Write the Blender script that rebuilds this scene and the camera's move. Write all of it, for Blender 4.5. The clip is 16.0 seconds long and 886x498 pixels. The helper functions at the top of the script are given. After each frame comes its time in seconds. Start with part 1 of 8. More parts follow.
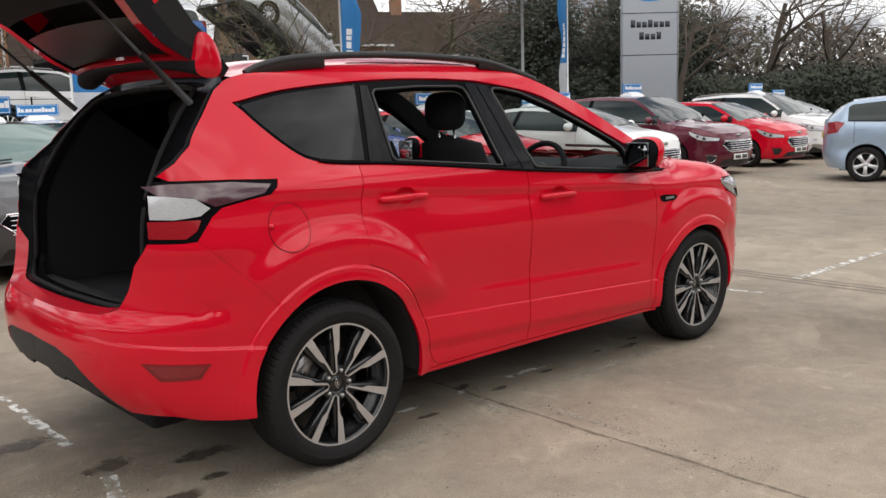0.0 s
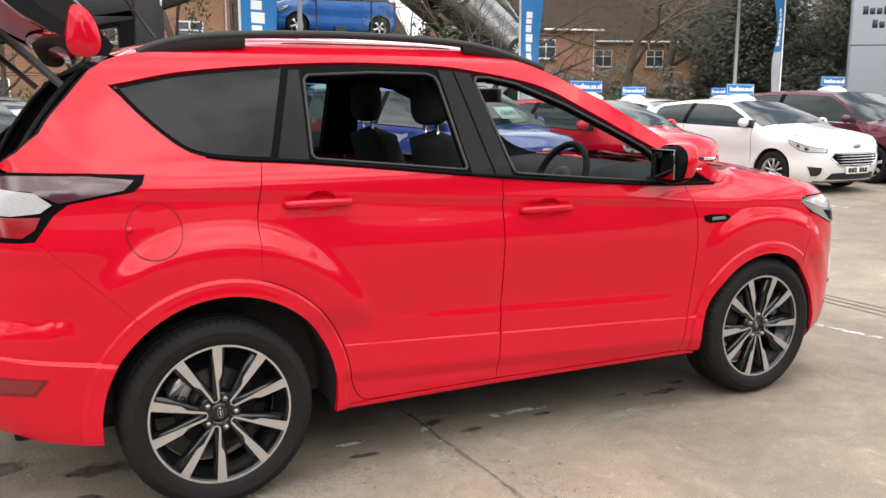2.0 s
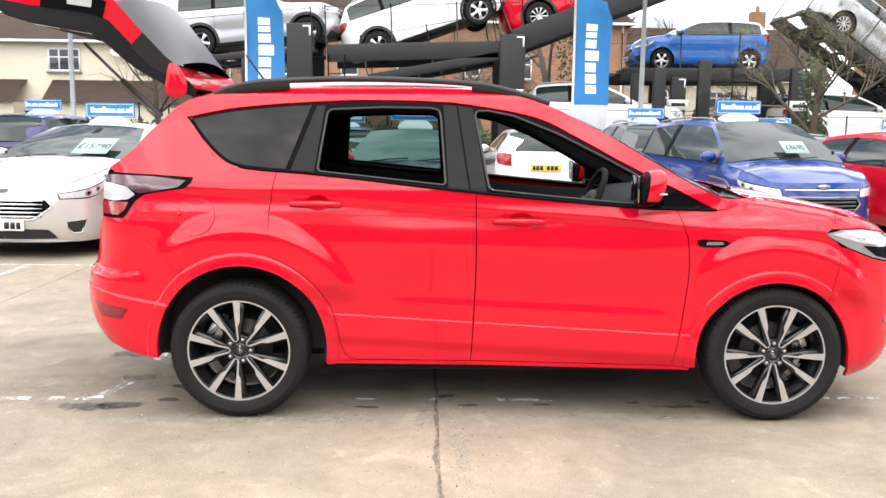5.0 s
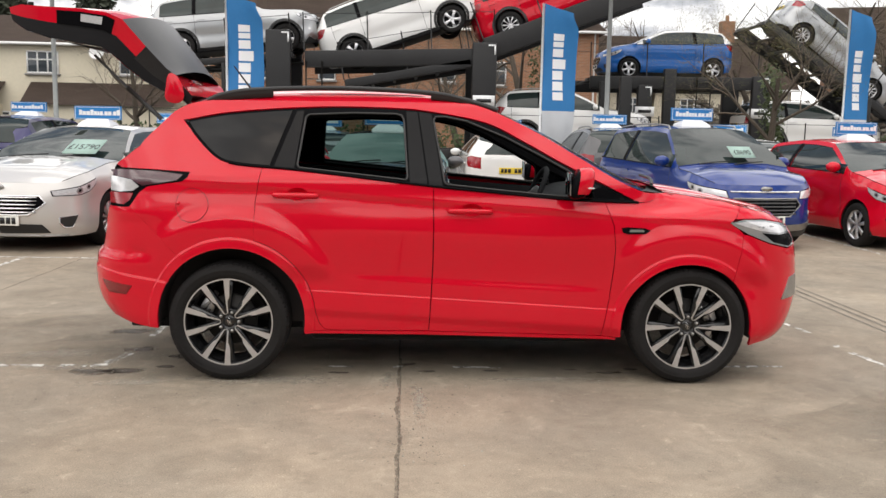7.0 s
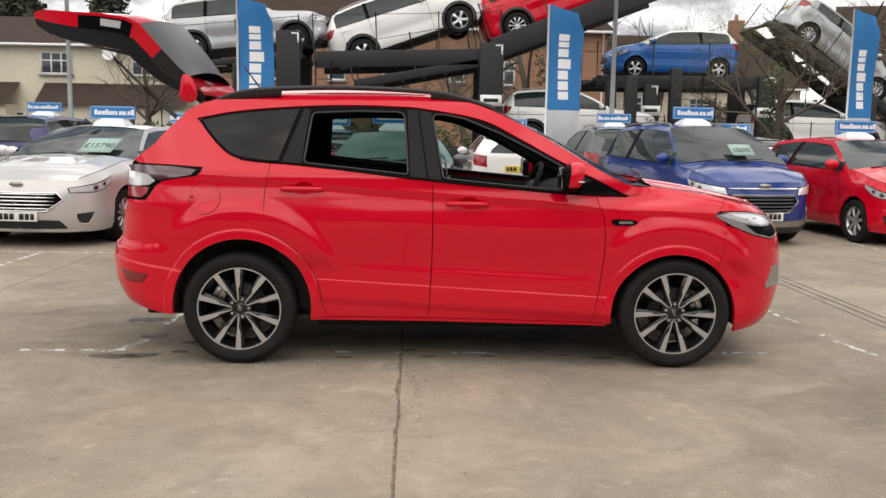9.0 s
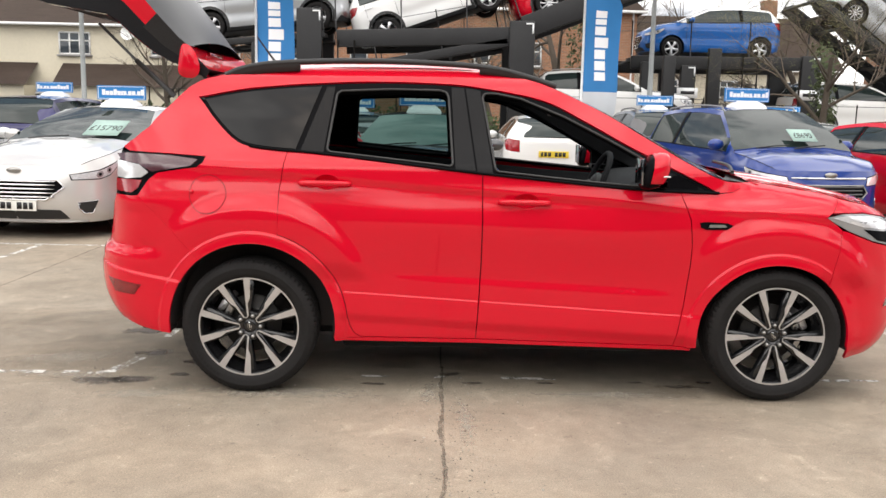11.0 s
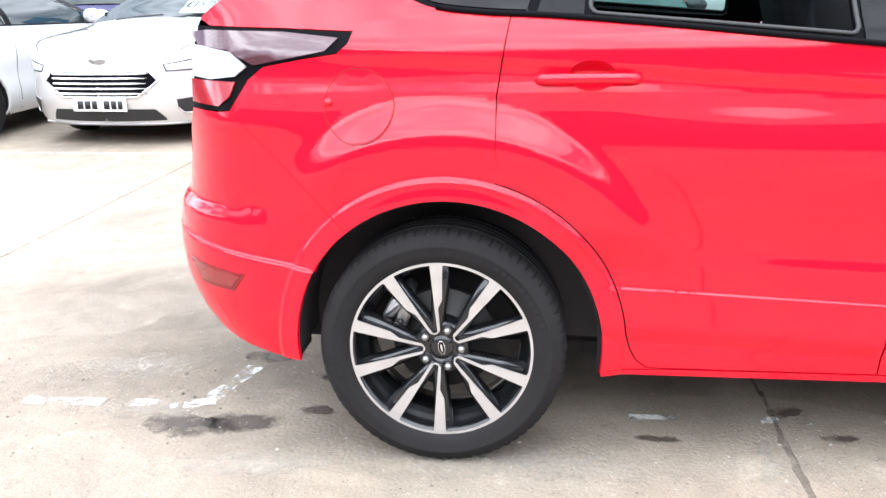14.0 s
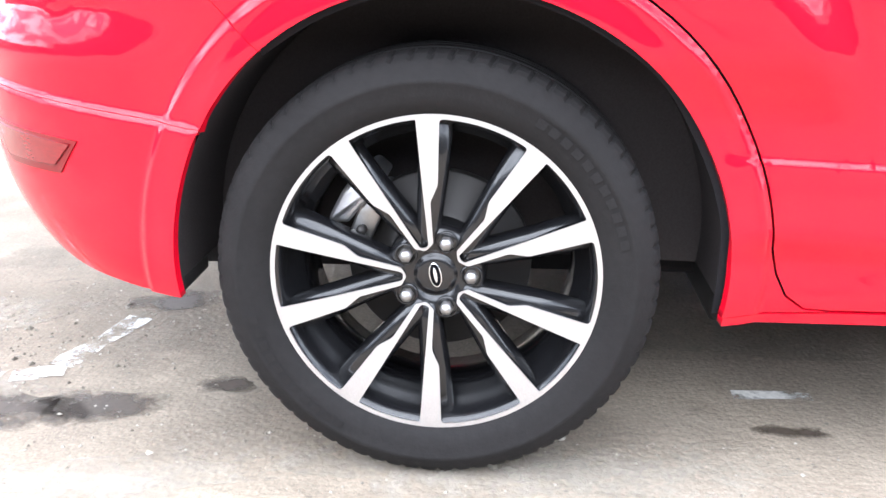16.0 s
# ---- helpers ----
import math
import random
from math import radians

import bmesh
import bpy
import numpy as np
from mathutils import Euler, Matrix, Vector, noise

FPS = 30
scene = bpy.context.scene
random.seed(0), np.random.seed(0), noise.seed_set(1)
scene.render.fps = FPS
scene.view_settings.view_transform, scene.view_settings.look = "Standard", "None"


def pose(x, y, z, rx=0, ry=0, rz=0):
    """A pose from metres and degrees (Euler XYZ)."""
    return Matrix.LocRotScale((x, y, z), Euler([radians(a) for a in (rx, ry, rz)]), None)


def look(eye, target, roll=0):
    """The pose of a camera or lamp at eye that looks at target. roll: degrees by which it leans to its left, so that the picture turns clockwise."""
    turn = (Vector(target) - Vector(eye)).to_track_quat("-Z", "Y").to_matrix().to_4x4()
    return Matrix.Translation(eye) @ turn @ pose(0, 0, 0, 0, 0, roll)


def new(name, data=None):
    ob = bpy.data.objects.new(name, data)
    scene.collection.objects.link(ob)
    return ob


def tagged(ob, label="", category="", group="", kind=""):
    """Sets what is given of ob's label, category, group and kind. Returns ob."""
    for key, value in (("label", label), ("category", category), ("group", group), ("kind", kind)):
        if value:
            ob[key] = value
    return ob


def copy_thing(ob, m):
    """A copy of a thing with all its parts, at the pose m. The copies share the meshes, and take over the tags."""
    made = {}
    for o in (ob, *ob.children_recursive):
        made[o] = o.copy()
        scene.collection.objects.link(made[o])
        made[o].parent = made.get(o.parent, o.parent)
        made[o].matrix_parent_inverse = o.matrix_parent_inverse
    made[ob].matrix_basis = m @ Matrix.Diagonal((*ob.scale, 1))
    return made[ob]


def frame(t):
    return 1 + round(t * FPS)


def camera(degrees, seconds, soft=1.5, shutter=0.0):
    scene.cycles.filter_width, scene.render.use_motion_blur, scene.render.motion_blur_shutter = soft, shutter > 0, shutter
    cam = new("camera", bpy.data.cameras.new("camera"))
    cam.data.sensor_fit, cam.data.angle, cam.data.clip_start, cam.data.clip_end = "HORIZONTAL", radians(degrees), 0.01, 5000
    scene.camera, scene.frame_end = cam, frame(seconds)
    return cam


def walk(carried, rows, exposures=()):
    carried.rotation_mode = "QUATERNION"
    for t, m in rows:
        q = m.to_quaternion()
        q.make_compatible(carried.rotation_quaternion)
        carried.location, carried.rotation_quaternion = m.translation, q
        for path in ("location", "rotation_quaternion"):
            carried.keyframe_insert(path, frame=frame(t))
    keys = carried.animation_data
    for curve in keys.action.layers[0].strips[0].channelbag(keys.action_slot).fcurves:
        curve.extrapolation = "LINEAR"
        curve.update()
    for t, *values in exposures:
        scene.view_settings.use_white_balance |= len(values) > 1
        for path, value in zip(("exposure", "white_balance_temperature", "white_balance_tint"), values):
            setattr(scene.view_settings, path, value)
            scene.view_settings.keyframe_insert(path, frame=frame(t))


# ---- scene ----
cam = camera(53.6, 16.0)
PATH = [
    (0, (-2.002, -3.76, 1.445), (-0.68, -2.292, 1.133), -1.7),
    (0.5, (-1.663, -3.866, 1.457), (-0.408, -2.341, 1.142), -2.2),
    (1, (-1.357, -3.88, 1.439), (-0.162, -2.309, 1.109), -1.5),
    (1.5, (-1.015, -3.852, 1.461), (0.082, -2.215, 1.119), -0.7),
    (2, (-0.714, -3.883, 1.46), (0.216, -2.145, 1.121), 0.2),
    (2.5, (-0.357, -3.972, 1.469), (0.336, -2.123, 1.149), 1.3),
    (3, (-0.158, -4.136, 1.431), (0.326, -2.219, 1.129), 2.0),
    (3.5, (0.07, -4.366, 1.47), (0.35, -2.409, 1.169), 1.7),
    (4, (0.366, -4.582, 1.448), (0.514, -2.607, 1.169), 1.1),
    (4.2, (0.531, -4.691, 1.455), (0.616, -2.711, 1.184), 0.7),
    (6.3, (1.068, -5.714, 1.457), (1.085, -3.733, 1.182), 0.7),
    (6.5, (1.04, -5.752, 1.453), (1.08, -3.771, 1.18), 0.9),
    (7, (1.017, -5.892, 1.448), (1.102, -3.911, 1.187), 1.1),
    (7.5, (1.0, -6.014, 1.452), (1.107, -4.034, 1.188), 1.5),
    (8, (1.076, -6.136, 1.444), (1.149, -4.153, 1.198), 1.4),
    (8.5, (1.114, -6.207, 1.438), (1.174, -4.223, 1.195), 1.1),
    (8.7, (1.106, -6.223, 1.434), (1.167, -4.239, 1.185), 1.0),
    (10.8, (0.868, -5.312, 1.428), (0.928, -3.336, 1.121), 1.2),
    (11, (0.946, -5.244, 1.43), (0.962, -3.267, 1.129), 1.2),
    (11.5, (0.841, -4.936, 1.43), (0.827, -2.963, 1.106), -0.5),
    (12, (0.776, -4.614, 1.415), (0.659, -2.651, 1.05), -1.4),
    (12.5, (0.719, -4.25, 1.387), (0.516, -2.305, 0.966), -0.5),
    (13, (0.552, -3.874, 1.366), (0.333, -1.943, 0.892), -0.6),
    (13.5, (0.414, -3.532, 1.342), (0.186, -1.615, 0.82), -1.4),
    (14, (0.291, -3.104, 1.311), (0.053, -1.203, 0.736), -1.3),
    (14.5, (0.178, -2.733, 1.264), (-0.029, -0.854, 0.613), -1.9),
    (15, (0.123, -2.434, 1.206), (-0.031, -0.592, 0.44), -2.0),
    (15.5, (0.123, -2.235, 1.04), (-0.035, -0.397, 0.266), -1.0),
    (16, (0.118, -2.133, 0.822), (-0.039, -0.246, 0.178), -0.3),
]
EXPOSURE = [(0.0, 0.20, 6450, 10), (0.5, 0.29, 6450, 10), (1.0, 0.34, 6450, 10), (1.5, 0.46, 6450, 10), (2.0, 0.82, 6450, 10), (2.5, 1.24, 6400, 10), (3.0, 1.54, 6500, 10), (3.5, 1.66, 6400, 10), (4.0, 1.64, 6400, 10), (6.5, 0.64, 6400, 10), (7.0, 0.44, 6650, 10), (7.5, 0.34, 6700, 10), (8.5, 0.28, 6700, 10),
            (10.8, 0.74, 6650, 10), (11.5, 0.96, 6500, 10), (12.0, 1.22, 6350, 10), (12.5, 1.44, 6080, 10), (13.5, 1.72, 5820, 10), (14.5, 2.00, 5720, 10), (15.0, 2.00, 5720, 10), (16.0, 2.26, 5620, 11)]
walk(cam, [(t, look(eye, target, roll)) for t, eye, target, roll in PATH], EXPOSURE)

# ---- light ----
world = bpy.data.worlds.new("world")
scene.world = world
world.use_nodes = True
SUN_ELEV, SUN_ROT = 64.0, 205.0   # degrees; rotation counted clockwise from +y


def sky():
    nt = world.node_tree
    nt.nodes.clear()
    out = nt.nodes.new("ShaderNodeOutputWorld")
    bg = nt.nodes.new("ShaderNodeBackground")
    st = nt.nodes.new("ShaderNodeTexSky")
    st.sky_type = "NISHITA"
    st.sun_disc = False
    st.sun_elevation, st.sun_rotation = radians(SUN_ELEV), radians(SUN_ROT)
    st.air_density, st.dust_density = 1.2, 3.0
    # broken cloud cover: pale grey over the blue
    tc = nt.nodes.new("ShaderNodeTexCoord")
    mp = nt.nodes.new("ShaderNodeMapping")
    mp.inputs["Scale"].default_value = (1.6, 1.6, 4.0)
    nz = nt.nodes.new("ShaderNodeTexNoise")
    nz.inputs["Scale"].default_value, nz.inputs["Detail"].default_value, nz.inputs["Roughness"].default_value = 2.3, 7, 0.58
    cov = nt.nodes.new("ShaderNodeValToRGB")
    cov.color_ramp.elements[0].position, cov.color_ramp.elements[1].position = 0.28, 0.46
    tone = nt.nodes.new("ShaderNodeValToRGB")
    tone.color_ramp.elements[0].position, tone.color_ramp.elements[1].position = 0.42, 0.58
    tone.color_ramp.elements[0].color, tone.color_ramp.elements[1].color = (2.6, 2.8, 3.3, 1), (14.8, 14.7, 14.6, 1)
    mix = nt.nodes.new("ShaderNodeMix")
    mix.data_type = "RGBA"
    L = nt.links.new
    L(tc.outputs["Generated"], mp.inputs["Vector"])
    L(mp.outputs["Vector"], nz.inputs["Vector"])
    L(nz.outputs["Fac"], cov.inputs["Fac"])
    L(nz.outputs["Fac"], tone.inputs["Fac"])
    L(cov.outputs["Color"], mix.inputs[0])
    L(st.outputs["Color"], mix.inputs[6])
    L(tone.outputs["Color"], mix.inputs[7])
    L(mix.outputs[2], bg.inputs["Color"])
    bg.inputs["Strength"].default_value = 0.10
    L(bg.outputs["Background"], out.inputs["Surface"])


sky()
sun = new("sun", bpy.data.lights.new("sun", "SUN"))
sun.data.energy, sun.data.angle, sun.data.color = 1.45, radians(95), (1.0, 0.95, 0.88)
_e, _r = radians(SUN_ELEV), radians(SUN_ROT)
_to = Vector((math.sin(_r) * math.cos(_e), math.cos(_r) * math.cos(_e), math.sin(_e)))
sun.matrix_world = look(_to * 50, (0, 0, 0))


# ---- materials ----
def material(name, base, rough=0.5, metal=0.0, coat=0.0, var=0.0, scale=5.0, bump=0.0, bscale=60.0, spec=0.5, emit=None, fine=0.0, island=0.0, stretch=(1, 1, 1)):
    """Principled material: base colour with noise at two scales, optional relief."""
    m = bpy.data.materials.new(name)
    m.use_nodes = True
    nt = m.node_tree
    b = nt.nodes["Principled BSDF"]
    b.inputs["Roughness"].default_value, b.inputs["Metallic"].default_value = rough, metal
    b.inputs["Coat Weight"].default_value, b.inputs["Coat Roughness"].default_value = coat, 0.04
    b.inputs["Specular IOR Level"].default_value = spec
    b.inputs["Base Color"].default_value = (*base, 1)
    L = nt.links.new
    if var or bump or fine or island:
        tc = nt.nodes.new("ShaderNodeTexCoord")
        mp = nt.nodes.new("ShaderNodeMapping")
        mp.inputs["Scale"].default_value = stretch
        L(tc.outputs["Object"], mp.inputs["Vector"])
    if var or fine or island:
        n1 = nt.nodes.new("ShaderNodeTexNoise")
        n1.inputs["Scale"].default_value, n1.inputs["Detail"].default_value = scale, 6
        n2 = nt.nodes.new("ShaderNodeTexNoise")
        n2.inputs["Scale"].default_value, n2.inputs["Detail"].default_value = scale * 14, 4
        L(mp.outputs["Vector"], n1.inputs["Vector"])
        L(mp.outputs["Vector"], n2.inputs["Vector"])
        def mad(src, amount):
            q = nt.nodes.new("ShaderNodeMath")
            q.operation = "MULTIPLY_ADD"
            q.inputs[1].default_value, q.inputs[2].default_value = amount * 2, 1 - amount
            L(src, q.inputs[0])
            return q.outputs[0]
        a = mad(n1.outputs["Fac"], var)
        c = mad(n2.outputs["Fac"], fine)
        mul = nt.nodes.new("ShaderNodeMath")
        mul.operation = "MULTIPLY"
        L(a, mul.inputs[0])
        L(c, mul.inputs[1])
        val = mul.outputs[0]
        if island:
            oi = nt.nodes.new("ShaderNodeObjectInfo")
            d = mad(oi.outputs["Random"], island)
            mul2 = nt.nodes.new("ShaderNodeMath")
            mul2.operation = "MULTIPLY"
            L(val, mul2.inputs[0])
            L(d, mul2.inputs[1])
            val = mul2.outputs[0]
        vm = nt.nodes.new("ShaderNodeVectorMath")
        vm.operation = "SCALE"
        vm.inputs[0].default_value = base
        L(val, vm.inputs["Scale"])
        L(vm.outputs["Vector"], b.inputs["Base Color"])
    if bump:
        nb = nt.nodes.new("ShaderNodeTexNoise")
        nb.inputs["Scale"].default_value, nb.inputs["Detail"].default_value = bscale, 5
        L(mp.outputs["Vector"], nb.inputs["Vector"])
        bp = nt.nodes.new("ShaderNodeBump")
        bp.inputs["Strength"].default_value, bp.inputs["Distance"].default_value = bump, 0.01
        L(nb.outputs["Fac"], bp.inputs["Height"])
        L(bp.outputs["Normal"], b.inputs["Normal"])
    if emit:
        b.inputs["Emission Color"].default_value, b.inputs["Emission Strength"].default_value = (*emit[0], 1), emit[1]
    return m


def glass(name, tint):
    """Thin pane: tinted see-through with Fresnel gloss."""
    m = bpy.data.materials.new(name)
    m.use_nodes = True
    nt = m.node_tree
    nt.nodes.clear()
    out = nt.nodes.new("ShaderNodeOutputMaterial")
    tr = nt.nodes.new("ShaderNodeBsdfTransparent")
    tr.inputs["Color"].default_value = (*tint, 1)
    gl = nt.nodes.new("ShaderNodeBsdfGlossy")
    gl.inputs["Roughness"].default_value = 0.02
    lw = nt.nodes.new("ShaderNodeLayerWeight")
    lw.inputs["Blend"].default_value = 0.5
    pw = nt.nodes.new("ShaderNodeMath")
    pw.operation = "POWER"
    pw.inputs[1].default_value = 5.0
    nt.links.new(lw.outputs["Facing"], pw.inputs[0])
    fr = nt.nodes.new("ShaderNodeMath")
    fr.operation = "MULTIPLY_ADD"
    fr.inputs[1].default_value, fr.inputs[2].default_value = 0.85, 0.04
    nt.links.new(pw.outputs[0], fr.inputs[0])
    mx = nt.nodes.new("ShaderNodeMixShader")
    nt.links.new(fr.outputs[0], mx.inputs["Fac"])
    nt.links.new(tr.outputs["BSDF"], mx.inputs[1])
    nt.links.new(gl.outputs["BSDF"], mx.inputs[2])
    nt.links.new(mx.outputs["Shader"], out.inputs["Surface"])
    return m


def patchy(name, base, thresh, soft, scale, radial=0.0, rough=0.8, cover=1.0):
    """A flat patch whose cover breaks up by noise, and fades towards its rim if radial."""
    m = material(name, base, rough, var=0.35, fine=0.35, scale=7)
    nt = m.node_tree
    L = nt.links.new
    b = nt.nodes["Principled BSDF"]
    tc = nt.nodes.new("ShaderNodeTexCoord")
    nz = nt.nodes.new("ShaderNodeTexNoise")
    nz.inputs["Scale"].default_value, nz.inputs["Detail"].default_value, nz.inputs["Roughness"].default_value = scale, 8, 0.65
    L(tc.outputs["Object"], nz.inputs["Vector"])
    val = nz.outputs["Fac"]
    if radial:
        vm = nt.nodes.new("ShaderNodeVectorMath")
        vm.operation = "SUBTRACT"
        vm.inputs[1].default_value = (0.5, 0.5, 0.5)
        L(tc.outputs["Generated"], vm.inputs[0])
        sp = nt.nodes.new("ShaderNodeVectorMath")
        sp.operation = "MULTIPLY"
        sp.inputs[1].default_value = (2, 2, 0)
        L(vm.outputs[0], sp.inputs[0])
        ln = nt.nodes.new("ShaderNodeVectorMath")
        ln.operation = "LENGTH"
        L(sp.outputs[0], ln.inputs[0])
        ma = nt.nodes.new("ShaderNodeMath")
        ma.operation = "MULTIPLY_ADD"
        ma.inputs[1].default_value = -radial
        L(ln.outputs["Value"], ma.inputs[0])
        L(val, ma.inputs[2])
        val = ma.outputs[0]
    mr = nt.nodes.new("ShaderNodeMapRange")
    mr.inputs["From Min"].default_value, mr.inputs["From Max"].default_value = thresh - soft, thresh + soft
    mr.inputs["To Max"].default_value = cover
    L(val, mr.inputs["Value"])
    L(mr.outputs["Result"], b.inputs["Alpha"])
    return m


def paint(name, base, rough=0.32, metal=0.0):
    return material(name, base, rough, metal, coat=1.0, fine=0.02, scale=9.0, spec=0.15)


M_RED = paint("red_paint", (0.60, 0.0010, 0.017), 0.5)
M_RED.node_tree.nodes["Principled BSDF"].inputs["Coat IOR"].default_value = 1.45
M_RED.node_tree.nodes["Principled BSDF"].inputs["Coat Roughness"].default_value = 0.02
M_RED.node_tree.nodes["Principled BSDF"].inputs["Specular IOR Level"].default_value = 0.04
M_GAPBLACK = material("underside_black", (0.006, 0.006, 0.006), 0.9)
M_GAP = material("shadow_gap_red", (0.10, 0.002, 0.004), 0.7)
M_BLACKGLOSS = material("gloss_black", (0.006, 0.006, 0.007), 0.12, spec=0.07)
M_BLACK = material("black_plastic", (0.018, 0.018, 0.019), 0.55, fine=0.25, scale=20, bump=0.15, bscale=400)
M_RUBBER = material("tyre_rubber", (0.017, 0.016, 0.016), 0.74, spec=0.14, var=0.3, scale=6, fine=0.25, bump=0.12, bscale=200)
M_RUBBERDUST = material("dusty_rubber", (0.075, 0.072, 0.072), 0.85, spec=0.3, var=0.3, scale=20, fine=0.2)
M_TRIM = material("cabin_trim", (0.016, 0.016, 0.018), 0.85, spec=0.15, fine=0.3, scale=30, bump=0.2, bscale=500)
M_CLOTH = material("seat_cloth", (0.022, 0.022, 0.025), 0.95, fine=0.35, scale=40, bump=0.4, bscale=700)
M_HEADLINER = material("headliner", (0.10, 0.10, 0.10), 0.95, fine=0.2, scale=40)
M_ALLOY = material("machined_alloy", (0.66, 0.66, 0.68), 0.36, 0.9, var=0.12, fine=0.12, scale=25)
M_ALLOYBLACK = material("alloy_black", (0.008, 0.008, 0.009), 0.22, coat=0.3)
M_STEEL = material("bare_steel", (0.38, 0.37, 0.36), 0.38, 0.9, var=0.2, fine=0.15, scale=12)
M_CHROME = material("chrome", (0.85, 0.85, 0.87), 0.08, 1.0)
M_DARKGLASS = material("privacy_glass", (0.004, 0.004, 0.005), 0.03, spec=0.5)
M_PILLAR = material("pillar_gloss_black", (0.008, 0.008, 0.009), 0.14, spec=0.14, bump=0.14, bscale=3, stretch=(9, 9, 0.7))
M_SEALGREY = material("window_seal_rubber", (0.024, 0.023, 0.023), 0.55, fine=0.2, scale=30)
M_LINER = material("arch_liner_felt", (0.045, 0.040, 0.040), 0.95, spec=0.1, fine=0.3, scale=20)
M_MIRROR = material("mirror_silver", (0.30, 0.31, 0.33), 0.03, 1.0)
M_TINT = glass("tinted_glass", (0.20, 0.285, 0.27))
M_DISC = material("brake_iron", (0.045, 0.042, 0.040), 0.5, 0.5, var=0.3, scale=10)
M_BEZEL = material("lamp_bezel", (0.30, 0.30, 0.31), 0.2, 0.3, coat=1.0)
M_CLEAR = glass("clear_glass", (0.80, 0.87, 0.85))
M_CARGLASS = material("car_glass", (0.018, 0.027, 0.026), 0.03, spec=0.5, var=0.6, scale=1.6)
M_LAMPCLEAR = material("lamp_clear", (0.72, 0.72, 0.74), 0.12, 0.35, coat=1.0, fine=0.35, scale=5, stretch=(1, 1, 6))
M_LAMPSTOCK = material("lamp_faceted", (0.55, 0.56, 0.58), 0.18, 0.15, coat=0.6, fine=0.8, scale=3, stretch=(1, 1, 4))
M_LAMPRED = material("lamp_red", (0.30, 0.006, 0.012), 0.12, coat=1.0, fine=0.35, scale=4, stretch=(1, 1, 6))
M_LAMPSMOKE = material("lamp_smoke", (0.075, 0.026, 0.034), 0.08, coat=1.0, fine=0.4, scale=4, stretch=(1, 1, 5))
M_PLASTIC = glass("clear_plastic", (0.86, 0.89, 0.90))
M_DUSTGLASS = material("dusty_tail_glass", (0.018, 0.018, 0.020), 0.30, spec=0.35, var=0.3, fine=0.6, scale=14)
M_INNERGLASS = material("tail_glass_from_below", (0.014, 0.012, 0.013), 0.30, spec=0.15)
for _m, _i in ((M_BLACKGLOSS, 1.24), (M_DARKGLASS, 1.32), (M_CARGLASS, 1.43)):
    _m.node_tree.nodes["Principled BSDF"].inputs["IOR"].default_value = _i
M_WHITEPLATE = material("plate_white", (0.80, 0.80, 0.76), 0.4)
M_YELLOWPLATE = material("plate_yellow", (0.75, 0.55, 0.05), 0.4)
M_INK = material("plate_ink", (0.01, 0.01, 0.012), 0.5)
M_SIGNBLUE = material("sign_blue", (0.015, 0.19, 0.50), 0.45, fine=0.05)
M_SIGNWHITE = material("sign_white", (0.80, 0.81, 0.82), 0.5, fine=0.04)


# ---- mesh helpers ----
def part(name, bm, mat, parent=None, label="", smooth=True, at=None):
    """Links a bmesh as one mesh object under parent."""
    me = bpy.data.meshes.new(name)
    if smooth:
        for f in bm.faces:
            f.smooth = True
    bm.to_mesh(me)
    bm.free()
    for k in (mat if isinstance(mat, (list, tuple)) else [mat]):
        me.materials.append(k)
    ob = new(name, me)
    if parent:
        ob.parent = parent
    if at is not None:
        ob.matrix_basis = at
    if label:
        ob["label"] = label
    return ob


def thing(name, label, category, group="", at=None, kind=""):
    ob = new(name)
    ob.empty_display_size = 0.2
    if at is not None:
        ob.matrix_basis = at
    return tagged(ob, label, category, group, kind)


def clamp(x, a=0.0, b=1.0):
    return max(a, min(b, x))


def ease(a, b, x):
    t = clamp((x - a) / (b - a))
    return t * t * (3 - 2 * t)


def table(tab, x):
    """Smooth interpolation through (x, value) pairs."""
    if x <= tab[0][0]:
        return tab[0][1]
    if x >= tab[-1][0]:
        return tab[-1][1]
    for i in range(len(tab) - 1):
        (x0, y0), (x1, y1) = tab[i], tab[i + 1]
        if x <= x1:
            d = x1 - x0
            def slope(k):
                if k <= 0 or k >= len(tab) - 1:
                    return (y1 - y0) / d
                a, b, c = tab[k - 1], tab[k], tab[k + 1]
                return (c[1] - a[1]) / (c[0] - a[0])
            m0, m1 = slope(i), slope(i + 1)
            t = (x - x0) / d
            return ((2 * t ** 3 - 3 * t * t + 1) * y0 + (t ** 3 - 2 * t * t + t) * d * m0
                    + (3 * t * t - 2 * t ** 3) * y1 + (t ** 3 - t * t) * d * m1)


def spline(pts, n=6):
    """Catmull-Rom curve through points of any size."""
    pts = [Vector(p) for p in pts]
    out = []
    for i in range(len(pts) - 1):
        p0, p1, p2, p3 = pts[max(i - 1, 0)], pts[i], pts[i + 1], pts[min(i + 2, len(pts) - 1)]
        for k in range(n):
            t = k / n
            out.append(0.5 * (2 * p1 + (p2 - p0) * t + (2 * p0 - 5 * p1 + 4 * p2 - p3) * t * t + (3 * p1 - p0 - 3 * p2 + p3) * t ** 3))
    out.append(pts[-1])
    return [tuple(p) for p in out]


def arc(cx, cz, r, a0, a1, n=24):
    return [(cx + r * math.cos(radians(a0 + (a1 - a0) * k / n)), cz + r * math.sin(radians(a0 + (a1 - a0) * k / n))) for k in range(n + 1)]


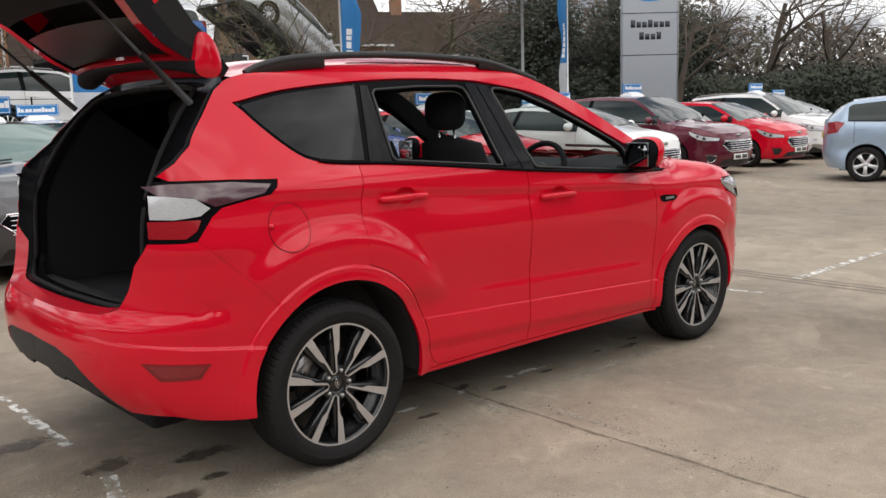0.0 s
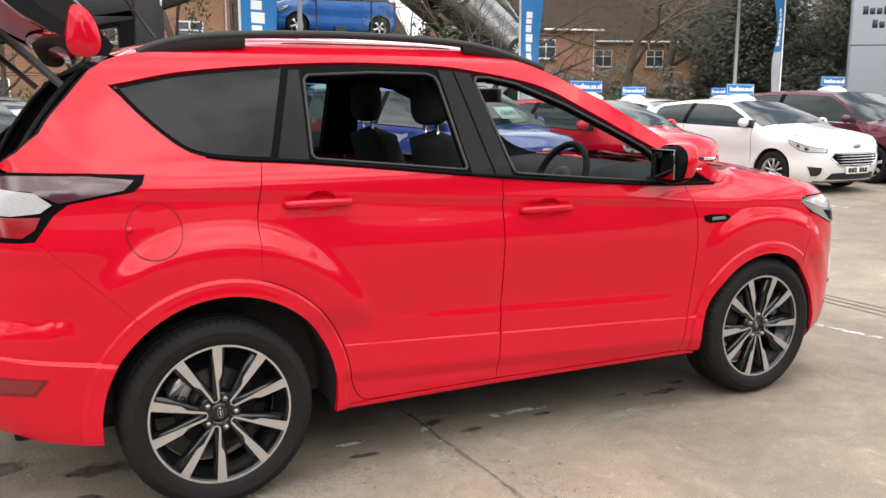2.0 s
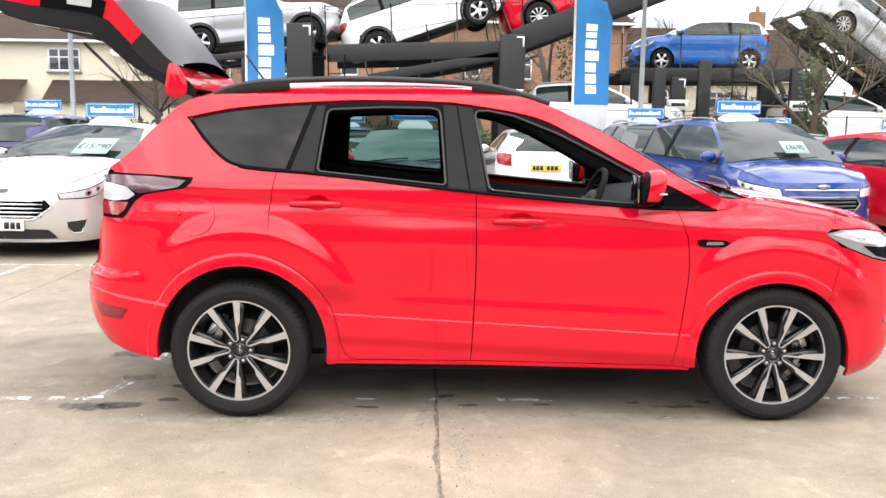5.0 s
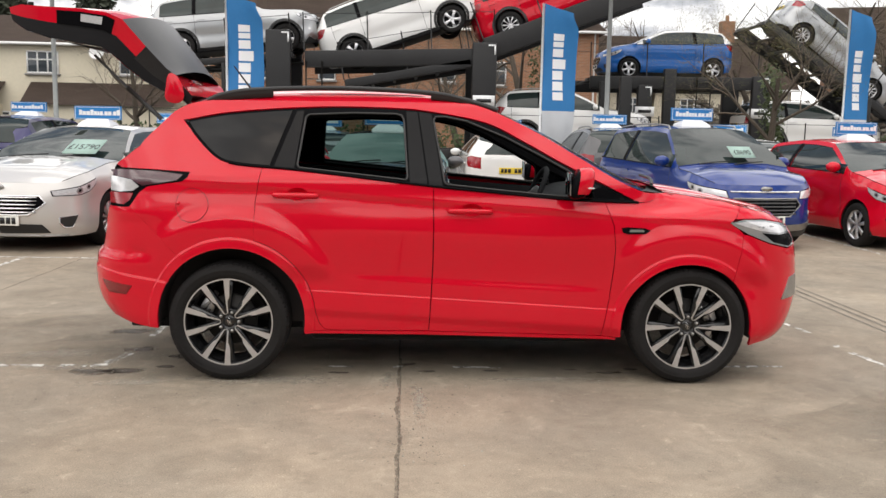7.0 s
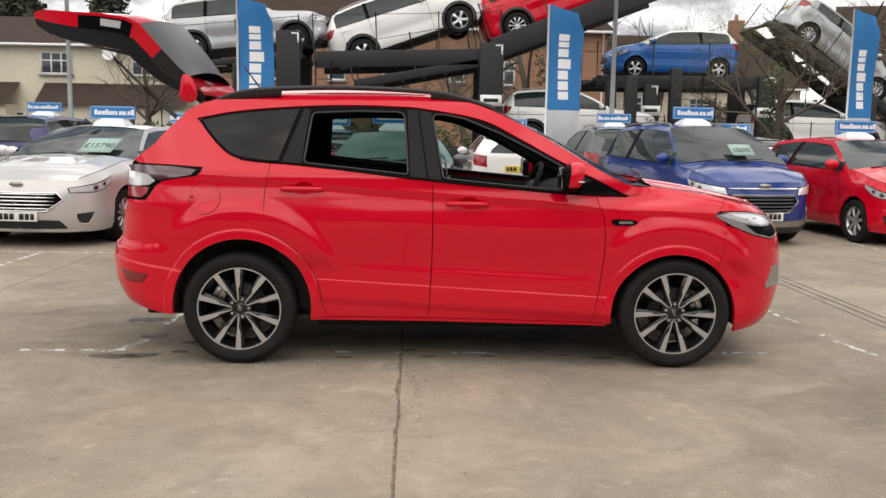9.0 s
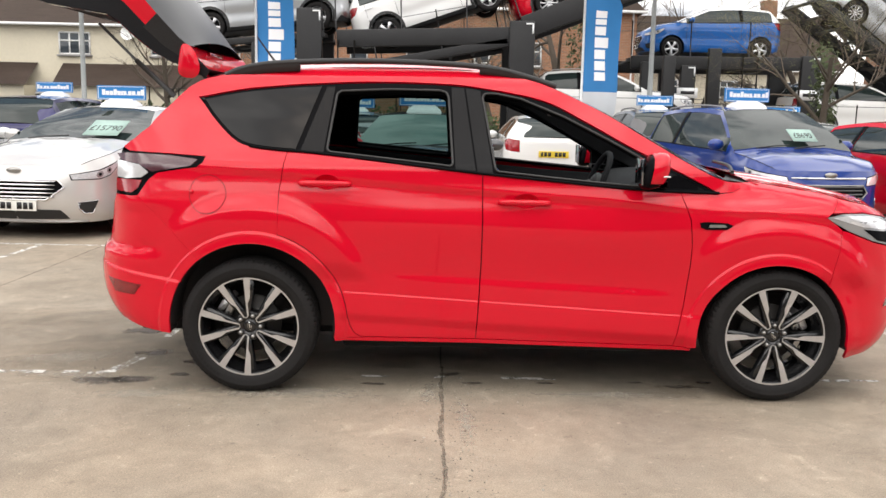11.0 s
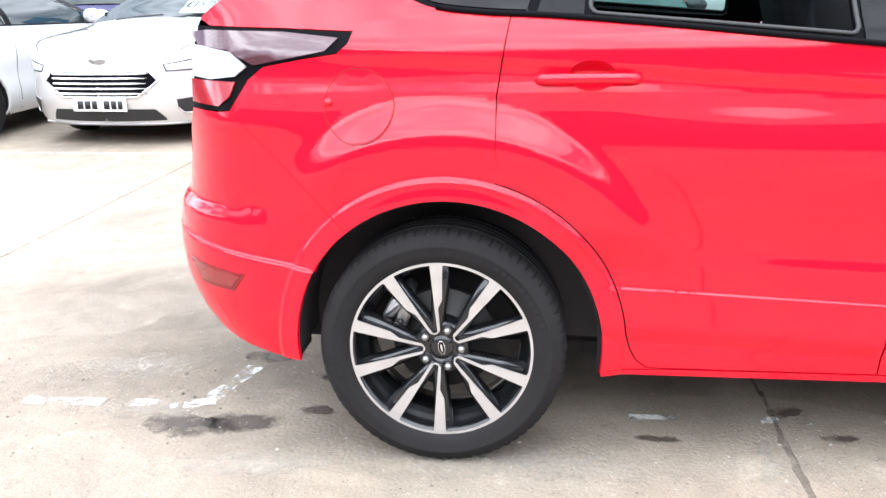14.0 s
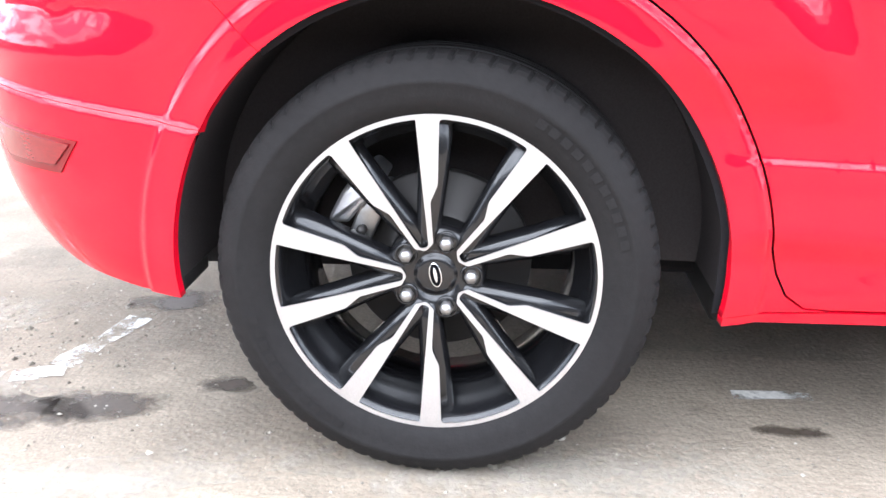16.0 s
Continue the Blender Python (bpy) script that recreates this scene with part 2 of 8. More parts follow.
def between(curve, x0, x1):
    """The stretch of a curve with x in [x0, x1], ends cut exactly, x rising."""
    def zat(x):
        for (a, b), (c, d) in zip(curve, curve[1:]):
            if a <= x <= c:
                return b + (d - b) * (x - a) / max(c - a, 1e-9)
        return curve[0][1] if x < curve[0][0] else curve[-1][1]
    return [(x0, zat(x0))] + [p for p in curve if x0 + 1e-3 < p[0] < x1 - 1e-3] + [(x1, zat(x1))]


def resample(poly, step, closed=True):
    out = []
    n = len(poly)
    for i in range(n if closed else n - 1):
        a, b = Vector(poly[i]), Vector(poly[(i + 1) % n])
        d = (b - a).length
        if d < 1e-5:
            continue
        k = max(1, math.ceil(d / step))
        out += [tuple(a + (b - a) * (j / k)) for j in range(k)]
    if not closed:
        out.append(tuple(poly[-1]))
    return out


def inside(px, pz, poly):
    res = np.zeros(len(px), bool)
    q = np.array(poly)
    for (x0, z0), (x1, z1) in zip(q, np.roll(q, -1, 0)):
        c = ((z0 > pz) != (z1 > pz))
        with np.errstate(divide="ignore", invalid="ignore"):
            res ^= c & (px < (x1 - x0) * (pz - z0) / (z1 - z0) + x0)
    return res


def flat_mesh(outline, holes=(), step=0.03, lines=()):
    """Triangles that fill a 2D outline with holes: points and index triples."""
    from mathutils.geometry import delaunay_2d_cdt
    loops = [resample(l, step) for l in (outline, *holes)]
    pts, edges = [], []
    for l in loops:
        s = len(pts)
        pts += l
        edges += [(s + i, s + (i + 1) % len(l)) for i in range(len(l))]
    nb = len(pts)
    q = np.array(pts)
    lo, hi = q.min(0), q.max(0)
    gx, gz = np.meshgrid(np.arange(lo[0], hi[0], step), np.arange(lo[1], hi[1], step * 0.866))
    gx = gx + (np.arange(gx.shape[0]) % 2)[:, None] * step / 2
    gx, gz = gx.ravel(), gz.ravel()
    ok = inside(gx, gz, loops[0])
    for l in loops[1:]:
        ok &= ~inside(gx, gz, l)
    gx, gz = gx[ok], gz[ok]
    if len(gx):
        d = np.full(len(gx), 9.0)
        for k in range(0, nb, 200):
            s = q[k:k + 200]
            d = np.minimum(d, np.hypot(gx[:, None] - s[None, :, 0], gz[:, None] - s[None, :, 1]).min(1))
        gx, gz = gx[d > step * 0.55], gz[d > step * 0.55]
    extra = []
    if lines:
        lx = np.array([p for l in lines for p in l])
        ok = inside(lx[:, 0], lx[:, 1], loops[0])
        for l in loops[1:]:
            ok &= ~inside(lx[:, 0], lx[:, 1], l)
        lx = lx[ok]
        for data in ("rim", "grid"):
            if not len(lx):
                break
            base = lx if data == "rim" else np.stack([gx, gz], 1)
            other = q if data == "rim" else lx
            d = np.full(len(base), 9.0)
            for k in range(0, len(other), 200):
                o = other[k:k + 200]
                d = np.minimum(d, np.hypot(base[:, None, 0] - o[None, :, 0], base[:, None, 1] - o[None, :, 1]).min(1))
            if data == "rim":
                lx = lx[d > 0.003]
            else:
                gx, gz = gx[d > step * 0.5], gz[d > step * 0.5]
        extra = [Vector(p) for p in lx]
    allp = [Vector(p) for p in pts] + extra + [Vector((x, z)) for x, z in zip(gx, gz)]
    v, e, f, *_ = delaunay_2d_cdt(allp, edges, [], 0, 1e-5)
    v = [(p[0], p[1]) for p in v]
    c = np.array([[sum(v[i][k] for i in t) / len(t) for k in (0, 1)] for t in f])
    ok = inside(c[:, 0], c[:, 1], loops[0])
    for l in loops[1:]:
        ok &= ~inside(c[:, 0], c[:, 1], l)
    return v, [t for t, o in zip(f, ok) if o]


def skin(v, tris, fn, depth=0.0, flip=False):
    """Maps a flat mesh through fn(u, w) and gives it a turned-in rim."""
    bm = bmesh.new()
    vs = [bm.verts.new(fn(*p)) for p in v]
    for t in tris:
        try:
            bm.faces.new([vs[i] for i in (reversed(t) if flip else t)])
        except ValueError:
            pass
    bmesh.ops.delete(bm, geom=[x for x in bm.verts if not x.link_faces], context="VERTS")
    bm.normal_update()
    if depth:
        rim = [e for e in bm.edges if e.is_boundary]
        for e in rim:
            e.smooth = False
        nor = {x: x.normal.copy() for e in rim for x in e.verts}
        low = {x: bm.verts.new(x.co - n * depth) for x, n in nor.items()}
        for e in rim:
            a, b = e.verts
            l = e.link_loops[0]
            if l.vert is not a:
                a, b = b, a
            bm.faces.new((b, a, low[a], low[b]))
    return bm


def shrink(poly, d):
    """Moves a closed outline inwards by d."""
    n = len(poly)
    area = sum(poly[i][0] * poly[(i + 1) % n][1] - poly[(i + 1) % n][0] * poly[i][1] for i in range(n))
    s = 1 if area > 0 else -1
    out = []
    for i in range(n):
        a, b, c = Vector(poly[i - 1]), Vector(poly[i]), Vector(poly[(i + 1) % n])
        t = ((b - a).normalized() + (c - b).normalized())
        t = t.normalized() if t.length > 1e-6 else (b - a).normalized()
        out.append((b.x - s * t.y * d, b.y + s * t.x * d))
    return out


def grid(fn, nu, nv, closed_u=False, flip=False):
    bm = bmesh.new()
    rows = [[bm.verts.new(fn(i / nu, j / nv)) for j in range(nv + 1)] for i in range(nu if closed_u else nu + 1)]
    n = len(rows)
    for i in range(nu):
        for j in range(nv):
            q = (rows[i][j], rows[(i + 1) % n][j], rows[(i + 1) % n][j + 1], rows[i][j + 1])
            bm.faces.new(reversed(q) if flip else q)
    return bm


def box(bm, x0, x1, y0, y1, z0, z1, bevel=0.0):
    r = bmesh.ops.create_cube(bm, size=1, matrix=Matrix.Translation(((x0 + x1) / 2, (y0 + y1) / 2, (z0 + z1) / 2)) @ Matrix.Diagonal((x1 - x0, y1 - y0, z1 - z0, 1)))
    if bevel:
        es = {e for v in r["verts"] for e in v.link_edges}
        bmesh.ops.bevel(bm, geom=list(es), offset=bevel, segments=2, affect="EDGES", profile=0.6)
    return bm


def boxed(x0, x1, y0, y1, z0, z1, bevel=0.0):
    return box(bmesh.new(), x0, x1, y0, y1, z0, z1, bevel)


def lathe(profile, n=48, axis="y", bm=None, m=None):
    """Turns (radius, along) pairs about the axis."""
    bm = bm or bmesh.new()
    rings = []
    for k in range(n):
        a = 2 * math.pi * k / n
        ca, sa = math.cos(a), math.sin(a)
        ring = []
        for r, h in profile:
            p = Vector((r * ca, h, r * sa)) if axis == "y" else Vector((r * ca, r * sa, h))
            ring.append(bm.verts.new(m @ p if m else p))
        rings.append(ring)
    for k in range(n):
        a, b = rings[k], rings[(k + 1) % n]
        for j in range(len(profile) - 1):
            f = (a[j], a[j + 1], b[j + 1], b[j])
            bm.faces.new(f if axis == "y" else reversed(f))
    return bm


def tube(bm, path, r, n=8, close=True):
    """A round bar along a path; r may be a list of radii."""
    path = [Vector(p) for p in path]
    rs = r if isinstance(r, (list, tuple)) else [r] * len(path)
    rings = []
    up = Vector((0, 0, 1))
    for i, p in enumerate(path):
        t = (path[min(i + 1, len(path) - 1)] - path[max(i - 1, 0)]).normalized()
        a = t.cross(up if abs(t.z) < 0.95 else Vector((1, 0, 0))).normalized()
        b = t.cross(a)
        rings.append([bm.verts.new(p + (a * math.cos(2 * math.pi * k / n) + b * math.sin(2 * math.pi * k / n)) * rs[i]) for k in range(n)])
    for i in range(len(rings) - 1):
        for k in range(n):
            bm.faces.new((rings[i][k], rings[i][(k + 1) % n], rings[i + 1][(k + 1) % n], rings[i + 1][k]))
    if close:
        bm.faces.new(list(rings[0]))
        bm.faces.new(list(reversed(rings[-1])))
    return bm


def loft(rows, close=False, flip=False, bm=None):
    """Quads between rows of 3D points of equal length."""
    bm = bm or bmesh.new()
    vs = [[bm.verts.new(p) for p in r] for r in rows]
    n = len(vs[0])
    for a, b in zip(vs, vs[1:]):
        for k in range(n if close else n - 1):
            q = (a[k], a[(k + 1) % n], b[(k + 1) % n], b[k])
            bm.faces.new(reversed(q) if flip else q)
    return bm


class Shape:
    """The outer skin of a car, right-hand side: u runs along the side and round both corners to the middle, z is up."""
    def __init__(self, sect, x0r, xr, x0f, xf, nr=2.65, nf=2.8, extra=None):
        self.sect, self.x0r, self.xr, self.x0f, self.xf, self.nr, self.nf, self.extra = sect, x0r, xr, x0f, xf, nr, nf, extra
        self.lr, self.lf = 1.1, 1.0

    def width(self, x, z):
        w = table(self.sect, z)
        return w + (self.extra(x, z) if self.extra else 0.0)

    def at(self, u, z):
        if u < self.x0r:
            n, ph = self.nr, min((self.x0r - u) / self.lr, 1.0) * math.pi / 2
            s, c = math.sin(ph), max(math.cos(ph), 0.0)
            d = (s ** n + c ** n) ** (1 / n)
            x = self.x0r - (self.x0r - table(self.xr, z)) * s / d
            return Vector((x, -self.width(x, z) * c / d, z))
        if u > self.x0f:
            n, ph = self.nf, min((u - self.x0f) / self.lf, 1.0) * math.pi / 2
            s, c = math.sin(ph), max(math.cos(ph), 0.0)
            d = (s ** n + c ** n) ** (1 / n)
            x = self.x0f + (table(self.xf, z) - self.x0f) * s / d
            return Vector((x, -self.width(x, z) * c / d, z))
        return Vector((u, -self.width(u, z), z))

    def u(self, x, z):
        if x < self.x0r:
            c, n, l, sg, x0 = (self.x0r - x) / (self.x0r - table(self.xr, z)), self.nr, self.lr, -1, self.x0r
        elif x > self.x0f:
            c, n, l, sg, x0 = (x - self.x0f) / (table(self.xf, z) - self.x0f), self.nf, self.lf, 1, self.x0f
        else:
            return x
        c = clamp(c)
        return x0 + sg * l * math.atan2(c, (1 - c ** n) ** (1 / n)) / (math.pi / 2)

    def v(self, y, z, front=False):
        """u of the point y from the middle on the front or the rear."""
        n = self.nf if front else self.nr
        s = clamp(y / self.width(self.x0f if front else self.x0r, z))
        ph = math.atan2((1 - s ** n) ** (1 / n), s)
        return self.x0f + self.lf * ph / (math.pi / 2) if front else self.x0r - self.lr * ph / (math.pi / 2)

    def uz(self, pts):
        return [(self.u(x, z), z) for x, z in pts]

    def panel(self, outline, step=0.03, gap=0.002, depth=0.015, holes=(), out=0.0, left=False, lines=()):
        o = shrink(outline, gap) if gap else outline
        v, t = flat_mesh(o, holes, step, lines)
        def fn(a, b):
            p = self.at(a, b)
            if out:
                q, r = self.at(a + 0.004, b), self.at(a, b + 0.004)
                nn = (q - p).cross(r - p)
                p = p + nn.normalized() * out if nn.length > 0 else p
            return Vector((p.x, -p.y, p.z)) if left else p
        return skin(v, t, fn, depth, flip=left)


# ---- the red car ----
M_REFLECTOR = material("reflector_dark", (0.19, 0.002, 0.006), 0.30, coat=0.3)
M_REFLECTLENS = material("reflector_lens_red", (0.20, 0.002, 0.006), 0.12, coat=0.8, fine=0.5, scale=6, stretch=(1, 1, 4))
RA, FA = (0.02, 0.36), (2.675, 0.33)      # arch centres (x, z)
RR, FR = 0.42, 0.388                      # arch radii


def door_crease(x):
    return 0.537 - 0.053 * (x - 0.45)


def door_ledge(x):
    return 0.625 - 0.045 * (x - 0.6)


def suv_extra(x, z):
    e = 0.0
    for (cx, cz), r in ((RA, RR), (FA, FR)):
        d = math.hypot(x - cx, z - cz)
        e += 0.010 * ease(r + 0.061, r + 0.049, d) + 0.006 * ease(r + 0.045, r, d)
        # haunch over the arch with a crisp upper edge
        low = ease(0.575, 0.70, z) if x > cx else ease(0.48, 0.62, z)
        fade = ease(-0.46, -0.24, x) if cx < 1 else ease(2.16, 2.42, x)
        e += 0.026 * ease(r + 0.255, r + 0.160, d) * low * fade * ease(1.12, 1.0, z)
    # shoulder line that drops towards the front
    zs = 1.118 - 0.062 * (x - 0.3)
    e += 0.011 * ease(zs - 0.030, zs + 0.010, z) * ease(1.24, 1.17, z) * ease(-0.5, 0.1, x)
    e -= 0.006 * ease(zs - 0.20, zs - 0.06, z) * ease(zs - 0.01, zs - 0.035, z) * ease(0.4, 0.9, x) * ease(2.3, 1.9, x)
    # crease along the lower doors, skirt proud of it
    zc = door_crease(x)
    mid = ease(0.40, 0.50, x) * ease(2.34, 2.22, x)
    e += mid * (0.0045 * ease(zc + 0.0035, zc - 0.0035, z) - 0.016 * ease(zc - 0.10, zc - 0.16, z) * ease(0.20, 0.30, z))
    # hollow of the doors, ending in a ledge over the crease
    zq = door_ledge(x)
    e -= 0.007 * ease(0.50, 1.05, x) * ease(2.24, 1.95, x) * ease(0.98, 0.67, z) * ease(zq - 0.018, zq + 0.018, z)
    # greenhouse narrows towards the windscreen
    e -= 0.06 * clamp((x - 1.7) / 0.75) ** 2 * ease(0.98, 1.06, z) * ease(2.95, 2.5, x)
    # wings roll over into the bonnet
    if x > 2.3:
        zt = table(WING, x)
        k = clamp((z - (zt - 0.13)) / 0.13)
        e -= 0.14 * (1 - math.sqrt(max(1 - k * k, 0.0))) * ease(2.35, 2.6, x)
    # tail: tuck under the lamps, step at the lower bumper
    e -= 0.012 * ease(-0.3, -0.5, x) * ease(0.98, 0.9, z) * ease(0.66, 0.75, z)
    zl = 0.578 + 0.13 * (-0.36 - x)
    e += 0.011 * ease(zl + 0.005, zl - 0.005, z) * ease(-0.31, -0.36, x)
    # knocks in the rear corner
    k = math.exp(-((x + 0.53) / 0.075) ** 2 - ((z - 0.742) / 0.030) ** 2)
    if k > 0.01:
        e += k * (0.007 * noise.noise(Vector((x * 21, z * 30, 2.0))) + 0.004 * noise.noise(Vector((x * 55, z * 70, 4.0))) - 0.003)
    e += 0.0012 * math.exp(-((x + 0.44 + 0.5 * (z - 0.74)) / 0.030) ** 2 - ((z - 0.75) / 0.07) ** 2)
    return e


WING = [(2.3, 1.19), (2.55, 1.135), (2.78, 1.10), (3.02, 1.065), (3.2, 1.015), (3.35, 0.955), (3.5, 0.90)]
SUV = Shape(
    [(0.18, 0.80), (0.27, 0.862), (0.33, 0.876), (0.48, 0.874), (0.62, 0.874), (0.75, 0.884), (0.86, 0.890), (0.95, 0.886), (1.03, 0.872), (1.10, 0.858),
     (1.16, 0.852), (1.21, 0.832), (1.30, 0.780), (1.49, 0.665), (1.60, 0.592), (1.67, 0.525)],
    -0.25, [(0.26, -0.68), (0.34, -0.81), (0.45, -0.89), (0.58, -0.915), (0.66, -0.908), (0.705, -0.898), (0.745, -0.868), (0.9, -0.85), (1.1, -0.86), (1.22, -0.87), (1.30, -0.98), (1.4, -1.10), (1.6, -1.2)],
    2.9, [(0.2, 3.36), (0.3, 3.46), (0.45, 3.52), (0.6, 3.53), (0.8, 3.50), (0.95, 3.43), (1.1, 3.3)], nr=3.0, extra=suv_extra)

DLO_TOP = spline([(-0.28, 1.50), (-0.14, 1.531), (0.0, 1.554), (0.275, 1.58), (0.61, 1.597), (0.94, 1.594), (1.15, 1.578), (1.48, 1.518), (1.70, 1.413), (1.915, 1.296), (2.13, 1.19), (2.372, 1.070)])
DLO_BOT = spline([(-0.28, 1.50), (-0.21, 1.41), (-0.106, 1.309), (-0.02, 1.262), (0.12, 1.242), (0.31, 1.230), (0.63, 1.200), (1.15, 1.146), (1.58, 1.110), (1.96, 1.080), (2.17, 1.072), (2.372, 1.067)])
ROOF = spline([(-0.25, 1.60), (-0.13, 1.622), (0.1, 1.645), (0.45, 1.662), (0.9, 1.665), (1.2, 1.655), (1.383, 1.630), (1.55, 1.576), (1.80, 1.456), (2.03, 1.322), (2.25, 1.196), (2.41, 1.130), (2.55, 1.124)])
SEAM_R = [(0.19, 1.237), (0.178, 1.177), (0.155, 1.04), (0.156, 0.84)]
SEAM_M = [(1.172, 1.144), (1.177, 0.90), (1.176, 0.70), (1.170, 0.534), (1.158, 0.300)]
SEAM_F = [(2.17, 1.072), (2.222, 0.936), (2.236, 0.80), (2.232, 0.70), (2.213, 0.50), (2.174, 0.282)]
LIP = RR + 0.062
CORNER = [(0.60, 0.300), (0.56, 0.303), (0.53, 0.325), (0.512, 0.36)]   # rear door, lower corner
LAMP_R = [(-0.56, 1.002), (-0.50, 1.085), (-0.455, 1.118), (-0.36, 1.135), (-0.255, 1.150), (-0.225, 1.175), (-0.213, 1.205)]


def body_lines():
    """Rows of vertices along the pressed edges of the body, in (u, z)."""
    out = []
    for (cx, cz), r in ((RA, RR), (FA, FR)):
        for d in (0.005, 0.011, 0.018, 0.025, 0.032, 0.039, 0.045, 0.049, 0.055, 0.061, 0.067, 0.074, 0.160, 0.176, 0.192, 0.208, 0.224, 0.240, 0.255):
            n = int((r + d) * 4.0 / (0.009 if d < 0.08 else 0.013))
            ring = [(cx + (r + d) * math.cos(a), cz + (r + d) * math.sin(a)) for a in [-0.3 + 3.75 * k / n for k in range(n + 1)]]
            out.append(SUV.uz([p for p in ring if -0.8 < p[0] < 3.3]))
    xs = [0.45 + 0.012 * k for k in range(150)]
    for d in (-0.018, -0.007, -0.0035, 0.0, 0.0035, 0.007, 0.018):
        out.append([(x, door_crease(x) + d) for x in xs])
    for d in (-0.024, -0.016, -0.005, 0.005, 0.016, 0.026):
        out.append([(x, door_ledge(x) + d) for x in xs])
    for d in (-0.034, -0.030, -0.010, 0.010, 0.014):
        out.append([(x, 1.118 - 0.062 * (x - 0.3) + d) for x in [-0.45 + 0.013 * k for k in range(240)]])
    for d in (-0.011, -0.005, 0.0, 0.005, 0.011):
        out.append(SUV.uz([(x, 0.578 + 0.13 * (-0.36 - x) + d) for x in [-0.31 - 0.012 * k for k in range(46)]]))
    return out


def red_suv():
    lines = body_lines()
    car = thing("suv", "glossy red family SUV with open tailgate parked on concrete", "car")
    uz = SUV.uz

    def both(name, outline, mat, parent=car, label="", **k):
        step = k.pop("step", 0.03)
        return [part(name, SUV.panel(outline, left=l, step=0.04 if l else step, **k), mat, parent, label) for l in (False, True)]

    # body side with roof rail and screen pillar
    lamp_inner = [(SUV.v(0.73, z), z) for z in (1.0, 1.08, 1.15, 1.225)]
    d_edge = uz([(-0.655, 1.24), (-0.59, 1.285), (-0.52, 1.344), (-0.43, 1.455), (-0.346, 1.549), (-0.29, 1.585)])
    quarter = (uz(arc(*RA, RR, -9, 128, 40)) + uz([(-0.31, 0.762), (-0.44, 0.89)]) + uz(LAMP_R) + uz([(-0.40, 1.215), (-0.62, 1.222)]) + d_edge
               + uz(ROOF) + [(2.44, 1.075)] + DLO_TOP[::-1] + between(DLO_BOT, -0.279, 0.19)[1:] + SEAM_R[1:] + arc(*RA, LIP, 74, 5, 18) + CORNER[::-1] + [(0.52, 0.297)])
    both("body_side", quarter, M_RED, step=0.017, gap=0.0006, lines=lines)
    both("pillar_lining", quarter, M_TRIM, step=0.06, out=-0.022, gap=-0.010, depth=0)
    def cup_hole(x, z):
        return [(x + 0.01 + 0.060 * math.cos(2 * math.pi * k / 32), z + 0.006 + 0.038 * math.sin(2 * math.pi * k / 32)) for k in range(32)]

    rear_door = (between(DLO_BOT, 0.19, 1.172) + SEAM_M[1:] + CORNER + arc(*RA, LIP, 5, 74, 18) + SEAM_R[1:-1][::-1])
    for ob in both("rear_door", rear_door, M_RED, step=0.0135, gap=0.003, lines=lines, holes=(cup_hole(0.385, 1.083),)):
        sy = -1 if ob.name == "rear_door" else 1
        handle(ob, 0.385, 1.083, sy)
    front_door = (between(DLO_BOT, 1.172, 2.17) + SEAM_F[1:] + [(1.158, 0.300)] + SEAM_M[1:-1][::-1])
    for ob in both("front_door", front_door, M_RED, step=0.0135, gap=0.0025, lines=lines, holes=(cup_hole(1.385, 1.008),)):
        sy = -1 if ob.name == "front_door" else 1
        handle(ob, 1.385, 1.008, sy)
    both("sill_skirt", [(0.437, 0.279), (0.60, 0.278), (1.158, 0.277), (2.174, 0.259), (2.262, 0.256), (2.262, 0.269), (2.174, 0.279), (1.158, 0.2975), (0.60, 0.2975), (0.52, 0.2945), (0.437, 0.2945)], M_RED, step=0.03, gap=0.0004)
    wing = (between(DLO_BOT, 2.17, 2.372) + [(2.44, 1.075)] + uz([(2.55, 1.128), (2.784, 1.095), (2.90, 1.08), (2.98, 1.055), (2.93, 0.985), (2.90, 0.962), (2.96, 0.925), (2.985, 0.90)])
            + uz(arc(*FA, FR, 48, 188, 36)) + [(2.26, 0.272), (2.174, 0.282)] + SEAM_F[1:-1][::-1])
    both("wing", wing, M_RED, step=0.017, lines=lines)
    tip = uz([(2.98, 1.055), (2.93, 0.986), (3.0, 0.988), (3.10, 0.988), (3.22, 0.968)]) + [(SUV.v(0.52, 0.925, True), 0.928)] + uz([(3.36, 0.945), (3.27, 0.985), (3.15, 1.02)])
    both("wing_tip", tip, M_RED, step=0.02)
    # tail lamps
    lamp = uz(LAMP_R) + uz([(-0.40, 1.215), (-0.62, 1.222)]) + lamp_inner[::-1] + uz([(-0.60, 0.998)])
    for l in (False, True):
        tl = part("tail_lamp", SUV.panel(lamp, left=l, gap=0.002, out=-0.002), M_BLACKGLOSS, car, "smoked red and clear tail lamp")
        top = uz([(-0.482, 1.122), (-0.36, 1.144), (-0.285, 1.157), (-0.25, 1.188), (-0.40, 1.205), (-0.62, 1.211), (-0.70, 1.206), (-0.66, 1.17), (-0.56, 1.16)])
        part("smoked_lens", SUV.panel(top, left=l, gap=0, out=0.003, depth=0.004), M_LAMPSMOKE, tl)
        clear = [(SUV.v(0.735, 1.155), 1.172), (SUV.v(0.735, 1.10), 1.088)] + uz([(-0.62, 1.083), (-0.538, 1.092), (-0.502, 1.118), (-0.55, 1.155), (-0.64, 1.168)])
        part("clear_lens", SUV.panel(clear, left=l, gap=0, out=0.005, depth=0.006), M_LAMPCLEAR, tl)
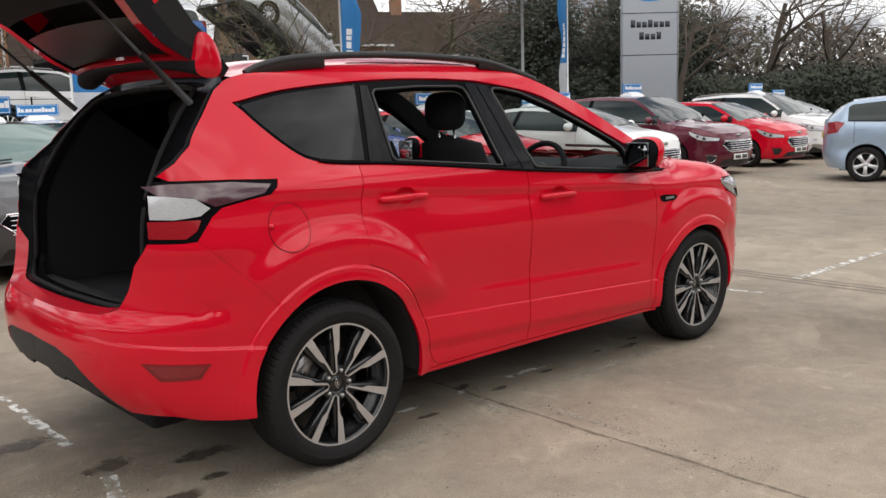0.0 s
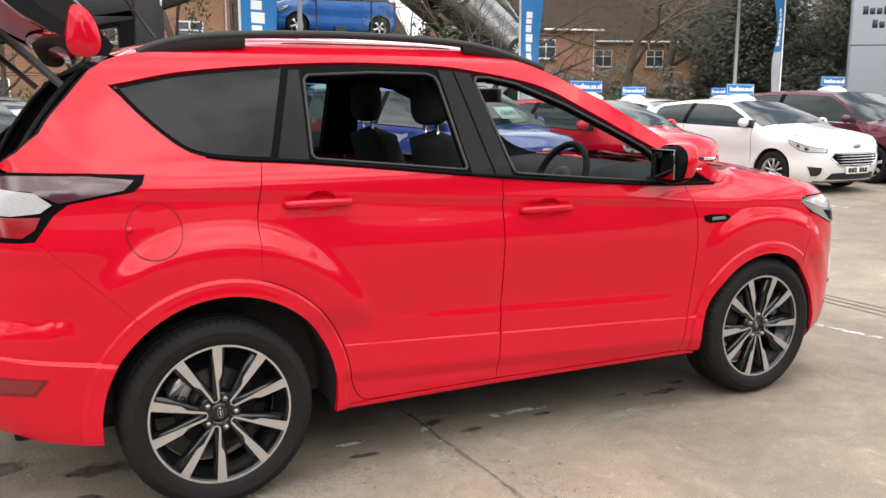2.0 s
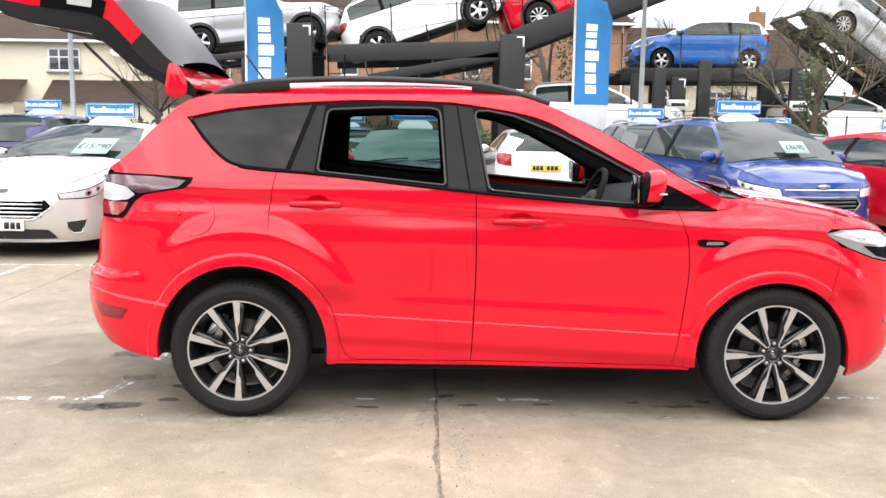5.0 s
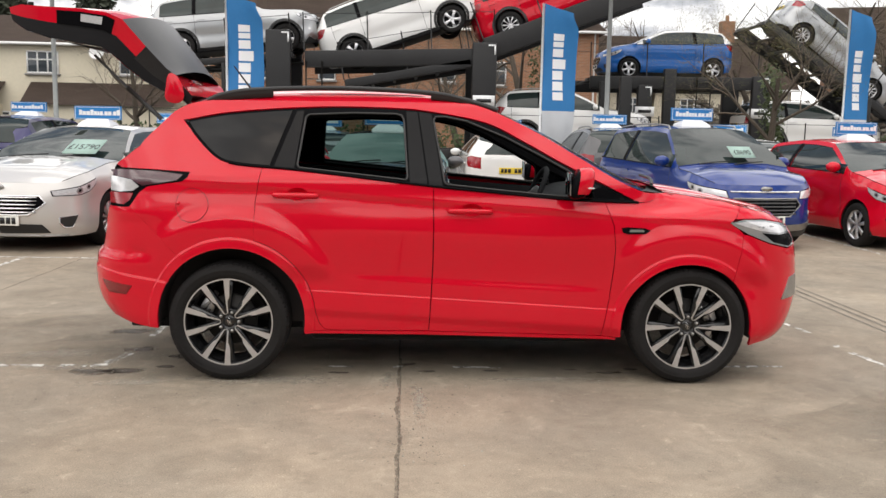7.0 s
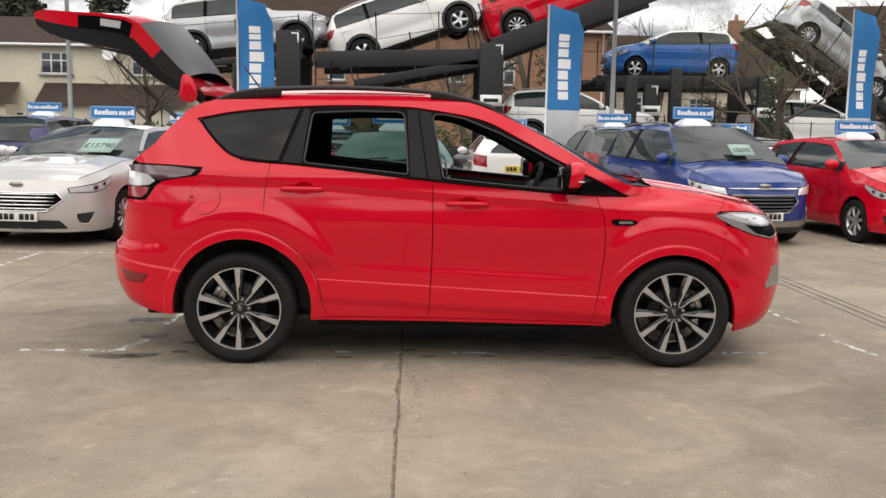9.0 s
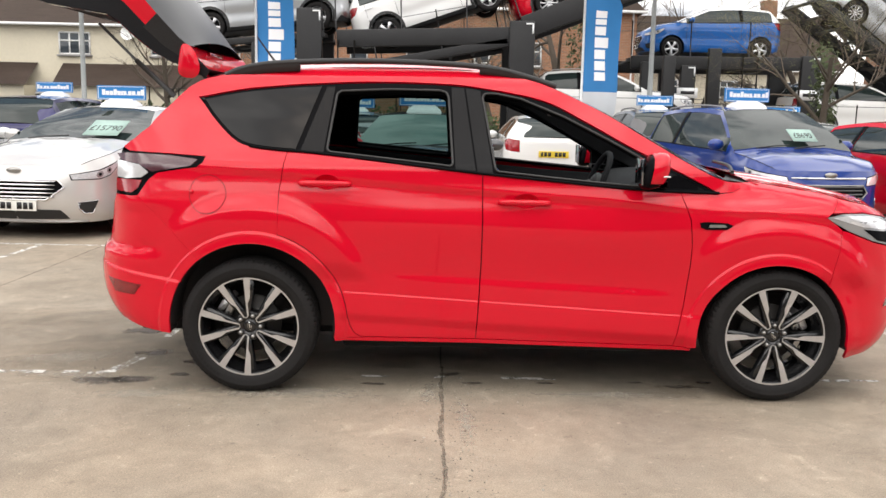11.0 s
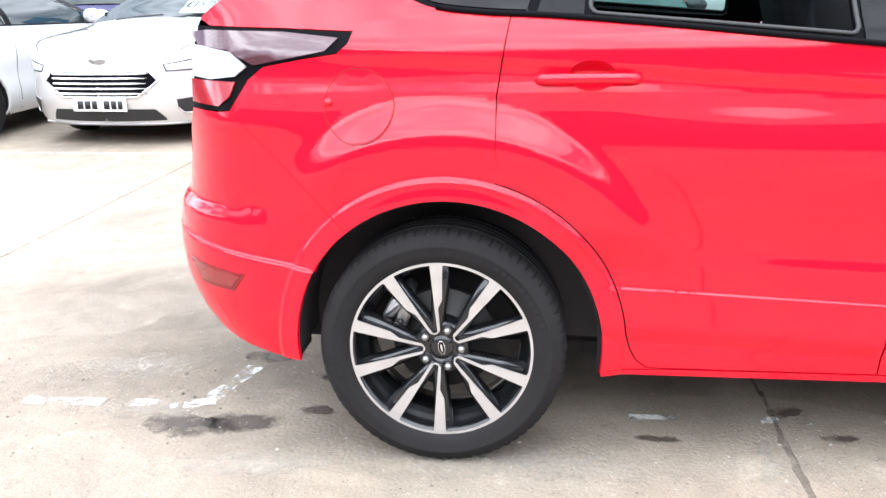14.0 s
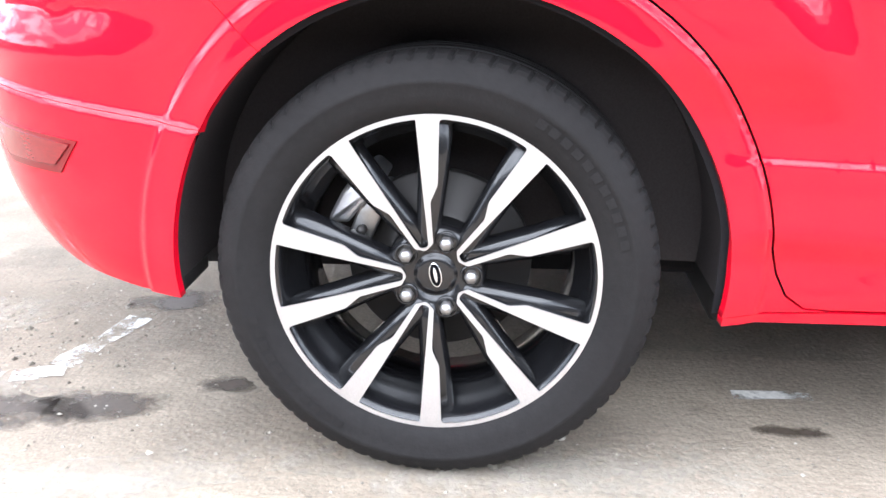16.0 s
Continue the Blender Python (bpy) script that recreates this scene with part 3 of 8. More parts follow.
        redl = [(SUV.v(0.735, 1.05), 1.08), (SUV.v(0.735, 1.02), 1.018)] + uz([(-0.594, 1.013), (-0.556, 1.04), (-0.538, 1.078)])
        part("red_lens", SUV.panel(redl, left=l, gap=0, out=0.004, depth=0.005), M_LAMPRED, tl)
    # rear bumper, upper and lower red halves and the black valance
    crease = [(SUV.u(-0.36, 0.578), 0.578), (SUV.u(-0.6, 0.609), 0.609), (SUV.u(-0.8, 0.635), 0.635), (SUV.v(0.55, 0.655), 0.655), (SUV.v(0.0, 0.66), 0.66)]
    open_edge = [(SUV.v(y, z), z) for y, z in ((0.0, 0.728), (0.35, 0.728), (0.56, 0.733), (0.64, 0.755), (0.68, 0.82), (0.70, 0.92))]
    upper = (uz(arc(*RA, RR, 128, 149, 8)) + crease + open_edge + [lamp_inner[0]] + uz([(-0.60, 0.998), (-0.56, 1.002), (-0.44, 0.89), (-0.31, 0.762)]))
    both("rear_bumper_upper", upper, M_RED, step=0.014, gap=0.0004, lines=lines)
    valance = [(SUV.v(0.0, 0.59), 0.59), (SUV.v(0.28, 0.58), 0.58), (SUV.v(0.40, 0.548), 0.548), (SUV.v(0.50, 0.465), 0.465), (SUV.v(0.60, 0.352), 0.352)]
    bottom = uz([(-0.66, 0.350), (-0.58, 0.328), (-0.47, 0.312)])
    lower = (uz(arc(*RA, RR, 149, 187, 14)) + [bottom[2], bottom[1], bottom[0]] + valance[::-1] + crease[::-1])
    lower_obs = both("rear_bumper_lower", lower[::-1], M_RED, step=0.014, gap=0.0004, lines=lines)
    for ob, l in zip(lower_obs, (False, True)):
        fog = uz([(-0.55, 0.548), (-0.76, 0.568), (-0.735, 0.53), (-0.71, 0.498), (-0.59, 0.495)])
        part("fog_reflector", SUV.panel(fog, left=l, gap=0, out=0.003, depth=0.006), M_REFLECTOR, ob, "dark red rear reflector")
        part("reflector_lens", SUV.panel(shrink(fog, 0.014), left=l, gap=0, out=0.006, depth=0.004), M_REFLECTLENS, ob)
    foot = [(SUV.v(y, z), z) for y, z in ((0.0, 0.455), (0.10, 0.455), (0.13, 0.425), (0.24, 0.425), (0.27, 0.45), (0.36, 0.445), (0.39, 0.415), (0.48, 0.405), (0.505, 0.405), (0.54, 0.37), (0.585, 0.325))]
    both("rear_valance", valance + foot[::-1], M_BLACK, step=0.03, out=-0.004)
    part("exhaust_box", boxed(-0.66, -0.42, -0.36, 0.36, 0.37, 0.48, 0.03), M_GAPBLACK, car)
    for s in (-1, 1):
        part("tail_pipe", tube(bmesh.new(), [(-0.60, s * 0.43, 0.44), (-0.75, s * 0.43, 0.43)], 0.030, 16), M_BLACK, car, "dull black tail pipe")
    # windows and pillars on both sides
    qglass = between(DLO_TOP, -0.279, 0.353) + between(DLO_BOT, -0.279, 0.238)[::-1]
    both("quarter_glass", shrink(qglass, 0.016), M_DARKGLASS, label="dark privacy glass", gap=0, out=-0.004)
    full = DLO_TOP + DLO_BOT[::-1][1:-1]
    rwin = [(0.420, 1.530), (0.440, 1.545), (0.70, 1.559), (0.95, 1.558), (0.986, 1.548), (0.997, 1.52), (1.022, 1.192), (1.012, 1.180), (0.70, 1.210), (0.400, 1.238), (0.388, 1.252)]
    fwin = [(1.172, 1.525), (1.183, 1.546), (1.24, 1.547), (1.37, 1.523), (1.59, 1.436), (1.807, 1.327), (1.96, 1.245), (2.0, 1.212), (2.01, 1.10), (1.99, 1.095), (1.58, 1.128), (1.25, 1.158), (1.236, 1.168)]
    for l in (False, True):
        fr = part("window_frame", SUV.panel(shrink(full, 0.004), left=l, gap=0, out=-0.008, depth=0.03, holes=(shrink(qglass, 0.018), rounded([(x, z, 0.022) for x, z in rwin]), rounded([(x, z, 0.022) for x, z in fwin]), [(2.06, 1.10), (2.08, 1.195), (2.30, 1.088), (2.29, 1.084)])), M_BLACKGLOSS, car, "gloss black window surround")
        if l:
            part("rear_pane", SUV.panel(shrink(rwin, -0.004), left=l, gap=0, out=-0.02, depth=0), M_TINT, fr, "tinted privacy glass").visible_shadow = False
        part("front_triangle_pane", SUV.panel([(2.06, 1.10), (2.08, 1.195), (2.30, 1.088), (2.29, 1.084)], left=l, gap=0, out=-0.012, depth=0), M_DARKGLASS, fr)
        # separate gloss trims on the pillars, with a joint between the doors
        for trim in ([(0.366, 1.566), (0.408, 1.567), (0.372, 1.238), (0.256, 1.246)], [(1.010, 1.576), (1.076, 1.573), (1.137, 1.160), (1.036, 1.168)], [(1.084, 1.573), (1.160, 1.563), (1.224, 1.150), (1.146, 1.158)]):
            part("pillar_trim", SUV.panel(trim[::-1], left=l, gap=0, out=-0.003, depth=0.006, step=0.025), M_PILLAR, fr)
        # rubber lips round the openings
        for loop in (rwin, fwin):
            lp = resample(rounded([(x, z, 0.022) for x, z in loop]), 0.02)
            ring = [SUV.at(x, z) + Vector((0, 0.007, 0)) for x, z in lp + lp[:1]]
            part("window_lip", tube(bmesh.new(), [(p.x, p.y * (-1 if l else 1), p.z) for p in ring], 0.0065, 6, close=False), M_SEALGREY, fr)
        # seal along the base of the glass
        strip = [SUV.at(x, z + 0.004) + Vector((0, -0.004, 0)) for x, z in between(DLO_BOT, 0.0, 2.37)]
        part("window_seal", tube(bmesh.new(), [(p.x, p.y * (-1 if l else 1), p.z) for p in strip], 0.008, 6), M_BLACKGLOSS, fr)
    # bonnet, windscreen, roof
    def edge(x, z):
        p = SUV.at(SUV.u(x, z), z)
        return p.x, -p.y
    def top(curve, crown, nx=40, lip=0.0):
        def fn(a, b):
            i = a * (len(curve) - 1)
            k = min(int(i), len(curve) - 2)
            p = Vector(curve[k]).lerp(Vector(curve[k + 1]), i - k)
            w = SUV.width(p.x, p.y) if p.x < 2.9 else abs(SUV.at(SUV.u(p.x, p.y), p.y).y)
            t = b * 2 - 1
            return Vector((p.x, t * (w - 0.001), p.y + crown(p.x) * (1 - abs(t) ** 2.4)))
        return grid(fn, nx, 20)
    part("roof_panel", top(between(ROOF, -0.25, 1.56), lambda x: 0.045 * ease(-0.5, 0.1, x) * ease(1.9, 1.4, x) + 0.01), M_RED, car)
    def screen(a, b):
        x0, x1 = 1.56, 2.44
        x = x0 + (x1 - x0) * a
        z = table(ROOF, x) - 0.004
        w = SUV.width(x, z) - 0.012
        t = b * 2 - 1
        return Vector((x + 0.16 * (1 - t * t) * a + 0.03 * (1 - t * t), t * w, z + 0.03 * (1 - t * t) * (1 - a)))
    part("windscreen", grid(screen, 14, 14), M_CLEAR, car, "clear windscreen").visible_shadow = False
    part("scuttle", loft([[Vector((2.40 + 0.19 * (1 - (t / 10 - 1) ** 2), (t / 10 - 1) * 0.74, 1.135)) for t in range(21)], [Vector((2.60 + 0.10 * (1 - (t / 10 - 1) ** 2), (t / 10 - 1) * 0.74, 1.115)) for t in range(21)]], flip=False), M_BLACK, car)
    bon = spline([(2.54, 1.130), (2.784, 1.097), (2.98, 1.057), (3.15, 1.02), (3.27, 0.985), (3.36, 0.945)], 5)
    def bonnet(a, b):
        i = a * (len(bon) - 1)
        k = min(int(i), len(bon) - 2)
        p = Vector(bon[k]).lerp(Vector(bon[k + 1]), i - k)
        t = b * 2 - 1
        w = abs(SUV.at(SUV.u(p.x, p.y), p.y).y)
        rib = 0.012 * ease(0.60, 0.66, abs(t)) * ease(0.78, 0.70, abs(t))
        return Vector((p.x + 0.09 * (1 - t * t) * a * a, t * w, p.y + 0.035 * (1 - abs(t) ** 2.2) * ease(1.0, 0.6, a) + rib * ease(1.0, 0.8, a)))
    part("bonnet", grid(bonnet, 24, 32), M_RED, car)
    part("wiper", tube(bmesh.new(), spline([(2.50, -0.62, 1.165), (2.58, -0.3, 1.185), (2.62, 0.1, 1.19)], 6), 0.010, 6), M_BLACK, car)
    # front end
    hl = uz([(2.90, 0.962), (2.98, 0.985), (3.10, 0.985), (3.22, 0.965)]) + [(SUV.v(0.52, 0.92, True), 0.925), (SUV.v(0.50, 0.84, True), 0.84)] + uz([(3.30, 0.81), (3.16, 0.842), (3.016, 0.895), (2.95, 0.93)])
    for l in (False, True):
        lampf = part("headlamp", SUV.panel(hl, left=l, gap=0.003, out=0.002), M_BEZEL, car, "clear headlamp with dark bezel")
        part("lens", SUV.panel(shrink(uz([(2.93, 0.962), (3.0, 0.975), (3.12, 0.972), (3.24, 0.945), (3.33, 0.905), (3.22, 0.90), (3.10, 0.915)]), 0.002), left=l, gap=0, out=0.004, depth=0.006), M_LAMPCLEAR, lampf)
        part("bezel", SUV.panel(uz([(3.10, 0.905), (3.22, 0.892), (3.33, 0.895), (3.37, 0.845), (3.30, 0.822), (3.18, 0.85)]), left=l, gap=0, out=0.006, depth=0.005), M_BLACKGLOSS, lampf)
    fb = (uz(arc(*FA, FR, -4, 48, 16)) + uz([(2.985, 0.90), (3.016, 0.893), (3.16, 0.84), (3.30, 0.808)]) + [(SUV.v(0.50, 0.838, True), 0.838), (SUV.v(0.50, 0.92, True), 0.92), (SUV.v(0, 0.93, True), 0.93),
          (SUV.v(0, 0.88, True), 0.88), (SUV.v(0.42, 0.87, True), 0.87), (SUV.v(0.46, 0.74, True), 0.74), (SUV.v(0.40, 0.64, True), 0.64), (SUV.v(0, 0.62, True), 0.62), (SUV.v(0, 0.26, True), 0.26), (SUV.v(0.5, 0.25, True), 0.25)] + uz([(3.25, 0.25), (3.08, 0.22)]))
    both("front_bumper", fb, M_RED, step=0.03)
    gr = [(SUV.v(0, 0.88, True), 0.88), (SUV.v(0.42, 0.87, True), 0.87), (SUV.v(0.46, 0.74, True), 0.74), (SUV.v(0.40, 0.64, True), 0.64), (SUV.v(0, 0.62, True), 0.62)]
    both("grille", gr[::-1], M_BLACKGLOSS, step=0.04, out=-0.01)
    for l in (False, True):
        fg = uz([(3.27, 0.50), (3.33, 0.63), (3.40, 0.64), (3.42, 0.51)])
        part("fog_lamp_surround", SUV.panel(fg[::-1], left=l, gap=0, out=0.006, depth=0.008), M_STEEL, car, "silver fog lamp surround")
    # badge vents on the wings
    for l in (False, True):
        bd = [(2.265, 0.925), (2.30, 0.93), (2.405, 0.925), (2.435, 0.912), (2.405, 0.892), (2.30, 0.890), (2.272, 0.90)]
        v = part("wing_vent", SUV.panel(bd[::-1], left=l, gap=0, out=0.004, depth=0.006), M_BLACKGLOSS, car, "black wing vent with silver strip")
        part("vent_strip", SUV.panel([(2.31, 0.902), (2.40, 0.904), (2.39, 0.917), (2.315, 0.917)], left=l, gap=0, out=0.008, depth=0.004), M_STEEL, v)
    # fuel flap with its push pin
    flap = arc(-0.20, 1.018, 0.092, 0, 350, 32)
    fl = part("fuel_flap", SUV.panel(flap, gap=0, out=0.0025, depth=0.004, step=0.02), M_RED, car)
    ring = [SUV.at(x, z) + Vector((0, -0.0012, 0)) for x, z in arc(-0.20, 1.018, 0.0945, 0, 360, 48)]
    part("flap_gap", tube(bmesh.new(), ring, 0.0011, 5, close=False), M_GAP, fl)
    p = SUV.at(-0.281, 1.029)
    part("flap_stop", lathe([(0.0, -0.012), (0.010, -0.010), (0.012, 0.0), (0.012, 0.01)], 12, "y", m=Matrix.Translation(p)), M_RED, fl)
    # roof rails
    for s in (-1, 1):
        path = spline([(-0.17, 0.565, 1.616), (-0.08, 0.562, 1.652), (0.10, 0.56, 1.683), (0.5, 0.555, 1.703), (0.9, 0.55, 1.700), (1.2, 0.55, 1.682), (1.40, 0.555, 1.641), (1.56, 0.575, 1.592)], 6)
        bm = tube(bmesh.new(), [(x, s * y, z) for x, y, z in path], 0.0155, 10)
        rail = part("roof_rail", bm, M_BLACK, car, "satin black roof rail")
        for x0, x1 in ((-0.15, 0.22), (1.12, 1.50)):
            pts = [q for q in path if x0 <= q[0] <= x1]
            rows = [[(x, s * (y - 0.014), z) for x, y, z in pts], [(x, s * (y - 0.01), table([(-0.25, 1.60), (0.1, 1.645), (0.45, 1.662), (0.9, 1.665), (1.2, 1.655), (1.383, 1.632), (1.55, 1.585)], x) - 0.01) for x, y, z in pts],
                    [(x, s * (y + 0.012), table([(-0.25, 1.60), (0.1, 1.645), (0.45, 1.662), (0.9, 1.665), (1.2, 1.655), (1.383, 1.632), (1.55, 1.585)], x) - 0.01) for x, y, z in pts], [(x, s * (y + 0.012), z) for x, y, z in pts]]
            part("rail_foot", loft(rows), M_BLACK, rail)
    part("roof_aerial", tube(bmesh.new(), [(0.0, 0, 1.70), (-0.12, 0, 1.86)], [0.008, 0.004], 6), M_BLACK, car)
    # mirrors
    for s in (-1, 1):
        def shell(a, b):
            th, ph = a * 2 * math.pi, b * math.pi
            sx, sy, sz = math.sin(ph) * math.cos(th), math.cos(ph), math.sin(ph) * math.sin(th)
            def sq(t, e):
                return math.copysign(abs(t) ** e, t)
            return Vector((2.0 + 0.066 * sq(sx, 0.75) + (0.02 * sz), s * (0.965 + 0.105 * sq(sy, 0.7)), 1.182 + 0.088 * sq(sz, 0.8) + 0.01 * sx))
        mir = part("door_mirror", grid(shell, 24, 14, closed_u=True, flip=(s < 0)), M_BLACKGLOSS, car, "red capped door mirror on a black base")
        bm = grid(shell, 32, 18, closed_u=True, flip=(s < 0))
        for at_, way in (((1.975, 0, 1.18), (1, 0, -0.15)), ((0, 0, 1.128), (0, 0, 1))):
            bmesh.ops.bisect_plane(bm, geom=bm.verts[:] + bm.edges[:] + bm.faces[:], plane_co=at_, plane_no=way, clear_inner=True)
        bm.normal_update()
        for v in bm.verts:
            v.co += v.normal * 0.003
        part("mirror_cap", bm, M_RED, mir, "red painted cap")
        part("mirror_glass", boxed(1.927, 1.936, *sorted((s * 0.892, s * 1.038)), 1.118, 1.245, 0.003), M_MIRROR, mir)
        part("mirror_indicator", boxed(2.005, 2.06, *sorted((s * 1.045, s * 1.068)), 1.158, 1.166, 0.003), M_LAMPCLEAR, mir)
        part("mirror_arm", loft([[(2.00, s * 0.78, 1.085), (2.10, s * 0.775, 1.085), (2.10, s * 0.775, 1.12), (2.00, s * 0.78, 1.12)], [(2.0, s * 0.93, 1.10), (2.08, s * 0.93, 1.10), (2.08, s * 0.93, 1.13), (2.0, s * 0.93, 1.13)]], close=True, flip=s > 0), M_BLACK, mir)
    tail_opening(car)
    tailgate(car)
    cabin(car)
    # arch liners and underside
    for (cx, cz), r in ((RA, RR), (FA, FR)):
        for s in (-1, 1):
            rows = [[(cx + r * 1.012 * math.cos(radians(a)), s * y, cz + r * 1.012 * math.sin(radians(a))) for a in range(-8, 187, 6)] for y in (0.868, 0.80, 0.645)]
            bm = loft(rows, flip=s < 0)
            inner = [(cx + r * 1.012 * math.cos(radians(a)), s * 0.645, cz + r * 1.012 * math.sin(radians(a))) for a in range(-8, 187, 6)]
            bm.faces.new([bm.verts.new(q) for q in inner])
            part("arch_liner", bm, M_LINER, car)
    part("underbody", boxed(-0.66, 3.25, -0.55, 0.55, 0.24, 0.34, 0.02), M_TRIM, car)
    # low wide slab added to block light and darken the ground beneath
    part("floor_pan", boxed(0.46, 2.24, -0.70, 0.70, 0.205, 0.30, 0.02), M_GAPBLACK, car)
    for s in (-1, 1):
        part("mud_flap", boxed(-0.415, -0.405, *sorted((s * 0.74, s * 0.862)), 0.305, 0.42, 0.003), M_BLACK, car)
        part("sill_rail", boxed(0.45, 2.25, *sorted((s * 0.60, s * 0.84)), 0.298, 0.345, 0.01), M_GAPBLACK, car)
    for x in (0.0, 2.69):
        for s in (-1, 1):
            wheel(car, x, s)
    return car


def handle(door, x, z, s):
    """Pull handle over a pressed cup."""
    y = SUV.width(x, z)
    bm = bmesh.new()
    tube(bm, spline([(x - 0.122, s * (y + 0.002), z), (x - 0.110, s * (y + 0.022), z), (x - 0.05, s * (y + 0.030), z + 0.001), (x + 0.05, s * (y + 0.030), z + 0.001), (x + 0.110, s * (y + 0.022), z), (x + 0.122, s * (y + 0.002), z)], 6), 0.0125, 12)
    for v in bm.verts:
        v.co.z = z + (v.co.z - z) * 1.1
    part("door_handle", bm, M_RED, door)
    def dish(a, b_):
        th = a * 2 * math.pi
        r = 1.0 - b_
        px, pz = x + 0.01 + 0.0605 * r * math.cos(th), z + 0.006 + 0.0385 * r * math.sin(th)
        return Vector((px, s * (SUV.width(px, pz) - 0.030 * (1 - r * r) ** 0.6), pz))
    part("handle_cup", grid(dish, 32, 8, closed_u=True, flip=s > 0), M_RED, door)


def tail_opening(car):
    """Black channel and seal round the boot opening, and the boot behind it."""
    side = [SUV.at(SUV.v(y, z), z) for y, z in ((0.0, 0.728), (0.20, 0.728), (0.35, 0.728), (0.48, 0.730), (0.56, 0.733), (0.64, 0.755), (0.68, 0.82), (0.70, 0.92), (0.73, 1.0), (0.73, 1.08), (0.73, 1.15), (0.73, 1.225))]
    side += [SUV.at(SUV.u(x, z), z) for x, z in ((-0.655, 1.24), (-0.59, 1.285), (-0.52, 1.344), (-0.43, 1.455), (-0.346, 1.549), (-0.29, 1.585))]
    side += [Vector((-0.25, -0.50, 1.615)), Vector((-0.25, -0.3, 1.635)), Vector((-0.25, 0, 1.645))]
    inner = spline([(-0.765, 0, 0.738), (-0.735, -0.45, 0.738), (-0.70, -0.575, 0.765), (-0.675, -0.60, 0.86), (-0.65, -0.60, 1.10), (-0.57, -0.57, 1.28), (-0.46, -0.535, 1.44), (-0.37, -0.49, 1.535), (-0.33, -0.42, 1.56), (-0.31, -0.2, 1.575), (-0.31, 0, 1.58)], 8)
    n = 48
    def even(pts):
        pts = [Vector(p) for p in pts]
        ln = [0.0]
        for a, b in zip(pts, pts[1:]):
            ln.append(ln[-1] + (b - a).length)
        out = []
        for k in range(n + 1):
            d = ln[-1] * k / n
            j = max(i for i in range(len(ln)) if ln[i] <= d + 1e-9)
            j = min(j, len(pts) - 2)
            out.append(pts[j].lerp(pts[j + 1], (d - ln[j]) / max(ln[j + 1] - ln[j], 1e-9)))
        return out
    a, b = even(side), even(inner)
    for s in (1, -1):
        def m(p):
            return (p.x, p.y * s, p.z)
        deep = [p + Vector((0.05, 0.0, 0.0)) for p in b]
        lip = [p.lerp(q, 0.62 if p.z < 0.95 else 0.02) + Vector((0.0, 0, 0.006 if p.z < 0.8 else 0)) for p, q in zip(a, b)]
        part("bumper_shelf", loft([[m(p) for p in a if p.z < 1.0], [m(q) for p, q in zip(a, lip) if p.z < 1.0]], flip=s < 0), M_RED, car)
        part("boot_channel", loft([[m(p) for p in lip], [m(p.lerp(q, 0.5) + Vector((0.02, 0, -0.006))) for p, q in zip(lip, b)], [m(p) for p in b], [m(p) for p in deep]], flip=s < 0), M_BLACKGLOSS, car, "black boot opening channel")
        part("boot_seal", tube(bmesh.new(), [m(p) for p in b], 0.011, 8), M_RUBBER, car)
    # lining
    bm = bmesh.new()
    box(bm, -0.72, 0.35, -0.60, 0.60, 0.645, 0.685)
    part("boot_floor", bm, M_TRIM, car)
    part("boot_sill", boxed(-0.745, -0.63, -0.55, 0.55, 0.685, 0.733, 0.012), M_BLACK, car, "ribbed grey boot sill trim")
    for s in (-1, 1):
        rows = [[(-0.68, s * 0.605, 0.685), (-0.64, s * 0.605, 1.12), (-0.56, s * 0.58, 1.28), (-0.40, s * 0.51, 1.53)], [(0.05, s * 0.61, 0.685), (0.05, s * 0.63, 1.12), (0.05, s * 0.62, 1.22), (0.0, s * 0.60, 1.26)]]
        part("boot_side", loft(rows, flip=s > 0), M_TRIM, car)


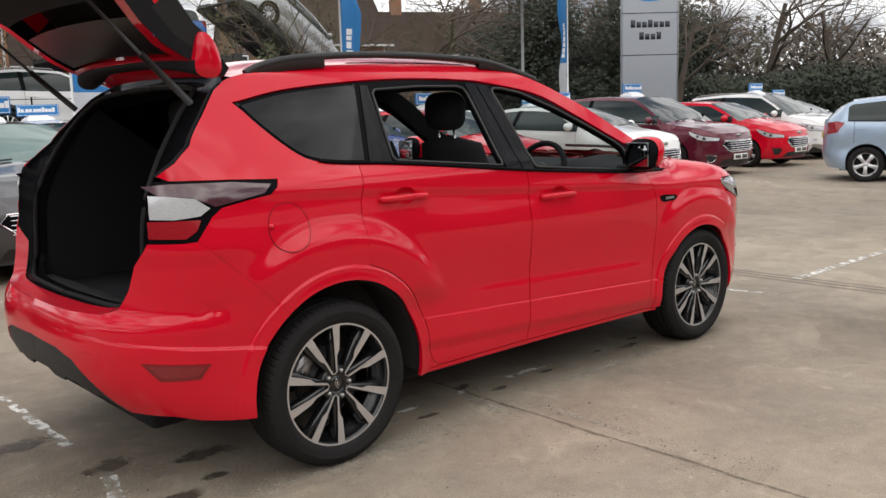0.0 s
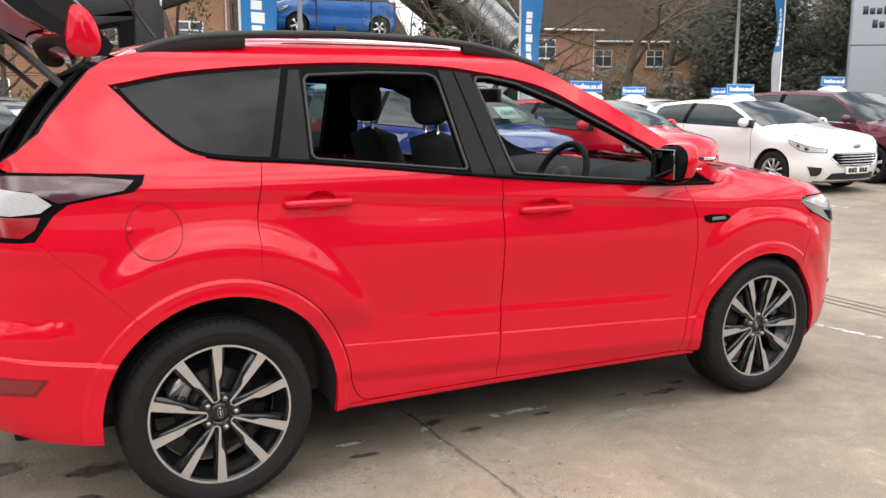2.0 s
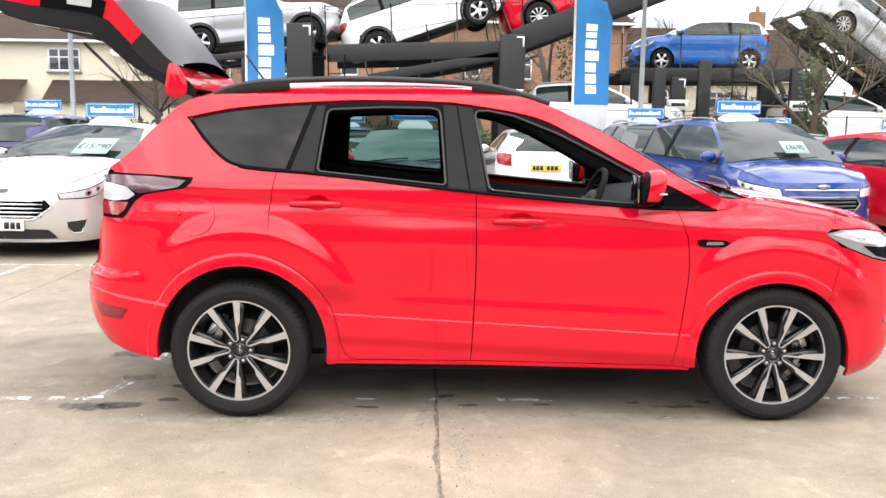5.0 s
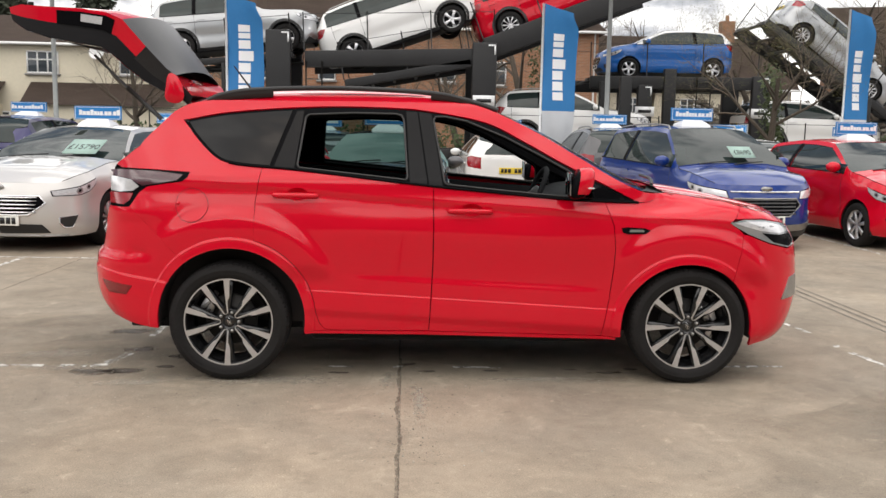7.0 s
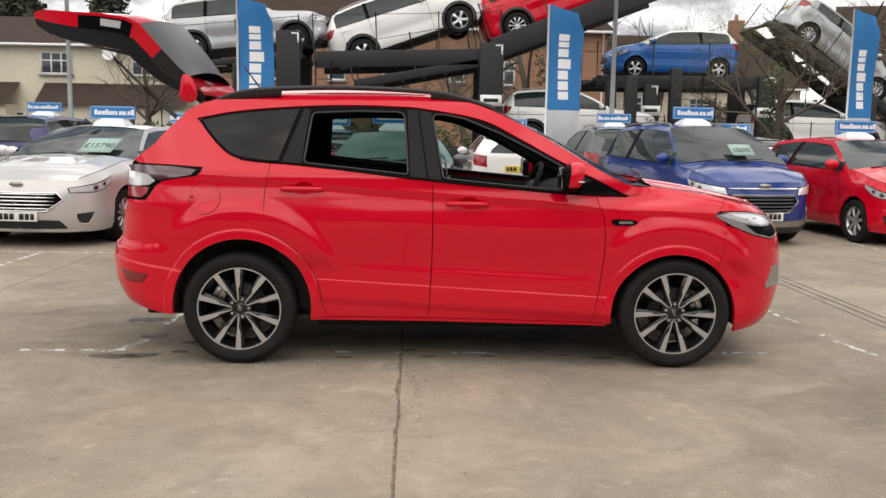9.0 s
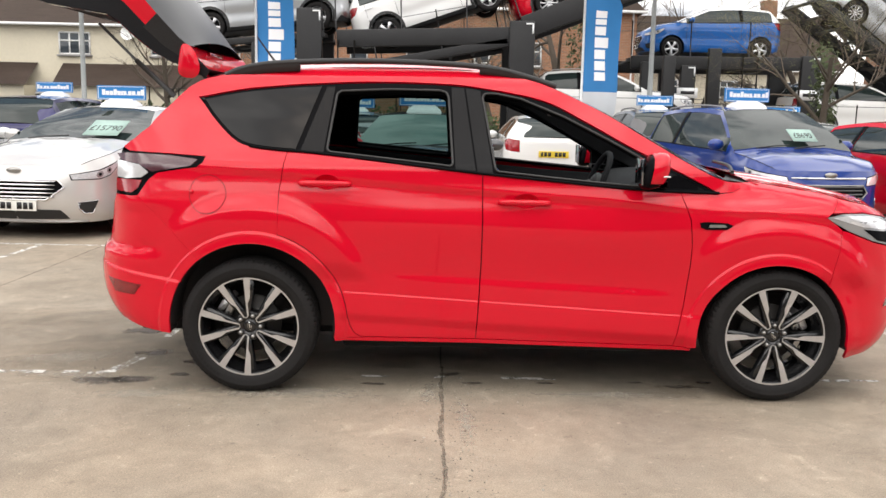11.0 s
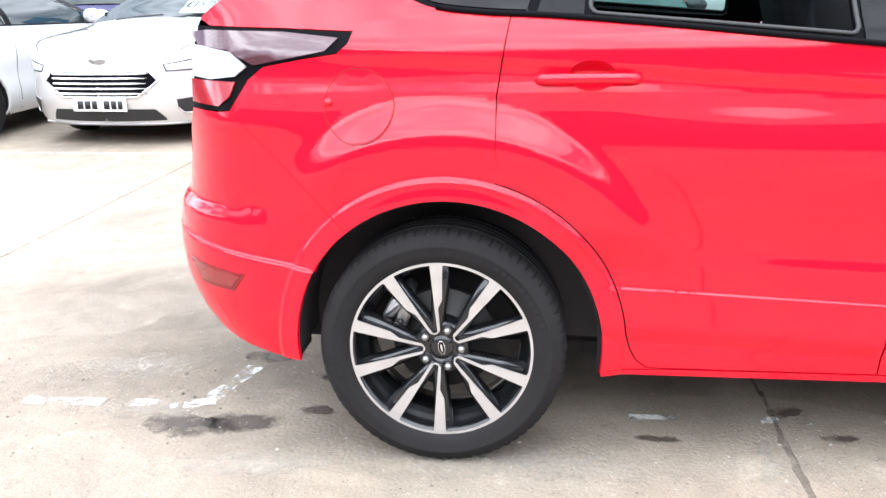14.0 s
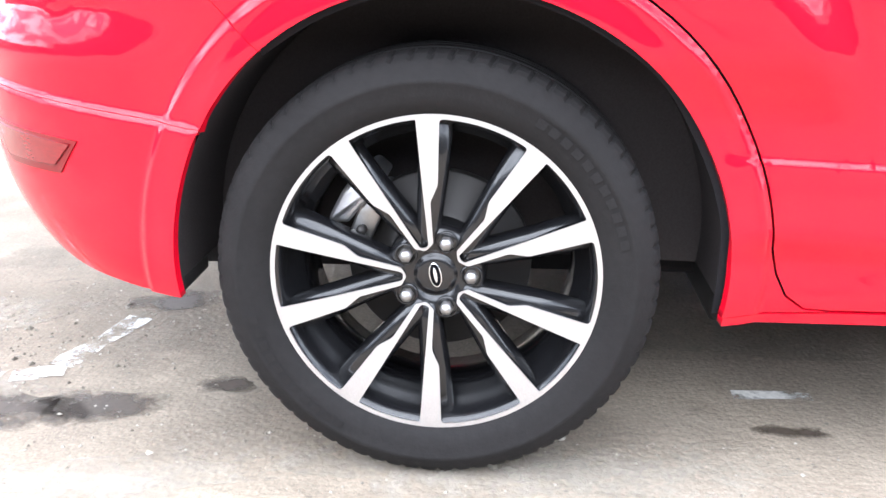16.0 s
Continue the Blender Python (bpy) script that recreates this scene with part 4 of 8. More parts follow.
def tailgate(car):
    """Raised on its struts: hinge at the rear edge of the roof."""
    gate = part("tailgate", bmesh.new(), M_RED, car, "raised red tailgate with dark glass")
    outer = [(-0.25, 1.635, 0.585), (-0.30, 1.69, 0.60), (-0.345, 1.755, 0.605), (-0.40, 1.80, 0.61), (-0.50, 1.915, 0.645), (-0.62, 2.06, 0.68), (-0.70, 2.095, 0.70), (-0.85, 2.115, 0.69), (-1.05, 2.125, 0.66), (-1.22, 2.14, 0.60), (-1.31, 2.13, 0.54)]
    inner = [(-0.27, 1.60, 0.575), (-0.36, 1.635, 0.585), (-0.44, 1.675, 0.59), (-0.53, 1.725, 0.60), (-0.62, 1.80, 0.63), (-0.69, 1.87, 0.665), (-0.74, 1.905, 0.685), (-0.87, 1.925, 0.675), (-1.05, 1.955, 0.645), (-1.20, 2.0, 0.585), (-1.30, 2.06, 0.53)]
    def row(st, k, bow, drop):
        x, z, w = st[k]
        return [(x + bow * (1 - (t / 8 - 1) ** 2), (t / 8 - 1) * w, z + drop * (1 - (t / 8 - 1) ** 2)) for t in range(17)]
    crown = (-0.03, 0.0, 0.03, 0.05, 0.06, 0.06, 0.05, 0.03, 0.0, -0.03, -0.05)
    ro = [row(outer, k, crown[k], 0.03 + 0.7 * max(crown[k], 0.0)) for k in range(11)]
    ri = [row(inner, k, -0.05, 0.015) for k in range(11)]
    part("outer_skin", loft(ro[5:], flip=False), M_RED, gate)
    part("tail_glass", loft(ro[2:6], flip=False), M_DUSTGLASS, gate)
    part("inner_panel", loft(ri[5:], flip=True), M_TRIM, gate, "black inner panel with red rim")
    part("inner_head", loft(ri[:3], flip=True), M_RED, gate)
    part("inner_glass", loft([[(Vector(p) + Vector((0, 0, 0.012)))[:] for p in ri[k][1:-1]] for k in (2, 3, 4)], flip=True), M_INNERGLASS, gate, "dark glass seen from below")
    # rims in body colour
    def mixp(p, q, t):
        return (Vector(p) * (1 - t) + Vector(q) * t)[:]
    for s in (0, -1):
        cut = 0.5
        up = [[ro[k][s] for k in range(4, 11)], [mixp(ro[k][s], ri[k][s], cut) for k in range(4, 11)]]
        lowr = [[mixp(ro[k][s], ri[k][s], cut) for k in range(4, 11)], [ri[k][s] for k in range(4, 11)]]
        part("rim", loft(up, flip=s == 0), M_RED, gate)
        part("rim_trim", loft(lowr, flip=s == 0), M_TRIM, gate)
        part("glass_edge", loft([[ro[k][s] for k in (2, 3, 4)], [mixp(ro[k][s], ri[k][s], 0.6) for k in (2, 3, 4)]], flip=s == 0), M_DUSTGLASS, gate)
        part("glass_seal", loft([[mixp(ro[k][s], ri[k][s], 0.6) for k in (2, 3, 4)], [ri[k][s] for k in (2, 3, 4)]], flip=s == 0), M_TRIM, gate)
        # the gate's share of the tail lamp
        def shifted(k, f, t, d):
            q = Vector(ro[k][s]).lerp(Vector(ro[k + 1][s]), f).lerp(Vector(ri[k][s]).lerp(Vector(ri[k + 1][s]), f), t)
            return (q.x, q.y + (-d if s == 0 else d), q.z)
        lampg = part("gate_lamp", loft([[shifted(k, f, t, 0.006) for k, f in ((5, 0.4), (6, 0.0), (6, 0.5), (7, 0.0), (7, 0.7))] for t in (0.10, 0.52)], flip=s == 0), M_BLACKGLOSS, gate, "dark inner half of the tail lamp")
        part("clear_lens", loft([[shifted(k, f, t, 0.010) for k, f in ((6, 0.1), (6, 0.4), (6, 0.7), (6, 0.95))] for t in (0.16, 0.38)], flip=s == 0), M_LAMPCLEAR, lampg)
        part("hinge_rim", loft([[ro[k][s] for k in (0, 1, 2)], [ri[k][s] for k in (0, 1, 2)]], flip=s == 0), M_TRIM, gate)
        col = [[(Vector(ri[k][s]) + Vector((0, (0.0 if j == 0 else (0.07 if s == 0 else -0.07)), -0.004)))[:] for k in range(2, 11)] for j in (0, 1)]
        part("rim_flange", loft(col, flip=s == 0), M_RED, gate)
    part("end_rim", loft([ro[10], ri[10]], flip=False), M_RED, gate)
    low = [[(Vector(p) + Vector((0.0, 0, -0.004)))[:] for p in ri[k]] for k in (8, 9, 10)]
    part("end_flange", loft(low, flip=True), M_RED, gate)
    # spoiler over the hinge
    def spo(a, b):
        t = b * 2 - 1
        y = t * 0.612
        th = a * 2 * math.pi
        r = 1.0 - 0.06 * abs(t) ** 6
        ct, sn = math.copysign(abs(math.cos(th)) ** 0.8, math.cos(th)), math.copysign(abs(math.sin(th)) ** 0.8, math.sin(th))
        return Vector((-0.349 + (0.064 - 0.008 * t * t) * r * ct * (1.0 - 0.25 * sn) - 0.05 * (1 - t * t) - 0.014 * sn * sn, y, 1.672 + 0.102 * r * sn * (1.0 if sn > 0 else 0.22 + 0.58 * abs(t) ** 3) - 0.01 * ct))
    part("spoiler", grid(lambda a, b: spo(-0.03 + 0.56 * a, b), 14, 24), M_RED, gate)
    # lower half coloured black in place of the shade on its red underside
    part("spoiler_underside", grid(lambda a, b: spo(0.53 + 0.44 * a, b), 12, 24), M_TRIM, gate, "underside of the spoiler, its shade painted black")
    for s in (-1, 1):
        def dome(a, b):
            th = a * 2 * math.pi
            r = b
            r *= 0.94
            ct, sn = math.copysign(abs(math.cos(th)) ** 0.8, math.cos(th)), math.copysign(abs(math.sin(th)) ** 0.8, math.sin(th))
            fold = 0.012 * math.exp(-((r * ct - 0.15) / 0.16) ** 2)
            return Vector((-0.349 + 0.056 * r * ct * (1 - 0.25 * sn) - 0.014 * r * sn * sn, s * (0.612 + 0.020 * (1 - b ** 3) - fold * (1 - b)), 1.672 + 0.102 * r * sn * (1.0 if sn > 0 else 0.8) - 0.01 * r * ct))
        part("spoiler_end", grid(dome, 20, 4, closed_u=True, flip=s > 0), M_RED, gate)
        strut = part("gas_strut", tube(bmesh.new(), [(-0.43, s * 0.60, 1.50), (-0.62, s * 0.615, 1.68)], 0.0135, 10), M_BLACK, car)
        part("strut_rod", tube(bmesh.new(), [(-0.62, s * 0.615, 1.68), (-0.80, s * 0.625, 1.86)], 0.0075, 8), M_BLACK, strut)
    part("high_brake_lamp", boxed(-0.375, -0.355, -0.15, 0.15, 1.735, 1.755, 0.004), M_LAMPRED, gate)


def seat(car, x, y, w, rear=False):
    st = part("seat", boxed(x - 0.05, x + 0.48, y - w / 2, y + w / 2, 0.55, 0.74, 0.06), M_CLOTH, car, "dark cloth seat")
    def back(a, b):
        th, t = a * 2 * math.pi, b
        z = 0.70 + 0.62 * t
        wd = (w / 2) * (1 - 0.28 * t ** 3)
        k = 1.0 if 0.02 < t < 0.98 else 0.0
        return Vector((x - 0.04 - 0.17 * t + 0.075 * k * math.copysign(abs(math.cos(th)) ** 0.6, math.cos(th)), y + wd * k * math.copysign(abs(math.sin(th)) ** 0.55, math.sin(th)), z))
    part("backrest", grid(back, 24, 14, closed_u=True), M_CLOTH, st)
    def head(a, b):
        th, ph = a * 2 * math.pi, b * math.pi
        c = lambda v, e: math.copysign(abs(v) ** e, v)
        return Vector((x - 0.235 + 0.055 * c(math.sin(ph), 0.6) * c(math.cos(th), 0.7), y + 0.135 * c(math.sin(ph), 0.6) * c(math.sin(th), 0.7), 1.44 + 0.10 * c(math.cos(ph), 0.7)))
    part("headrest", grid(head, 16, 10, closed_u=True, flip=True), M_CLOTH, st)
    for d in (-0.06, 0.06):
        part("headrest_post", tube(bmesh.new(), [(x - 0.22, y + d, 1.28), (x - 0.235, y + d, 1.37)], 0.007, 6), M_CHROME, st)


def cabin(car):
    part("cabin_floor", boxed(0.47, 2.24, -0.78, 0.78, 0.36, 0.42), M_TRIM, car)
    for s in (-1, 1):
        part("door_card", loft([[(x, s * (SUV.width(x, 1.05) - 0.10), zl) for x, zl in ((0.2, 0.82), (0.46, 0.56), (0.7, 0.42), (1.2, 0.42), (1.7, 0.42), (2.2, 0.42), (2.3, 0.60))], [(x, s * (SUV.width(x, 1.05) - 0.09), z) for x, z in ((0.2, 1.21), (0.46, 1.19), (0.7, 1.17), (1.2, 1.12), (1.7, 1.08), (2.2, 1.055), (2.3, 1.05))]], flip=s < 0), M_TRIM, car)
    def lining(a, b):
        x = -0.2 + 1.72 * a
        t = b * 2 - 1
        return Vector((x, t * 0.53, table([(-0.25, 1.56), (0.1, 1.60), (0.9, 1.62), (1.3, 1.60), (1.55, 1.55)], x) + 0.03 * (1 - t * t)))
    part("headliner", grid(lining, 12, 8, flip=True), M_HEADLINER, car)
    for y in (-0.36, 0.36):
        seat(car, 1.335, y, 0.50)
    for y in (-0.42, 0.0, 0.42):
        seat(car, 0.28, y, 0.40, True)
    dash = spline([(1.98, 0.0, 0.72), (1.96, 0.0, 0.96), (2.02, 0.0, 1.05), (2.15, 0.0, 1.10), (2.46, 0.0, 1.118)], 5)
    part("dashboard", loft([[(x + 0.03 * abs(y) , y, z + (0.03 if -0.5 < y < -0.2 else 0)) for x, _, z in dash] for y in (-0.76, -0.6, -0.5, -0.36, -0.2, 0.0, 0.2, 0.5, 0.76)], flip=True), M_TRIM, car)
    m = Matrix.Translation((1.82, -0.36, 1.07)) @ Matrix.Rotation(radians(-66), 4, "Y")
    bm = bmesh.new()
    ring = [m @ Vector((0.185 * math.cos(2 * math.pi * k / 36), 0.185 * math.sin(2 * math.pi * k / 36), 0)) for k in range(37)]
    tube(bm, ring, 0.017, 8, close=False)
    sw = part("steering_wheel", bm, M_TRIM, car, "black leather steering wheel")
    hubm = bmesh.new()
    bmesh.ops.create_uvsphere(hubm, u_segments=16, v_segments=8, radius=1, matrix=m @ Matrix.Diagonal((0.07, 0.075, 0.03, 1)))
    part("wheel_hub", hubm, M_BLACK, sw)
    for a in (0, 180, 270):
        d = Vector((math.sin(radians(a)), math.cos(radians(a)), 0))
        part("spoke", tube(bmesh.new(), [m @ (d * 0.05), m @ (d * 0.18)], 0.018, 6), M_BLACK, sw)
    # crumpled clear cover over the passenger seat
    def cover(a, b):
        k = a * 7
        prof = [(1.72, 0.73), (1.45, 0.765), (1.335, 0.80), (1.30, 1.0), (1.25, 1.22), (1.20, 1.27), (1.12, 1.22), (1.10, 1.0)]
        i = min(int(k), 6)
        q = Vector(prof[i]).lerp(Vector(prof[i + 1]), k - i)
        y = 0.36 + (b - 0.5) * 0.56
        n = noise.noise(Vector((q.x * 9, y * 9, q.y * 9))) * 0.035 + noise.noise(Vector((q.x * 23, y * 23, q.y * 23))) * 0.014
        return Vector((q.x + 0.03 + n, y + n * 0.5, q.y + 0.02 + n * 0.6))
    part("seat_cover", grid(cover, 60, 26), M_PLASTIC, car, "crumpled clear plastic seat cover", smooth=False)
    part("rear_view_mirror", boxed(1.60, 1.63, -0.12, 0.12, 1.44, 1.51, 0.012), M_BLACK, car)
    part("mirror_stem", tube(bmesh.new(), [(1.63, 0, 1.48), (1.70, 0, 1.56)], 0.012, 6), M_BLACK, car)


# ---- wheels of the red car ----
_wheel_meshes = {}


def shared(name, build, mat, parent, at, label=""):
    """A part on a mesh that is built once."""
    if name not in _wheel_meshes:
        ob = part(name.split("/")[-1], build(), mat, parent, label, at=at)
        _wheel_meshes[name] = ob.data
        return ob
    ob = new(name.split("/")[-1], _wheel_meshes[name])
    ob.parent, ob.matrix_basis = parent, at
    if label:
        ob["label"] = label
    return ob


def tyre_mesh():
    """Road tyre: rounded walls, three rings of grooves, cut shoulders."""
    R, n = 0.342, 360
    prof = [(0.250, 0.092), (0.260, 0.104), (0.270, 0.111), (0.284, 0.1165), (0.296, 0.117), (0.298, 0.1182), (0.303, 0.1182), (0.306, 0.116), (0.322, 0.109), (0.331, 0.101), (0.3365, 0.092), (0.3395, 0.080)]
    tread = [(0.3405, 0.070), (0.341, 0.056), (0.332, 0.0545), (0.332, 0.046), (0.3415, 0.0445), (R, 0.018), (0.333, 0.0165), (0.333, 0.008), (R, 0.0065)]
    half = prof + tread
    full = [(r, -y) for r, y in half] + [(r, y) for r, y in reversed(half)]
    bm = bmesh.new()
    rings = []
    for k in range(n):
        a = 2 * math.pi * k / n
        cut = k % 5 == 0
        ring = []
        for r, y in full:
            if cut and 0.058 < abs(y) < 0.103 and r > 0.327:
                r -= 0.0042
            r += 0.0042 * clamp((r - 0.262) / 0.05)
            aa = a + (0.012 * (abs(y) - 0.08) / 0.03 if abs(y) > 0.05 else 0)
            ring.append(bm.verts.new((r * math.cos(aa), y, r * math.sin(aa))))
        rings.append(ring)
    for k in range(n):
        a, b = rings[k], rings[(k + 1) % n]
        for j in range(len(full) - 1):
            bm.faces.new((a[j], a[j + 1], b[j + 1], b[j]))
    return bm


def plate2d(outline, y0, y1, bevel=0.0, a=0.0):
    """A flat plate of that (radius-wise x, z) outline, turned by a degrees, between y0 (front) and y1."""
    c, s = math.cos(radians(a)), math.sin(radians(a))
    bm = bmesh.new()
    inn = shrink(outline, bevel) if bevel else outline
    def put(pts, y):
        return [bm.verts.new((x * c - z * s, y, x * s + z * c)) for x, z in pts]
    f, m_, b = put(inn, y0), put(outline, y0 + bevel), put(outline, y1)
    n = len(outline)
    for p, q in ((f, m_), (m_, b)):
        for k in range(n):
            bm.faces.new((p[k], p[(k + 1) % n], q[(k + 1) % n], q[k]))
    bm.faces.new(list(reversed(f)))
    bmesh.ops.recalc_face_normals(bm, faces=bm.faces)
    bmesh.ops.triangulate(bm, faces=[f for f in bm.faces if len(f.verts) > 4])
    return bm


def rounded(pts, n=5):
    """A closed outline from corners (x, z, radius)."""
    out = []
    for k in range(len(pts)):
        a, b, c = (Vector(pts[j % len(pts)][:2]) for j in (k - 1, k, k + 1))
        r = pts[k][2]
        if not r:
            out.append(tuple(b))
            continue
        u, w = (a - b).normalized(), (c - b).normalized()
        half = math.acos(clamp(u.dot(w), -1, 1)) / 2
        d = min(r / math.tan(half), (a - b).length * 0.48, (c - b).length * 0.48)
        p0, p1 = b + u * d, b + w * d
        for q in range(n + 1):
            t = q / n
            out.append(tuple(p0 * (1 - t) ** 2 + b * 2 * t * (1 - t) + p1 * t * t))
    return out


RIM = 0.2555            # outer radius of the machined face
RING = 0.971            # where its ring ends inwards


def rim_outlines(grow=0.0):
    """Outer circle and the windows: one inside each spoke pair, one star between the pairs."""
    def turn(pts, a):
        c, s = math.cos(radians(a)), math.sin(radians(a))
        return [(RIM * (x * c - z * s), RIM * (x * s + z * c)) + tuple(r) for x, z, *r in pts]
    g = grow / RIM
    circle = [(RIM * math.cos(2 * math.pi * k / 128), RIM * math.sin(2 * math.pi * k / 128)) for k in range(128)]
    ring = RING - g
    a_in = math.asin(0.205)
    rimarc = [(ring * math.cos(a), ring * math.sin(a), 0) for a in [a_in * (k / 4 - 1) * 0.9 for k in range(9)]]
    inner = [(0.195 + g, 0.026 - g, 0.006), (0.195 + g, -0.026 + g, 0.006)] + [(ring * math.cos(a_in), -0.205 + g, 0.010)] + rimarc + [(ring * math.cos(a_in), 0.205 - g, 0.010)]
    a_out = math.asin(0.345)
    side = [(0.172, 0.0, 0.009), (0.205, 0.058, 0.006), (0.46, 0.128, 0.02), (0.545, 0.203, 0.02), (ring * math.cos(a_out + g), ring * math.sin(a_out + g), 0.011)]
    side = [(x, z + (g if z else 0), r) for x, z, r in side]
    star = []
    for k in range(5):
        a = 36 + 72 * k
        star += turn([(x, -z, r) for x, z, r in side[::-1]], a) + turn(side[1:], a)
        arcs = [a_out + (radians(72) - 2 * a_out) * q / 10 for q in range(1, 10)]
        star += turn([(ring * math.cos(q), ring * math.sin(q), 0) for q in arcs], a)
    return circle, [rounded(turn(inner, 36 + 72 * k)) for k in range(5)] + [rounded(star)]


def rim_skin(grow, back, depth):
    outline, holes = rim_outlines(grow)
    v, tris = flat_mesh(outline, holes, 0.012)
    return skin(v, tris, lambda x, z: Vector((x, -0.1008 + back + 0.018 * (1 - min(math.hypot(x, z) / RIM, 1.0)) ** 1.5, z)), depth)


def spoke_body():
    return [(0.040, -0.026), (0.045, 0.004), (0.10, 0.012), (0.15, 0.019), (0.228, 0.026), (0.228, -0.024), (0.15, -0.024), (0.09, -0.026)]


def wheel(car, x, s):
    """Tyre, rim with ten paired spokes, brake behind. The outer face looks to -y before turning."""
    at = pose(x, s * 0.782, 0.3445, 0, 0, 0 if s < 0 else 180)
    w = thing("wheel", "", "")
    w.parent, w.matrix_basis = car, at
    w["label"] = "black and machined alloy wheel with road tyre"
    I = Matrix()
    Q = Matrix.Diagonal((1.08, 1, 1.08, 1))
    spin = Matrix.Rotation(radians(-18 if x > 1 else 0), 4, "Y")
    tyre = shared("suv/tyre", tyre_mesh, M_RUBBER, w, spin)
    for f in tyre.data.polygons:
        f.use_smooth = not (abs(f.center.y) < 0.104 and math.hypot(f.center.x, f.center.z) > 0.330)

    def wall_bars():
        bm = bmesh.new()
        for base in (12, 192):
            for k in range(11):
                a0, a1 = radians(base + k * 4.4), radians(base + k * 4.4 + 3.0)
                rows = [[(rr * math.cos(a), -0.1188 if rr > 0.29 else -0.1186, rr * math.sin(a)) for a in (a0, (a0 + a1) / 2, a1)] for rr in (0.284, 0.297)]
                loft(rows, bm=bm, flip=True)
        return bm
    shared("suv/tyre_wall_mark", wall_bars, M_RUBBER, tyre, I)["kind"] = "stuff"

    def wall_band():
        bm = bmesh.new()
        for k in range(75):
            a0 = radians(-47 + k * 0.68)
            for r0, r1, sl in ((0.3065, 0.3135, 0.014), (0.3135, 0.3205, -0.014)):
                y0, y1 = table([(0.306, -0.1166), (0.322, -0.1096)], r0), table([(0.306, -0.1166), (0.322, -0.1096)], r1)
                b0, b1 = a0 + sl * 0.5, a0 - sl * 0.5
                q = [(r0 * math.cos(b0), y0 - 0.0008, r0 * math.sin(b0)), (r0 * math.cos(b0 + 0.007), y0 - 0.0008, r0 * math.sin(b0 + 0.007)),
                     (r1 * math.cos(b1 + 0.007), y1 - 0.0008, r1 * math.sin(b1 + 0.007)), (r1 * math.cos(b1), y1 - 0.0008, r1 * math.sin(b1))]
                bm.faces.new([bm.verts.new(c) for c in q])
        return bm
    shared("suv/tyre_wall_band", wall_band, M_RUBBERDUST, tyre, I, "hatched band on the tyre wall")["kind"] = "stuff"
    rim = shared("suv/rim", lambda: lathe([(0.222, 0.10), (0.205, 0.09), (0.198, 0.02), (0.203, -0.03), (0.212, -0.034), (0.213, -0.050), (0.221, -0.054), (0.222, -0.085), (0.228, -0.095), (0.2335, -0.0985), (0.238, -0.099), (0.2405, -0.096), (0.236, -0.086), (0.226, -0.08)], 96), [M_ALLOYBLACK], w, spin @ Q)
    shared("suv/machined_face", lambda: rim_skin(0.0, 0.0, 0.0025), M_ALLOY, rim, Matrix.Diagonal((1 / 1.08, 1, 1 / 1.08, 1)), "machined silver spoke faces and ring")
    shared("suv/spoke_flank", lambda: rim_skin(-0.0022, 0.0016, 0.022), M_ALLOYBLACK, rim, Matrix.Diagonal((1 / 1.08, 1, 1 / 1.08, 1)))
    for k in range(5):
        for mir in (0, 1):
            def body(mir=mir):
                f = spoke_body()
                return plate2d(f if not mir else [(a, -b) for a, b in f][::-1], -0.0815, -0.045, 0.009)
            a = 36 + 72 * k + (18 if mir == 0 else -18)
            turn = Matrix.Rotation(radians(-a), 4, "Y")
            shared("suv%d/spoke" % mir, body, M_ALLOYBLACK, w, spin @ turn @ Q)
    shared("suv/hub", lambda: lathe([(0.0, -0.074), (0.034, -0.0742), (0.0355, -0.0715), (0.037, -0.0738), (0.066, -0.0775), (0.074, -0.074), (0.080, -0.06), (0.080, 0.0)], 48), M_ALLOYBLACK, w, spin)
    cap = shared("suv/centre_cap", lambda: lathe([(0.0, -0.0775), (0.022, -0.077), (0.0300, -0.0755), (0.0325, -0.072)], 32), M_ALLOYBLACK, w, spin)

    def oval(a, b):
        return [(a * math.cos(2 * math.pi * k / 32), b * math.sin(2 * math.pi * k / 32)) for k in range(32)]
    lean = Matrix.Rotation(radians(-100), 4, "Y")
    shared("suv/cap_oval", lambda: plate2d(oval(0.0205, 0.0100), -0.0787, -0.076, 0.0005), M_CHROME, cap, lean, "plain silver oval")
    shared("suv/cap_field", lambda: plate2d(oval(0.0185, 0.0082), -0.0791, -0.077, 0.0003), M_BLACKGLOSS, cap, lean)
    shared("suv/cap_bar", lambda: plate2d(oval(0.0125, 0.0028), -0.0795, -0.078, 0.0003), M_CHROME, cap, lean)
    for k in range(5):
        a = radians(72 * k)
        m = spin @ Matrix.Translation((0.056 * math.cos(a), 0, 0.056 * math.sin(a)))
        shared("suv/nut_recess", lambda: lathe([(0.0125, -0.070), (0.0150, -0.0795), (0.0172, -0.0795), (0.0185, -0.074)], 24), M_ALLOYBLACK, w, m)
        shared("suv/wheel_nut", lambda: lathe([(0.0, -0.0945), (0.006, -0.0935), (0.0088, -0.0905), (0.0105, -0.0885), (0.0108, -0.066), (0.0125, -0.064)], 6), M_STEEL, w, m)
    shared("suv/brake_disc", lambda: lathe([(0.06, -0.02), (0.085, -0.02), (0.09, -0.005), (0.148, -0.005), (0.15, 0.0), (0.15, 0.015), (0.148, 0.02), (0.06, 0.02)], 64), M_DISC, w, I)
    cal = Matrix.Rotation(radians(8 if x < 1 else 120), 4, "Y")
